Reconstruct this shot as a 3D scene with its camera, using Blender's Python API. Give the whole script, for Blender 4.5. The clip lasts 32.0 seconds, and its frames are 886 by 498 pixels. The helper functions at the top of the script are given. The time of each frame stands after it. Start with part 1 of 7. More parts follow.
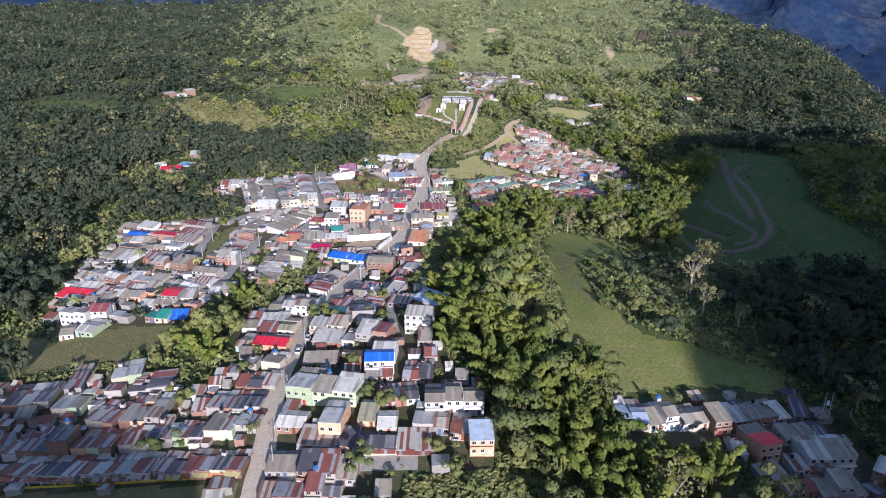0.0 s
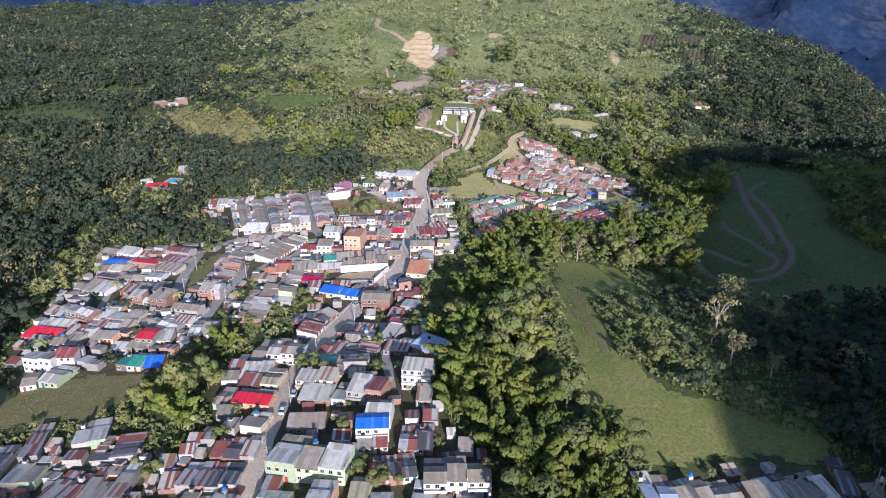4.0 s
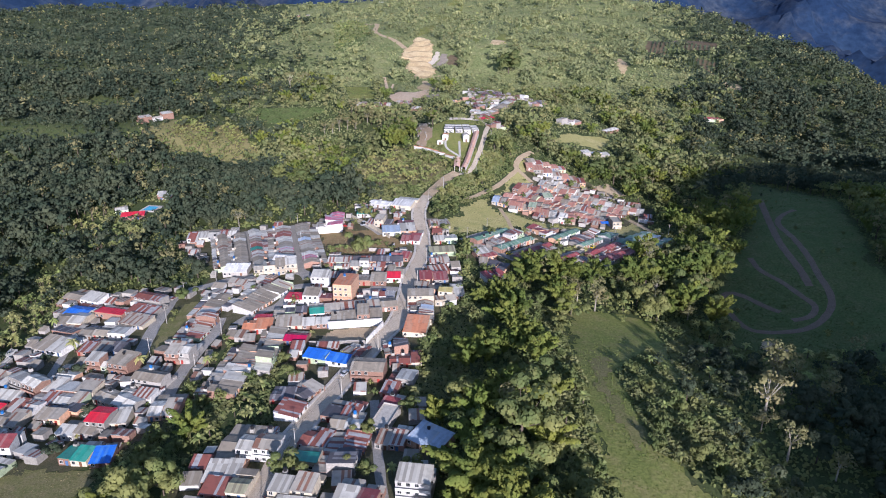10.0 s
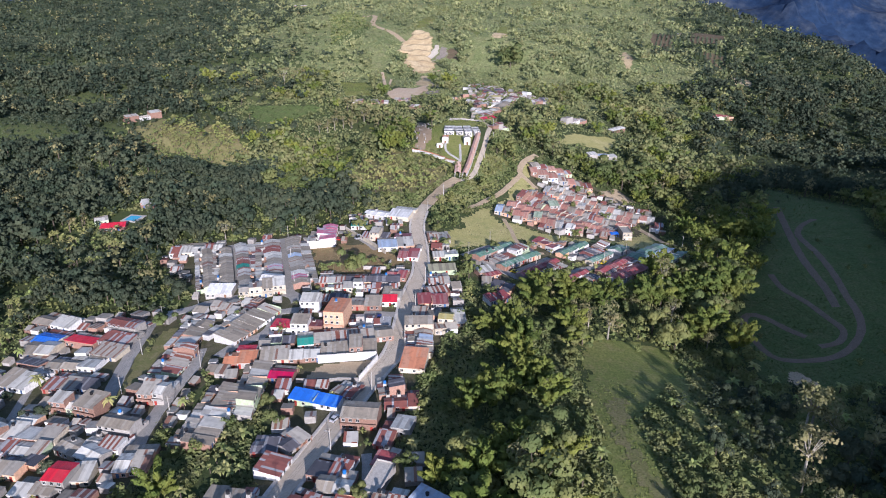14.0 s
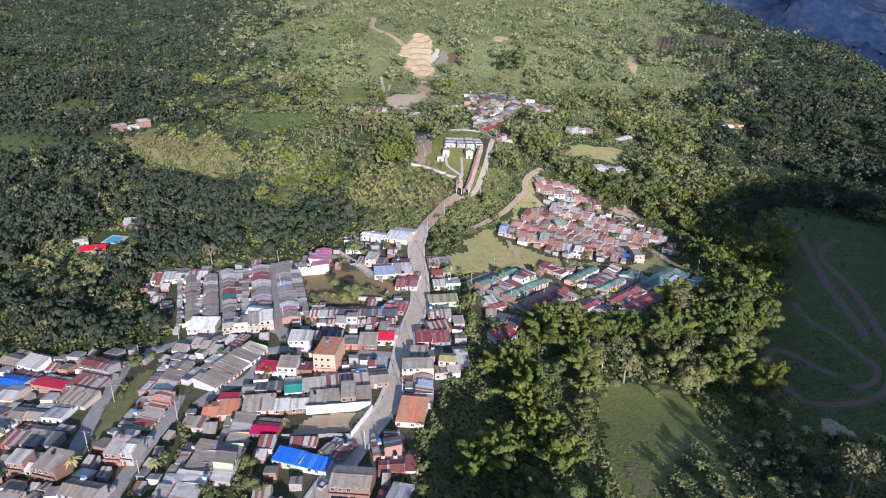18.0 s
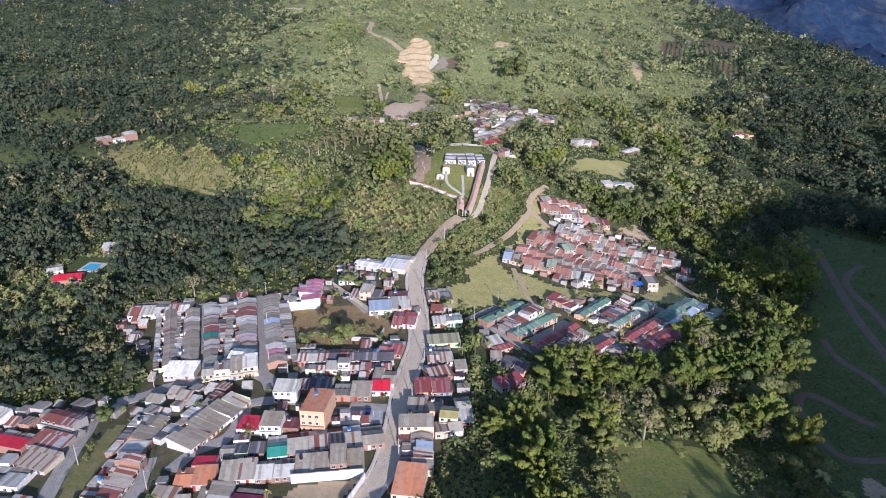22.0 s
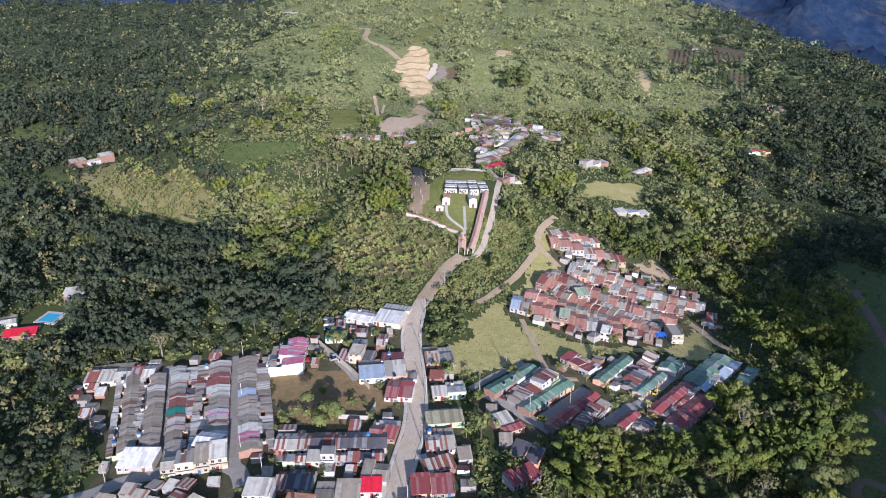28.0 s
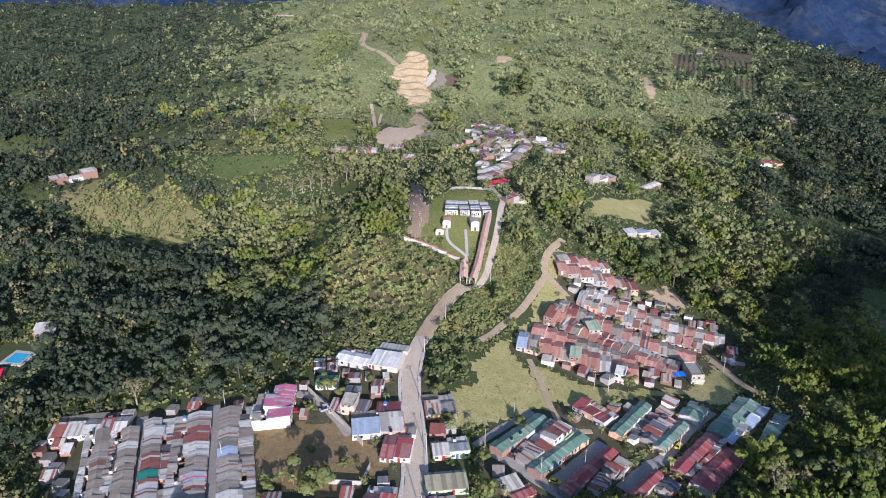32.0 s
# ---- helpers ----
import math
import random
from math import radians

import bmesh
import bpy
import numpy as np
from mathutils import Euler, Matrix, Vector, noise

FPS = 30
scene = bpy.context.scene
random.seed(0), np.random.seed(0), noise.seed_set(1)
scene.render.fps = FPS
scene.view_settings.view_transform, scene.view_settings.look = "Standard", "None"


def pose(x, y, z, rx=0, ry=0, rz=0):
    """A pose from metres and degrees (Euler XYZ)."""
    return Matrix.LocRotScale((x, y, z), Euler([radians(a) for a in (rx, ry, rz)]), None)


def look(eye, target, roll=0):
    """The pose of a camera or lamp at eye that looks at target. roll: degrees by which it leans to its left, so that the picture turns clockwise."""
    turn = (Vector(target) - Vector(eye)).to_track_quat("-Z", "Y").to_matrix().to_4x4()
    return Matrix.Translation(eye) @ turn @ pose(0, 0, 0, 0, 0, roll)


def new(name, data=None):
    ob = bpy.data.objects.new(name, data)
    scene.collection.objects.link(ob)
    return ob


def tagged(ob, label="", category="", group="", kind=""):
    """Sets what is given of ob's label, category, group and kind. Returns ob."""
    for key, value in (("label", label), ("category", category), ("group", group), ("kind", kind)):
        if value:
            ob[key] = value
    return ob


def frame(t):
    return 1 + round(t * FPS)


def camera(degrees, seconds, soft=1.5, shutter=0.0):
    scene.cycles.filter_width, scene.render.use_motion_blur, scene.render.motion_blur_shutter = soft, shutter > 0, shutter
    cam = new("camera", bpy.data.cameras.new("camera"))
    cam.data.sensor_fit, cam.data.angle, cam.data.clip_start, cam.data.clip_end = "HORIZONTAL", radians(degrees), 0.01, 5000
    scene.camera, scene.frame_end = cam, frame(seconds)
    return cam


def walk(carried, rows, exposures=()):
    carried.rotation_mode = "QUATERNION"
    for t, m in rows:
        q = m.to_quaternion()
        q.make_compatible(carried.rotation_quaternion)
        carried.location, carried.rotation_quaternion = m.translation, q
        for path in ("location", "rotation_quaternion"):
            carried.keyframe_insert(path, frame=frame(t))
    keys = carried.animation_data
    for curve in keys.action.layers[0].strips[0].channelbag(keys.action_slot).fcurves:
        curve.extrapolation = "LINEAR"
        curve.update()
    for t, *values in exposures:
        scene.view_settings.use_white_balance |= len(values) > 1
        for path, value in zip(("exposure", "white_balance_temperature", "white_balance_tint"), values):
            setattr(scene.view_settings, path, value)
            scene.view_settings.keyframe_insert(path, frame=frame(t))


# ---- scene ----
# camera: a slow climb over the town; seconds, x, y, z, heading, tilt, lean
cam = camera(64.0, 32.0, soft=1.05)
EYE, TILT, LEAN = 129.4, -22.50, 0.0
PATH_ROWS = [
    (0.0, 0.00, 0.00, 0.00, 0.00, 0.00, -0.00),
    (0.5, -0.02, 3.50, 0.41, 0.01, 0.01, -0.00),
    (1.0, -0.06, 7.10, 0.80, 0.02, 0.02, -0.02),
    (1.5, -0.12, 10.83, 1.23, 0.02, 0.02, -0.03),
    (2.0, -0.16, 14.29, 1.70, 0.02, 0.03, -0.04),
    (2.5, -0.26, 18.09, 2.16, 0.02, 0.04, -0.06),
    (3.0, -0.34, 21.91, 2.68, 0.03, 0.05, -0.07),
    (3.5, -0.38, 25.48, 3.06, 0.04, 0.06, -0.08),
    (5.5, -0.62, 40.73, 5.17, 0.06, 0.04, -0.13),
    (6.0, -0.66, 44.47, 5.56, 0.07, 0.04, -0.12),
    (6.5, -0.72, 48.24, 5.95, 0.08, 0.05, -0.13),
    (7.0, -0.76, 51.78, 6.33, 0.08, 0.06, -0.14),
    (7.5, -0.92, 55.50, 6.75, 0.07, 0.05, -0.16),
    (8.0, -0.96, 59.28, 7.12, 0.09, 0.06, -0.16),
    (8.5, -1.08, 62.78, 7.53, 0.08, 0.06, -0.16),
    (9.0, -1.18, 66.57, 7.97, 0.07, 0.05, -0.19),
    (9.5, -1.22, 70.30, 8.42, 0.08, 0.05, -0.18),
    (10.0, -1.28, 73.81, 8.85, 0.07, 0.05, -0.18),
    (10.5, -1.34, 77.55, 9.25, 0.06, 0.05, -0.19),
    (11.0, -1.38, 81.25, 9.53, 0.05, -0.04, -0.19),
    (11.5, -1.44, 85.16, 9.88, 0.04, -0.49, -0.19),
    (12.0, -1.52, 88.82, 10.29, 0.02, -0.50, -0.21),
    (12.5, -1.46, 92.45, 10.68, 0.04, -0.50, -0.20),
    (13.0, -1.48, 95.98, 11.10, 0.04, -0.50, -0.20),
    (13.5, -1.56, 99.23, 11.50, 0.04, -0.51, -0.21),
    (14.0, -1.64, 102.86, 11.84, 0.03, -0.80, -0.22),
    (14.5, -1.72, 106.40, 12.21, 0.02, -0.80, -0.23),
    (16.5, -2.10, 120.39, 13.78, 0.02, -0.91, -0.30),
    (17.0, -2.08, 123.80, 14.05, 0.04, -0.90, -0.29),
    (17.5, -2.14, 127.45, 14.43, 0.04, -0.90, -0.29),
    (18.0, -2.22, 131.09, 14.78, 0.04, -0.89, -0.29),
    (18.5, -2.30, 134.75, 15.12, 0.04, -0.88, -0.30),
    (19.0, -2.44, 138.45, 15.61, 0.02, -0.89, -0.30),
    (19.5, -2.52, 142.14, 16.03, 0.02, -0.88, -0.31),
    (20.0, -2.54, 145.57, 16.47, 0.01, -0.89, -0.31),
    (20.5, -2.68, 149.25, 16.85, -0.02, -0.87, -0.31),
    (21.0, -2.74, 152.99, 17.25, -0.02, -0.88, -0.30),
    (21.5, -2.78, 156.68, 17.60, -0.03, -0.87, -0.29),
    (22.0, -2.92, 160.71, 18.03, -0.05, -0.87, -0.29),
    (22.5, -3.00, 164.41, 18.47, -0.06, -0.87, -0.29),
    (23.0, -3.08, 168.16, 18.87, -0.06, -0.87, -0.28),
    (23.5, -3.18, 172.06, 19.26, -0.08, -0.86, -0.28),
    (24.0, -3.24, 175.78, 19.67, -0.09, -0.87, -0.29),
    (24.5, -3.30, 179.73, 20.05, -0.10, -0.87, -0.29),
    (25.0, -3.40, 183.46, 20.47, -0.11, -0.87, -0.29),
    (25.5, -3.48, 187.42, 20.87, -0.13, -0.86, -0.29),
    (27.5, -3.76, 202.42, 22.83, -0.18, -0.88, -0.32),
    (28.0, -3.72, 206.41, 23.24, -0.18, -0.88, -0.30),
    (28.5, -3.80, 210.09, 23.55, -0.19, -0.87, -0.29),
    (29.0, -3.90, 214.01, 23.99, -0.21, -0.87, -0.28),
    (29.5, -4.02, 217.64, 24.37, -0.23, -0.86, -0.28),
    (30.0, -4.14, 221.29, 24.74, -0.24, -0.87, -0.28),
    (30.5, -4.28, 224.98, 25.16, -0.26, -0.87, -0.27),
    (31.0, -4.44, 228.67, 25.49, -0.29, -0.86, -0.27),
    (31.5, -4.46, 232.38, 25.97, -0.30, -0.87, -0.26),
    (32.0, -4.52, 236.09, 26.40, -0.32, -0.87, -0.25),
]
walk(cam, [(t, pose(x, y, EYE + z, 90 + TILT + tilt, LEAN + lean, turn)) for t, x, y, z, turn, tilt, lean in PATH_ROWS],
     exposures=((0.0, 0.70, 5480, 23), (32.0, 0.70, 5480, 23)))

# ---- light ----
SUN_FROM = Vector((0.23, -0.973, 0.0)).normalized()
SUN_HEIGHT = radians(18.5)
world = bpy.data.worlds.new("sky")
scene.world = world
world.use_nodes = True
wn = world.node_tree
sky = wn.nodes.new("ShaderNodeTexSky")
sky.sky_type, sky.sun_disc = "NISHITA", False
sky.sun_elevation, sky.sun_rotation = SUN_HEIGHT, math.atan2(SUN_FROM.x, SUN_FROM.y) % (2 * math.pi)
sky.altitude, sky.air_density, sky.dust_density = 1200, 1.2, 1.5
wn.links.new(sky.outputs[0], wn.nodes["Background"].inputs[0])
wn.nodes["Background"].inputs[1].default_value = 0.095
sun = new("sun", bpy.data.lights.new("sun", "SUN"))
sun.data.energy, sun.data.angle, sun.data.color = 5.0, radians(0.9), (1.0, 0.90, 0.76)
sun.matrix_world = look((0, 0, 300), (-SUN_FROM.x, -SUN_FROM.y, 300 - math.tan(SUN_HEIGHT)))


# ---- materials ----
MATS = {}


def shader(name, rough=0.8, metal=0.0, spec=0.3):
    m = bpy.data.materials.new(name)
    m.use_nodes = True
    b = m.node_tree.nodes["Principled BSDF"]
    b.inputs["Roughness"].default_value, b.inputs["Metallic"].default_value = rough, metal
    b.inputs["Specular IOR Level"].default_value = spec
    return m, m.node_tree, b


def node(tree, kind, **inputs):
    n = tree.nodes.new(kind)
    for key, value in inputs.items():
        n.inputs[key.replace("_", " ")].default_value = value
    return n


def mixed(tree, fac, a, b, mode="MIX"):
    n = tree.nodes.new("ShaderNodeMix")
    n.data_type, n.blend_type, n.clamp_factor = "RGBA", mode, True
    for slot, v in ((0, fac), (6, a), (7, b)):
        if isinstance(v, bpy.types.NodeSocket):
            tree.links.new(v, n.inputs[slot])
        else:
            n.inputs[slot].default_value = v if slot == 0 else (*v, 1) if len(v) == 3 else v
    return n.outputs[2]


def ramp(tree, src, lo, hi):
    n = tree.nodes.new("ShaderNodeMapRange")
    tree.links.new(src, n.inputs[0])
    n.inputs[1].default_value, n.inputs[2].default_value = lo, hi
    return n.outputs[0]


def coords(tree, which="Object"):
    if which == "World":
        return tree.nodes.new("ShaderNodeNewGeometry").outputs["Position"]
    return tree.nodes.new("ShaderNodeTexCoord").outputs[which]


def grain(tree, where, scale, detail=4.0, rough=0.6):
    n = node(tree, "ShaderNodeTexNoise", Scale=scale, Detail=detail, Roughness=rough)
    tree.links.new(where, n.inputs["Vector"])
    return n.outputs["Fac"]


def bumped(tree, b, height, strength, distance):
    n = node(tree, "ShaderNodeBump", Strength=strength, Distance=distance)
    tree.links.new(height, n.inputs["Height"])
    tree.links.new(n.outputs[0], b.inputs["Normal"])


def plain(name, col, rough=0.8, metal=0.0, vary=0.25, scale=1.2):
    """Painted or bare surface with stains at two scales and a tone of its own on every object."""
    if name in MATS:
        return MATS[name]
    m, t, b = shader(name, rough, metal)
    p = coords(t)
    tone = t.nodes.new("ShaderNodeObjectInfo").outputs["Random"]
    dark = [c * (1 - vary * 1.6) for c in col]
    lite = [min(1, c * (1 + vary * 0.5)) for c in col]
    c = mixed(t, ramp(t, grain(t, p, scale), 0.38, 0.68), dark, lite)
    c = mixed(t, ramp(t, grain(t, p, scale * 9, 2), 0.3, 0.75), c, col)
    hue = node(t, "ShaderNodeHueSaturation")
    t.links.new(ramp(t, tone, -0.6, 1.6), hue.inputs["Value"])
    t.links.new(c, hue.inputs["Color"])
    mul = t.nodes.new("ShaderNodeMath")
    mul.operation, mul.inputs[1].default_value, mul.inputs[2].default_value = "MULTIPLY_ADD", 0.5, 0.72
    t.links.new(tone, mul.inputs[0])
    t.links.new(mul.outputs[0], hue.inputs["Value"])
    t.links.new(hue.outputs[0], b.inputs["Base Color"])
    bumped(t, b, grain(t, p, scale * 20, 2), 0.15, 0.02)
    MATS[name] = m
    return m


def sheeting(name, col, other, share, rough=0.5, metal=0.0):
    """Corrugated sheets in strips down the slope, single sheets rusted or replaced, with grime."""
    if name in MATS:
        return MATS[name]
    m, t, b = shader(name, rough, metal)
    p = coords(t)
    sep = t.nodes.new("ShaderNodeSeparateXYZ")
    t.links.new(p, sep.inputs[0])
    tone = t.nodes.new("ShaderNodeObjectInfo").outputs["Random"]

    def maths(op, a, v):
        n = t.nodes.new("ShaderNodeMath")
        n.operation = op
        t.links.new(a, n.inputs[0])
        if isinstance(v, bpy.types.NodeSocket):
            t.links.new(v, n.inputs[1])
        else:
            n.inputs[1].default_value = v
        return n.outputs[0]

    strip = maths("FLOOR", maths("DIVIDE", sep.outputs[0], 0.85), 0)
    lap = maths("FLOOR", maths("DIVIDE", sep.outputs[1], 6.5), 0)
    comb = t.nodes.new("ShaderNodeCombineXYZ")
    t.links.new(strip, comb.inputs[0])
    t.links.new(lap, comb.inputs[1])
    t.links.new(maths("MULTIPLY", tone, 97.0), comb.inputs[2])
    white = t.nodes.new("ShaderNodeTexWhiteNoise")
    white.noise_dimensions = "3D"
    t.links.new(comb.outputs[0], white.inputs["Vector"])
    pick = maths("LESS_THAN", white.outputs["Value"], share)
    c = mixed(t, pick, col, other)
    shade = node(t, "ShaderNodeHueSaturation")
    t.links.new(c, shade.inputs["Color"])
    val = maths("ADD", maths("MULTIPLY", white.outputs["Value"], 0.30), 0.66)
    val = maths("ADD", val, maths("MULTIPLY", tone, 0.36))
    t.links.new(val, shade.inputs["Value"])
    grime = ramp(t, grain(t, p, 0.55, 5), 0.48, 0.75)
    c = mixed(t, maths("MULTIPLY", grime, 0.55), shade.outputs[0], [v * 0.42 + 0.015 for v in col])
    t.links.new(c, b.inputs["Base Color"])
    wave = node(t, "ShaderNodeTexWave", Scale=2.2, Distortion=0.0)
    wave.bands_direction = "X"
    t.links.new(p, wave.inputs["Vector"])
    bumped(t, b, wave.outputs["Fac"], 0.35, 0.05)
    MATS[name] = m
    return m


def foliage(name, col, warm, dark):
    """Leaves: every clump has a tone of its own, every tree a cast of its own."""
    m, t, b = shader(name, 0.75, 0.0, 0.08)
    geo = t.nodes.new("ShaderNodeNewGeometry")
    cast = ramp(t, grain(t, geo.outputs["Position"], 0.075, 2), 0.40, 0.60)
    c = mixed(t, cast, col, warm)
    c = mixed(t, ramp(t, geo.outputs["Random Per Island"], -2.4, 0.8), dark, c)
    wide = ramp(t, grain(t, geo.outputs["Position"], 0.012, 2), 0.4, 0.62)
    c = mixed(t, wide, mixed(t, 0.5, c, dark), c)
    t.links.new(c, b.inputs["Base Color"])
    glow = t.nodes.new("ShaderNodeBsdfTranslucent")
    t.links.new(c, glow.inputs["Color"])
    mix = t.nodes.new("ShaderNodeMixShader")
    mix.inputs[0].default_value = 0.34
    t.links.new(b.outputs[0], mix.inputs[1])
    t.links.new(glow.outputs[0], mix.inputs[2])
    t.links.new(mix.outputs[0], t.nodes["Material Output"].inputs["Surface"])
    return m


def ground_mat(name, a, b_, c_, s1, s2, bump=0.3):
    m, t, b = shader(name, 0.95, 0.0, 0.1)
    p = coords(t, "World")
    c = mixed(t, ramp(t, grain(t, p, s1, 5), 0.38, 0.62), a, b_)
    c = mixed(t, ramp(t, grain(t, p, s2, 6, 0.7), 0.46, 0.70), c, c_)
    f = grain(t, p, s2 * 7, 3)
    c = mixed(t, ramp(t, f, 0.25, 0.8), [v * 0.55 for v in a], c)
    t.links.new(c, b.inputs["Base Color"])
    bumped(t, b, f, bump, 0.5)
    return m


LEAF = foliage("broad_leaves", (0.180, 0.225, 0.078), (0.295, 0.300, 0.105), (0.070, 0.098, 0.044))
# dry hillside scrub, its leaf colour lightened in place of sunlit haze
HILL = foliage("hazed_hillside_leaves", (0.255, 0.295, 0.132), (0.380, 0.384, 0.178), (0.110, 0.140, 0.074))
WEEDS = foliage("dry_weeds", (0.250, 0.235, 0.110), (0.330, 0.275, 0.150), (0.115, 0.130, 0.058))
BLADES = foliage("grass_blades", (0.195, 0.238, 0.064), (0.270, 0.275, 0.090), (0.130, 0.170, 0.050))
DARKBLADES = foliage("pasture_blades", (0.105, 0.155, 0.050), (0.155, 0.185, 0.070), (0.070, 0.105, 0.036))
# darker leaf copy for close forest, with shade put into the colour
WOODS = foliage("shaded_dark_forest_leaves", (0.068, 0.095, 0.058), (0.118, 0.136, 0.079), (0.031, 0.047, 0.035))
BAMBOO = foliage("bamboo_leaves", (0.172, 0.228, 0.050), (0.275, 0.292, 0.062), (0.062, 0.090, 0.032))
BANANA = foliage("banana_leaves", (0.340, 0.400, 0.125), (0.500, 0.450, 0.180), (0.150, 0.205, 0.080))
DRYLEAF = foliage("dry_leaves", (0.250, 0.250, 0.115), (0.310, 0.275, 0.135), (0.130, 0.135, 0.062))
BARK = plain("bark", (0.13, 0.105, 0.08), 0.9)
PALEBARK = plain("pale_bark", (0.36, 0.33, 0.27), 0.9)
CULM = plain("bamboo_culm", (0.20, 0.20, 0.08), 0.7)
SOIL = ground_mat("forest_ground", (0.070, 0.098, 0.036), (0.105, 0.130, 0.050), (0.130, 0.125, 0.065), 0.03, 0.2)
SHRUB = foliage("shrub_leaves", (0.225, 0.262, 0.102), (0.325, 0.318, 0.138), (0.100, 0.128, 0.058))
GRASS = ground_mat("meadow_grass", (0.195, 0.232, 0.064), (0.295, 0.292, 0.096), (0.330, 0.275, 0.130), 0.04, 0.14)
DRYGRASS = ground_mat("dry_grass", (0.47, 0.43, 0.165), (0.62, 0.53, 0.26), (0.27, 0.31, 0.095), 0.05, 0.20)
CLAY = ground_mat("bare_clay", (0.64, 0.49, 0.275), (0.74, 0.62, 0.40), (0.33, 0.22, 0.13), 0.035, 0.11)
DIRT = ground_mat("dirt_track", (0.55, 0.425, 0.275), (0.65, 0.525, 0.36), (0.40, 0.31, 0.19), 0.15, 0.6)
# pale grass of the far hill, made paler in place of sunlit haze
SLOPE = ground_mat("hazed_open_slopes", (0.205, 0.250, 0.098), (0.325, 0.340, 0.150), (0.390, 0.355, 0.190), 0.010, 0.05)
TRAIL = ground_mat("dark_dirt_track", (0.235, 0.178, 0.132), (0.285, 0.218, 0.165), (0.15, 0.130, 0.085), 0.15, 0.6)
PASTURE = ground_mat("valley_grass", (0.110, 0.160, 0.054), (0.155, 0.185, 0.068), (0.20, 0.190, 0.092), 0.03, 0.12)
CHALK = ground_mat("fresh_clay", (0.72, 0.64, 0.52), (0.80, 0.73, 0.62), (0.60, 0.50, 0.38), 0.05, 0.2)
FOOTCLAY = ground_mat("levelled_clay", (0.72, 0.54, 0.36), (0.80, 0.66, 0.49), (0.54, 0.36, 0.22), 0.05, 0.2)
EARTH = ground_mat("bare_earth", (0.44, 0.32, 0.21), (0.53, 0.40, 0.28), (0.30, 0.25, 0.13), 0.12, 0.5)
STONY = ground_mat("stony_ground", (0.36, 0.31, 0.26), (0.44, 0.38, 0.32), (0.24, 0.20, 0.16), 0.06, 0.25)
TILLED = ground_mat("tilled_soil", (0.185, 0.140, 0.088), (0.240, 0.170, 0.115), (0.115, 0.135, 0.062), 0.05, 0.25)
FIELD = ground_mat("trodden_grass", (0.200, 0.205, 0.078), (0.290, 0.250, 0.120), (0.330, 0.265, 0.155), 0.06, 0.25)
MAINPAVE = ground_mat("main_street_concrete", (0.66, 0.56, 0.43), (0.74, 0.645, 0.51), (0.53, 0.44, 0.33), 0.06, 0.4, 0.1)
WEEDLOT = ground_mat("lot_weeds", (0.340, 0.235, 0.120), (0.420, 0.305, 0.160), (0.180, 0.165, 0.068), 0.11, 0.3)
PAVE = ground_mat("street_concrete", (0.40, 0.38, 0.345), (0.50, 0.47, 0.425), (0.29, 0.275, 0.25), 0.08, 0.5, 0.1)
TOWNGROUND = ground_mat("yard_ground", (0.105, 0.105, 0.055), (0.19, 0.165, 0.115), (0.065, 0.085, 0.03), 0.10, 0.35)

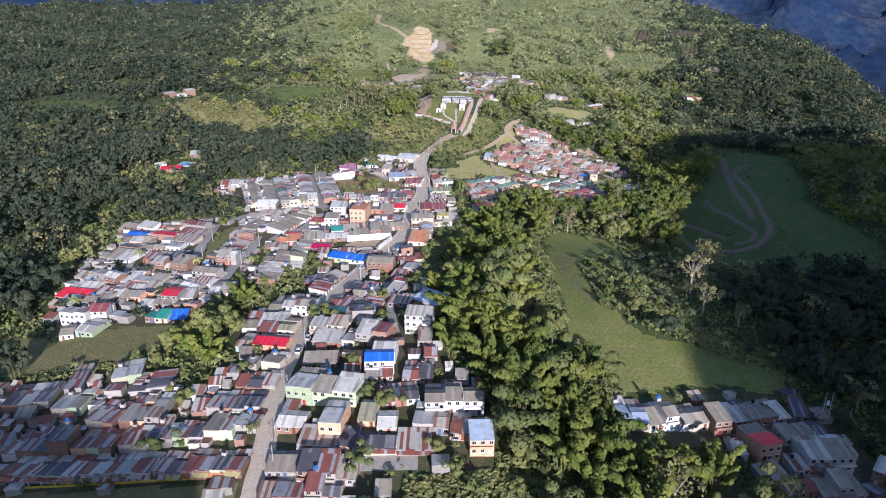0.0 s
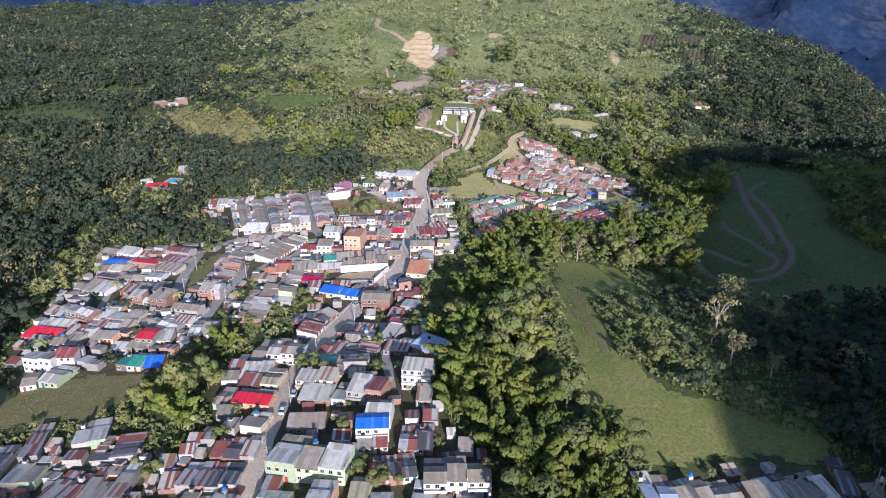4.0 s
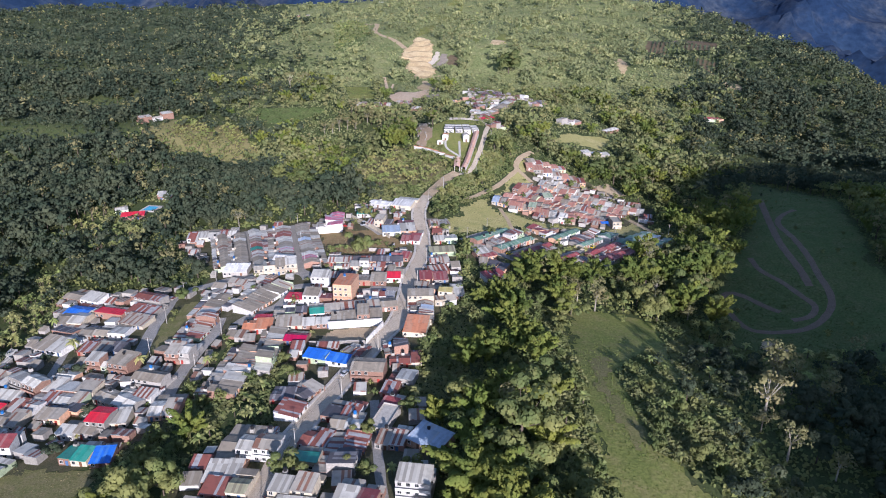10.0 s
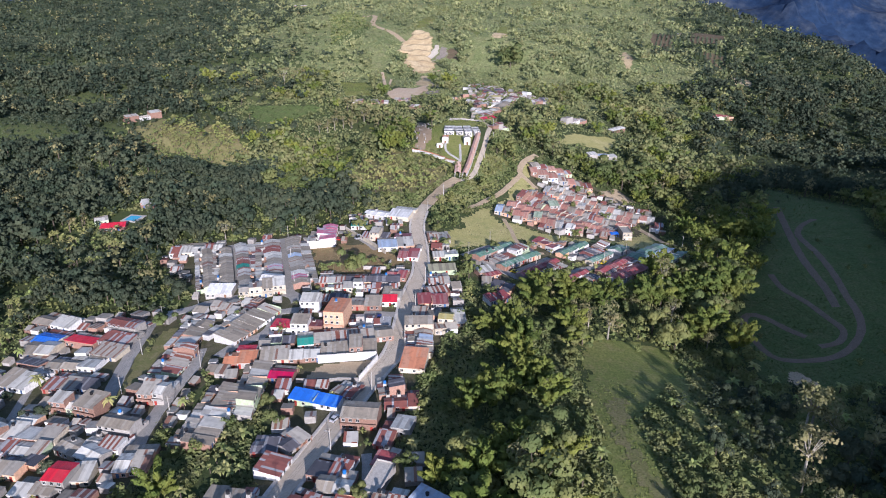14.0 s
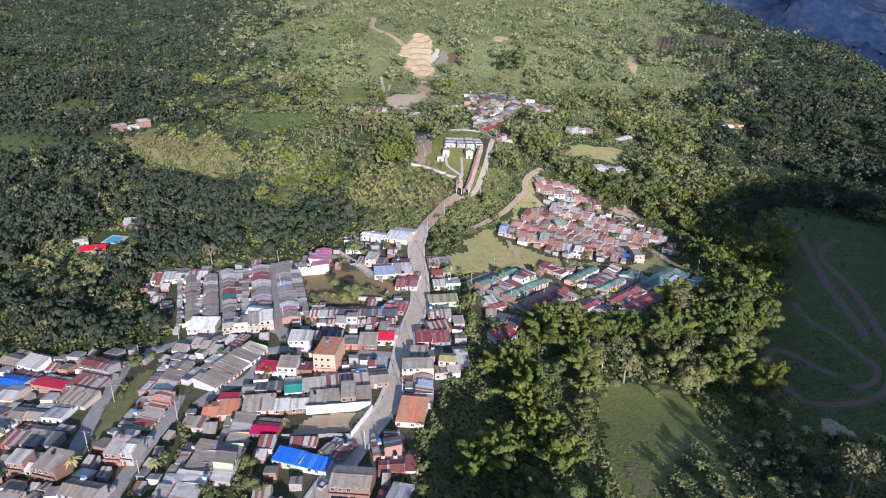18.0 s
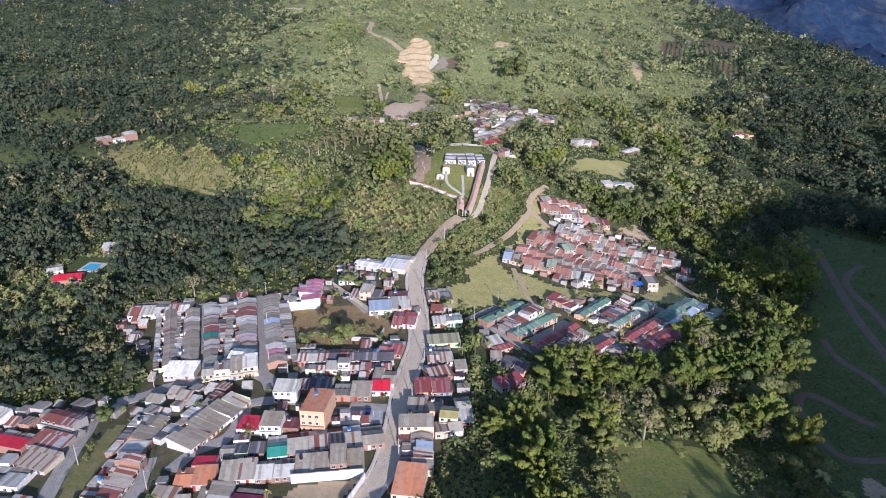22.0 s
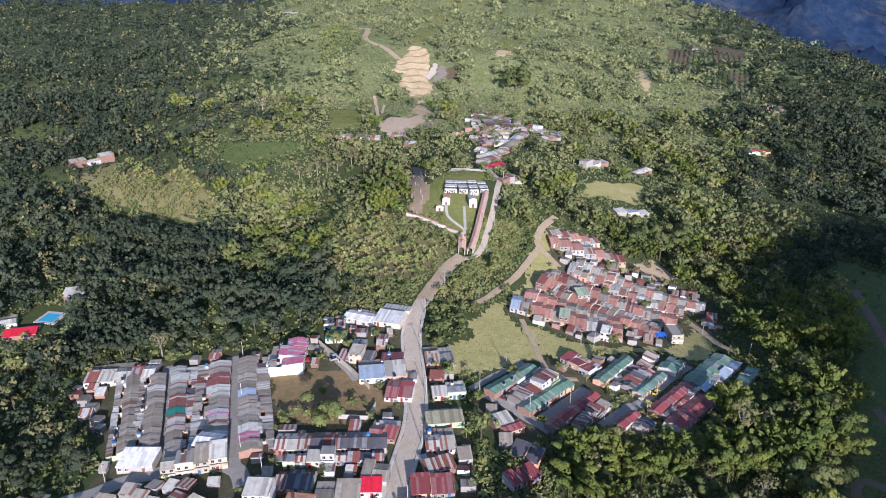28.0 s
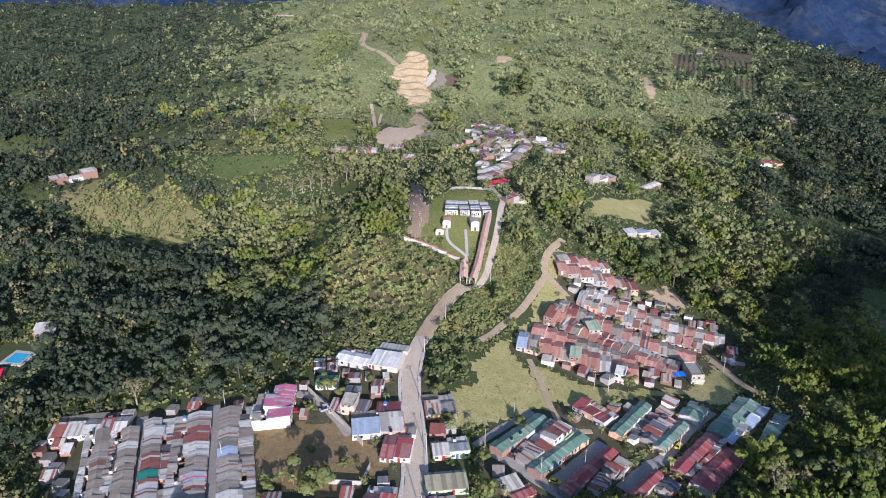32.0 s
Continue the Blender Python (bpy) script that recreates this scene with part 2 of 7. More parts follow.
ROOF = dict(
    c=sheeting("fibre_cement", (0.262, 0.228, 0.179), (0.37, 0.34, 0.285), 0.18, 0.8),
    m=sheeting("weathered_zinc", (0.345, 0.316, 0.265), (0.25, 0.13, 0.087), 0.20, 0.5),
    mix=sheeting("patched_zinc", (0.40, 0.385, 0.345), (0.23, 0.080, 0.053), 0.42, 0.42),
    rust=sheeting("rusted_zinc", (0.22, 0.080, 0.062), (0.36, 0.36, 0.37), 0.25, 0.6),
    dark=sheeting("tarred_sheet", (0.095, 0.090, 0.100), (0.26, 0.26, 0.275), 0.20, 0.6),
    w=sheeting("bright_zinc", (0.51, 0.495, 0.442), (0.39, 0.37, 0.322), 0.30, 0.38),
    lb=sheeting("pale_blue_zinc", (0.35, 0.43, 0.54), (0.43, 0.48, 0.55), 0.3, 0.40),
    r=sheeting("maroon_sheet", (0.24, 0.060, 0.062), (0.33, 0.16, 0.15), 0.3, 0.5),
    R=sheeting("red_sheet", (0.62, 0.022, 0.045), (0.66, 0.05, 0.07), 0.2, 0.45),
    mag=sheeting("crimson_sheet", (0.48, 0.008, 0.075), (0.52, 0.02, 0.10), 0.2, 0.45),
    b=sheeting("blue_sheet", (0.025, 0.13, 0.52), (0.06, 0.20, 0.58), 0.25, 0.45),
    g=sheeting("green_sheet", (0.115, 0.205, 0.150), (0.26, 0.31, 0.28), 0.25, 0.55),
    lg=sheeting("pale_green_sheet", (0.36, 0.42, 0.30), (0.28, 0.36, 0.25), 0.3, 0.6),
    teal=sheeting("teal_sheet", (0.03, 0.24, 0.185), (0.06, 0.28, 0.22), 0.3, 0.5),
    o=sheeting("clay_tile", (0.52, 0.215, 0.115), (0.56, 0.28, 0.17), 0.35, 0.85),
    k=sheeting("brown_tile", (0.38, 0.185, 0.140), (0.47, 0.29, 0.22), 0.35, 0.8),
    y=sheeting("ochre_sheet", (0.40, 0.35, 0.14), (0.46, 0.42, 0.22), 0.3, 0.7),
    p=sheeting("pink_sheet", (0.45, 0.15, 0.22), (0.42, 0.42, 0.44), 0.3, 0.6),
    olive=sheeting("olive_sheet", (0.31, 0.30, 0.20), (0.26, 0.24, 0.17), 0.3, 0.8),
    wh=sheeting("white_painted_sheet", (0.70, 0.69, 0.66), (0.62, 0.61, 0.58), 0.3, 0.55),
    wt=sheeting("weathered_tile", (0.50, 0.31, 0.24), (0.56, 0.40, 0.32), 0.35, 0.85),
    f=plain("roof_slab", (0.42, 0.40, 0.36), 0.9),
)
ROOF_WORDS = dict(c="grey fibre-cement", m="weathered grey zinc", mix="patched zinc and rust", rust="rusty corrugated", dark="dark tarred sheet", w="pale zinc",
                  lb="pale blue zinc", r="maroon sheet", R="bright red sheet", mag="crimson sheet", b="bright blue sheet", g="green sheet", lg="pale green sheet",
                  teal="teal sheet", o="clay tile", k="brown tile", y="ochre sheet", p="pink and grey sheet", olive="olive sheet", f="flat concrete", wh="white painted sheet", wt="weathered clay tile")
WALLS = [plain("white_plaster", (0.64, 0.63, 0.61), 0.9), plain("cream_plaster", (0.50, 0.44, 0.34), 0.9), plain("brick_wall", (0.30, 0.180, 0.135), 0.9, 0, 0.3, 2.0),
         plain("raw_block_wall", (0.34, 0.32, 0.295), 0.95), plain("peach_plaster", (0.62, 0.38, 0.25), 0.9), plain("pale_green_plaster", (0.46, 0.55, 0.36), 0.9)]
WALL_WORDS = ("white plastered", "cream plastered", "brick", "raw block", "peach painted", "pale green painted")
GLASS = plain("dark_glass", (0.025, 0.03, 0.035), 0.12)
FRAME = plain("window_frame", (0.55, 0.55, 0.53), 0.6)
DOORS = [plain("door_wood", (0.16, 0.08, 0.045), 0.7), plain("door_blue", (0.06, 0.12, 0.25), 0.6), plain("door_white", (0.6, 0.6, 0.58), 0.6), plain("door_red", (0.30, 0.04, 0.03), 0.6)]
CONCRETE = plain("concrete", (0.45, 0.43, 0.39), 0.9)
STEEL = plain("steel", (0.42, 0.42, 0.42), 0.5, 0.3)
BLACK = plain("black_plastic", (0.02, 0.02, 0.022), 0.5)
RUBBER = plain("rubber", (0.02, 0.02, 0.02), 0.85)
WHITEPAINT = plain("white_paint", (0.78, 0.78, 0.76), 0.7, 0, 0.1)
YELLOWPAINT = plain("yellow_paint", (0.66, 0.46, 0.06), 0.7)

# ---- helpers for parts ----


def mesh_of(name, verts, faces, mats, index=None):
    me = bpy.data.meshes.new(name)
    me.from_pydata([tuple(v) for v in verts], [], faces)
    for m in mats if isinstance(mats, (list, tuple)) else [mats]:
        me.materials.append(m)
    if index is not None:
        me.polygons.foreach_set("material_index", index)
    me.update()
    return me


def part(name, data, parent, label=""):
    ob = new(name, data)
    ob.parent = parent
    return tagged(ob, label)


class Solid:
    """Collects boxes, prisms and tubes into one mesh."""

    def __init__(self):
        self.v, self.f, self.m = [], [], []

    def add(self, verts, faces, mat=0):
        n = len(self.v)
        self.v += verts
        self.f += [tuple(i + n for i in f) for f in faces]
        self.m += [mat] * len(faces)
        return self

    def box(self, x0, y0, z0, x1, y1, z1, mat=0):
        return self.add([(x0, y0, z0), (x1, y0, z0), (x1, y1, z0), (x0, y1, z0), (x0, y0, z1), (x1, y0, z1), (x1, y1, z1), (x0, y1, z1)],
                        [(0, 3, 2, 1), (4, 5, 6, 7), (0, 1, 5, 4), (1, 2, 6, 5), (2, 3, 7, 6), (3, 0, 4, 7)], mat)

    def prism(self, profile, x0, x1, mat=0):
        """A profile of (y, z), counter-clockwise seen from +x, drawn out along x."""
        n = len(profile)
        return self.add([(x0, y, z) for y, z in profile] + [(x1, y, z) for y, z in profile],
                        [tuple(reversed(range(n))), tuple(range(n, 2 * n))] + [(i, (i + 1) % n, n + (i + 1) % n, n + i) for i in range(n)], mat)

    def tube(self, a, b, r0, r1, sides=6, mat=0):
        a, b = Vector(a), Vector(b)
        q = (b - a).to_track_quat("Z", "Y")
        ring = [Vector((math.cos(k * 2 * math.pi / sides), math.sin(k * 2 * math.pi / sides), 0)) for k in range(sides)]
        vs = [tuple(a + q @ (p * r0)) for p in ring] + [tuple(b + q @ (p * r1)) for p in ring]
        fs = [(k, (k + 1) % sides, sides + (k + 1) % sides, sides + k) for k in range(sides)]
        return self.add(vs, fs + [tuple(reversed(range(sides))), tuple(range(sides, 2 * sides))], mat)

    def mesh(self, name, mats):
        return mesh_of(name, self.v, self.f, mats, self.m)


# ---- land ----
# knolls and hollows: centre x, y, radius, height
BASE = -9.0
MOUNDS = [
    (0, 176, 106, 15.5),
    (-141, 212, 94, 4.8),
    (71, 271, 71, 9.1),
    (153, 365, 82, -15.8),
    (-47, 376, 94, 5.5),
    (-176, 412, 94, -5.3),
    (94, 435, 71, -0.3),
    (-24, 506, 59, 4.6),
    (129, 541, 82, -18.0),
    (47, 565, 59, 5.3),
    (0, 647, 71, 24.8),
    (-129, 682, 106, -24.1),
    (-282, 706, 129, 7.0),
    (224, 729, 153, -12.1),
    (71, 753, 94, 10.2),
    (353, 765, 176, -34.9),
    (-35, 1012, 165, -7.9),
    (106, 1118, 153, -31.7),
    (353, 1235, 188, 15.7),
    (-141, 1388, 259, 33.5),
    (-412, 1059, 306, 6.3),
    (-588, 2000, 588, -2.9),
    (200, 235, 106, 2.1),
    (-271, 212, 141, -9.3),
    (47, 871, 94, 10.6),
    (-35, 1188, 129, 16.1),
    (94, 1129, 106, 45.0),
    (190, 2320, 460, 46.0),
]


def land(x, y):
    """Height of the ground, for numbers or arrays."""
    x, y = np.asarray(x, float), np.asarray(y, float)
    z = np.full(np.broadcast(x, y).shape, BASE)
    for mx, my, r, h in MOUNDS:
        z = z + h * np.exp(-((x - mx) ** 2 + (y - my) ** 2) / r ** 2)
    # broken relief of the hills away from the town
    far = np.clip((y - 620) / 500, 0, 1) + np.clip((np.abs(x) - 240) / 200, 0, 1)
    far = np.clip(far, 0, 1)
    z = z + far * (7 * np.sin(x / 61 + 1.3 * np.sin(y / 97)) * np.sin(y / 83 + 0.7) + 4 * np.sin(x / 29 + y / 47))
    # the slope falls off behind the eastern crest, into the next valley
    crest = np.interp(y, (300, 654, 1041, 1298, 1728, 2400), (320, 385, 530, 580, 640, 660))
    z = z - 300 * np.clip((x - crest) / 320, 0, 1.3) ** 1.4 * np.clip((y - 520) / 200, 0, 1)
    z = z - 130 * np.clip((y - 2300) / 900, 0, 1) ** 2
    # an unseen steep hill behind the start, on both sides of a saddle, added and shaped so its shade falls on the side
    # valley and the poorest quarter
    shade_hill = np.interp(x + 3 * np.sin(y / 19), (-420, -260, -120, -40, 2, 20, 34, 40, 100, 125, 141, 165, 176, 208, 240, 269, 297, 310, 335, 420, 520, 700, 1000), (0, 118, 134, 138, 132, 66, 0, 0, 74, 106, 122, 136, 150, 171, 186, 194, 203, 211, 244, 280, 286, 160, 0))
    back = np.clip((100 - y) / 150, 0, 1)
    z = z + shade_hill * np.exp(-((y + 200) / 150) ** 2) * back * back * (3 - 2 * back)
    # gullies across the western slopes, below the spurs that carry the farms
    west = np.clip((-125 - x) / 50, 0, 1) * np.clip((x + 620) / 120, 0, 1)
    for gy0, lean, deep in ((668, 0.10, 13), (585, -0.06, 9), (850, 0.14, 14), (1010, -0.08, 15)):
        z = z - west * deep * np.exp(-((y - gy0 - lean * (x + 280)) / 26) ** 2)
    # mountains on the far side
    z = z + 900 * np.clip((np.hypot(x, y) - 2700) / 1900, 0, 1) ** 1.2 * (0.85 + 0.25 * np.sin(x / 520 + 0.4) * np.cos(y / 610))
    away = np.clip((np.hypot(x, y) - 2500) / 500, 0, 1)
    z = z - away * (170 * np.abs(np.sin(x / 310 + 0.8 * np.sin(y / 260))) + 90 * np.abs(np.sin((x + y) / 170 + 1.1 * np.sin(x / 150))))
    return z


def h(x, y):
    return float(land(x, y))


def dark_shaded_wood(x, y):
    """Where the close, dark forest has shade put into its leaf colour: western slopes, beyond the side valley, below
    the ridge meadow.
    """
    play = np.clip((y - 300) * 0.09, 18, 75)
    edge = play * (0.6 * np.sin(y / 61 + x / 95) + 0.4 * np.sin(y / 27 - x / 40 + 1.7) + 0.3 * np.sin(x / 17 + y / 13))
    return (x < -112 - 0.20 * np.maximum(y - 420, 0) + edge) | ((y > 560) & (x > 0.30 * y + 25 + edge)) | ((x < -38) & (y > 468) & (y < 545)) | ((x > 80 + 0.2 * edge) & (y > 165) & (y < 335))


def strip_grid(limits):
    out = [np.arange(a, b, s) for a, b, s in limits]
    return np.concatenate(out)


gx = strip_grid([(-4600, -1000, 90), (-1000, -280, 16), (-280, 280, 4), (280, 1000, 16), (1000, 4690, 60)])
gy = strip_grid([(-700, 60, 40), (60, 660, 4), (660, 1500, 9), (1500, 4700, 60)])
GX, GY = np.meshgrid(gx, gy)
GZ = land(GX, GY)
nx, ny = len(gx), len(gy)
idx = np.arange(nx * ny).reshape(ny, nx)
quads = np.stack([idx[:-1, :-1], idx[:-1, 1:], idx[1:, 1:], idx[1:, :-1]], -1).reshape(-1, 4)


def big_mesh(name, verts, quads, mat, normals=None):
    """A mesh of many quads, from arrays; foliage carries its own soft normals."""
    me = bpy.data.meshes.new(name)
    me.vertices.add(len(verts))
    me.vertices.foreach_set("co", np.asarray(verts, np.float32).ravel())
    me.loops.add(quads.size)
    me.loops.foreach_set("vertex_index", quads.astype(np.int32).ravel())
    me.polygons.add(len(quads))
    me.polygons.foreach_set("loop_start", np.arange(0, quads.size, 4, dtype=np.int32))
    for m in mat if isinstance(mat, (list, tuple)) else [mat]:
        me.materials.append(m)
    me.update(calc_edges=True)
    me.validate()
    if normals is not None:
        me.polygons.foreach_set("use_smooth", np.ones(len(quads), bool))
        me.normals_split_custom_set_from_vertices(normals)
    return me


# far mountains: the blue of the haze is put into their base colour
HAZE = ground_mat("hazed_slopes", (0.014, 0.034, 0.085), (0.028, 0.054, 0.105), (0.095, 0.105, 0.110), 0.0016, 0.004, 0.0)
SPREAD = np.random.default_rng(3).normal(0, 45, GX.shape)
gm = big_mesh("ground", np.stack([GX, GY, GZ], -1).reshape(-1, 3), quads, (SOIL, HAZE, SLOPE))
gm.polygons.foreach_set("material_index", np.where(np.hypot(GX, GY) > 2600, 1, np.where(GY + 60 * np.sin(GX / 90) + 40 * np.sin(GX / 37 + 1) > 880, np.where(dark_shaded_wood(GX + SPREAD, GY + 0.4 * SPREAD), 0, 2), 0))[:-1, :-1].astype(np.int32).ravel())
gm.polygons.foreach_set("use_smooth", np.ones(len(quads), bool))
tagged(new("ground", gm), "green and brown hilly ground under woods and town", "ground", kind="structure")

# what stands where, for the planting: 2 m cells
CELL, X0, Y0 = 2.0, -700.0, 60.0
TAKEN = np.zeros((700, 700), np.int8)


def claim(px, py, code, soft=0.0):
    """Marks the cells inside a polygon."""
    px, py = np.asarray(px, float), np.asarray(py, float)
    i0, i1 = int((px.min() - X0 - soft) / CELL), int((px.max() - X0 + soft) / CELL) + 2
    j0, j1 = int((py.min() - Y0 - soft) / CELL), int((py.max() - Y0 + soft) / CELL) + 2
    i0, j0 = max(i0, 0), max(j0, 0)
    i1, j1 = min(i1, 699), min(j1, 699)
    if i1 <= i0 or j1 <= j0:
        return
    cx, cy = np.meshgrid(X0 + (np.arange(i0, i1) + 0.5) * CELL, Y0 + (np.arange(j0, j1) + 0.5) * CELL)
    inside = np.zeros(cx.shape, bool)
    n = len(px)
    for a in range(n):
        b = (a + 1) % n
        cond = (py[a] > cy) != (py[b] > cy)
        with np.errstate(divide="ignore", invalid="ignore"):
            xs = (px[b] - px[a]) * (cy - py[a]) / (py[b] - py[a]) + px[a]
        inside ^= cond & (cx < xs)
    TAKEN[j0:j1, i0:i1][inside] = code


def claim_line(points, width, code):
    for (ax, ay), (bx, by) in zip(points[:-1], points[1:]):
        d = Vector((bx - ax, by - ay))
        if d.length < 0.01:
            continue
        d.normalize()
        nx_, ny_ = -d.y * width / 2, d.x * width / 2
        ex, ey = d.x * width * 0.3, d.y * width * 0.3
        claim((ax - ex + nx_, bx + ex + nx_, bx + ex - nx_, ax - ex - nx_), (ay - ey + ny_, by + ey + ny_, by + ey - ny_, ay - ey - ny_), code)


def draped(name, px, py, mat, lift, label, category, step=2.2, terraces=0.0, ragged=0.75):
    """A sheet of ground cover inside a polygon, laid over the land with a ragged edge."""
    px, py = np.asarray(px, float), np.asarray(py, float)
    xs, ys = np.arange(px.min() - step, px.max() + step, step), np.arange(py.min() - step, py.max() + step, step)
    cx, cy = np.meshgrid(xs, ys)
    wx = cx + ragged * 1.6 * np.sin(cy / 3.1 + 2 * np.sin(cx / 17)) + ragged * 2.4 * np.sin(cy / 11.3 + 1.7 * np.sin(cx / 29))
    wy = cy + ragged * 1.4 * np.sin(cx / 2.7 + 2 * np.sin(cy / 13)) + ragged * 2.6 * np.sin(cx / 9.1 + 2.1 * np.sin(cy / 23))
    inside = np.zeros(cx.shape, bool)
    for a in range(len(px)):
        b = (a + 1) % len(px)
        cond = (py[a] > wy) != (py[b] > wy)
        with np.errstate(divide="ignore", invalid="ignore"):
            inside ^= cond & (wx < (px[b] - px[a]) * (wy - py[a]) / (py[b] - py[a]) + px[a])
    jx, jy = cx + ragged * 0.3 * step * np.sin(cx * 1.7 + cy), cy + ragged * 0.3 * step * np.cos(cy * 1.3 - cx)
    cz = land(jx, jy) + lift
    if terraces:
        run = (jy + 6 * np.sin(jx / 17) + 4 * np.sin(jx / 5.3 + jy / 23)) / terraces
        inner = inside.astype(float)
        for _ in range(5):
            inner[1:-1, 1:-1] = (inner[1:-1, 1:-1] + inner[:-2, 1:-1] + inner[2:, 1:-1] + inner[1:-1, :-2] + inner[1:-1, 2:]) / 5
        cz = cz + 0.2 + np.clip(inner * 2 - 1, 0, 1) * 0.26 * terraces * (np.clip((run - np.floor(run)) * 1.6 - 0.6, 0, 1) - (run - np.floor(run)) + 0.5)
    n = cx.shape[1]
    k = np.arange(cx.size).reshape(cx.shape)
    q = np.stack([k[:-1, :-1], k[:-1, 1:], k[1:, 1:], k[1:, :-1]], -1)[inside[:-1, :-1] & inside[1:, 1:] & inside[:-1, 1:] & inside[1:, :-1]]
    used = np.unique(q)
    remap = np.full(cx.size, -1)
    remap[used] = np.arange(len(used))
    me = big_mesh(name, np.stack([jx, jy, cz], -1).reshape(-1, 3)[used], remap[q], mat)
    me.polygons.foreach_set("use_smooth", np.ones(len(me.polygons), bool))
    return tagged(new(name, me), label, category, kind="structure")


def smooth_line(points, step=3.0):
    """Points along a rounded line."""
    pts = [Vector((*p, 0)) for p in points]
    out = []
    for i in range(len(pts) - 1):
        p0, p1, p2, p3 = pts[max(i - 1, 0)], pts[i], pts[i + 1], pts[min(i + 2, len(pts) - 1)]
        n = max(1, int((p2 - p1).length / step))
        for k in range(n):
            t = k / n
            out.append(0.5 * ((2 * p1) + (p2 - p0) * t + (2 * p0 - 5 * p1 + 4 * p2 - p3) * t * t + (3 * p1 - p0 - 3 * p2 + p3) * t ** 3))
    return out + [pts[-1]]


def road(name, points, width, mat, lift, label, category):
    line = smooth_line(points)
    vs, fs = [], []
    for i, p in enumerate(line):
        d = (line[min(i + 1, len(line) - 1)] - line[max(i - 1, 0)]).normalized()
        s = Vector((-d.y, d.x, 0)) * width / 2 * (1 + 0.06 * math.sin(i * 1.7))
        for k, dz in ((1.06, -0.5), (1, 0), (0.33, 0.05), (-0.33, 0.05), (-1, 0), (-1.06, -0.5)):
            q = p + s * k
            vs.append((q.x, q.y, h(q.x, q.y) + lift + dz))
        if i:
            a = (i - 1) * 6
            fs += [(a + j, a + j + 1, a + j + 7, a + j + 6) for j in range(5)]
    claim_line([(p.x, p.y) for p in line], width + 2.5, 9)
    return tagged(new(name, mesh_of(name, vs, fs, mat)), label, category, kind="structure")


# ---- open ground, streets and tracks ----
claim([-182, -128, -92, -84, -92, -105, -150, -172, -178], [380, 384, 352, 300, 262, 242, 235, 268, 330], 4)
draped("yard_ground", [-182, -128, -92, -84, -92, -105, -150, -172, -178], [380, 384, 352, 300, 262, 242, 235, 268, 330], TOWNGROUND, 0.05, "trodden earth and weeds between the houses", "ground")
claim([-55, -12, -10, 14, 18, 0, -2, -12, -8, 12, 10, 4, 2, -20, -55, -62, -120, -152, -150, -118, -122, -96, -76, -60, -56, -75, -78, -70, -80, -74], [120, 128, 146, 148, 175, 205, 250, 290, 320, 350, 380, 440, 460, 500, 492, 470, 466, 456, 440, 398, 376, 345, 300, 300, 262, 248, 225, 205, 190, 180], 4)
draped("yard_ground", [-55, -12, -10, 14, 18, 0, -2, -12, -8, 12, 10, 4, 2, -20, -55, -62, -120, -152, -150, -118, -122, -96, -76, -60, -56, -75, -78, -70, -80, -74], [120, 128, 146, 148, 175, 205, 250, 290, 320, 350, 380, 440, 460, 500, 492, 470, 466, 456, 440, 398, 376, 345, 300, 300, 262, 248, 225, 205, 190, 180], TOWNGROUND, 0.05, "trodden earth and weeds between the houses", "ground")
claim([-152, -95, -78, -56, -54, -130, -150], [205, 208, 188, 190, 145, 148, 180], 4)
draped("yard_ground", [-152, -95, -78, -56, -54, -130, -150], [205, 208, 188, 190, 145, 148, 180], TOWNGROUND, 0.05, "trodden earth and weeds between the houses", "ground")
claim([46, 52, 110, 125, 122, 84], [160, 182, 196, 185, 138, 140], 4)
draped("yard_ground", [46, 52, 110, 125, 122, 84], [160, 182, 196, 185, 138, 140], TOWNGROUND, 0.05, "trodden earth and weeds between the houses", "ground")
claim([25, 45, 58, 112, 150, 142, 110, 70], [500, 540, 602, 598, 558, 520, 492, 484], 4)
draped("yard_ground", [25, 45, 58, 112, 150, 142, 110, 70], [500, 540, 602, 598, 558, 520, 492, 484], TOWNGROUND, 0.05, "trodden earth and weeds between the houses", "ground")
claim([8, 32, 80, 125, 145, 98, 35, 12, 22], [428, 466, 480, 490, 470, 408, 402, 374, 368], 4)
draped("yard_ground", [8, 32, 80, 125, 145, 98, 35, 12, 22], [428, 466, 480, 490, 470, 408, 402, 374, 368], TOWNGROUND, 0.05, "trodden earth and weeds between the houses", "ground")
claim([20, 40, 57, 77, 78, 59, 51, 33, 24, 29], [887, 974, 953, 891, 830, 786, 756, 733, 771, 804], 4)
claim([42, 80, 90, 66, 67, 83, 115, 113, 53, 42, 43, 43], [301, 350, 297, 253, 229, 220, 207, 195, 183, 200, 231, 270], 5)
draped("meadow", [42, 80, 90, 66, 67, 83, 115, 113, 53, 42, 43, 43], [301, 350, 297, 253, 229, 220, 207, 195, 183, 200, 231, 270], GRASS, 0.12, "sunlit green meadow on the ridge", "grass")
claim([45, 50, 60, 88, 100, 97, 86, 72, 58, 46], [295, 336, 366, 364, 352, 328, 308, 292, 286, 288], 5)
draped("meadow", [45, 50, 60, 88, 100, 97, 86, 72, 58, 46], [295, 336, 366, 364, 352, 328, 308, 292, 286, 288], GRASS, 0.15, "green grass at the head of the ridge meadow", "grass")
claim([-121, -123, -117, -110, -112, -118], [312, 345, 368, 364, 330, 311], 5)
draped("meadow", [-121, -123, -117, -110, -112, -118], [312, 345, 368, 364, 330, 311], FIELD, 0.12, "weedy grass verge beside the street", "grass", 2.0, 0.0, 0.4)
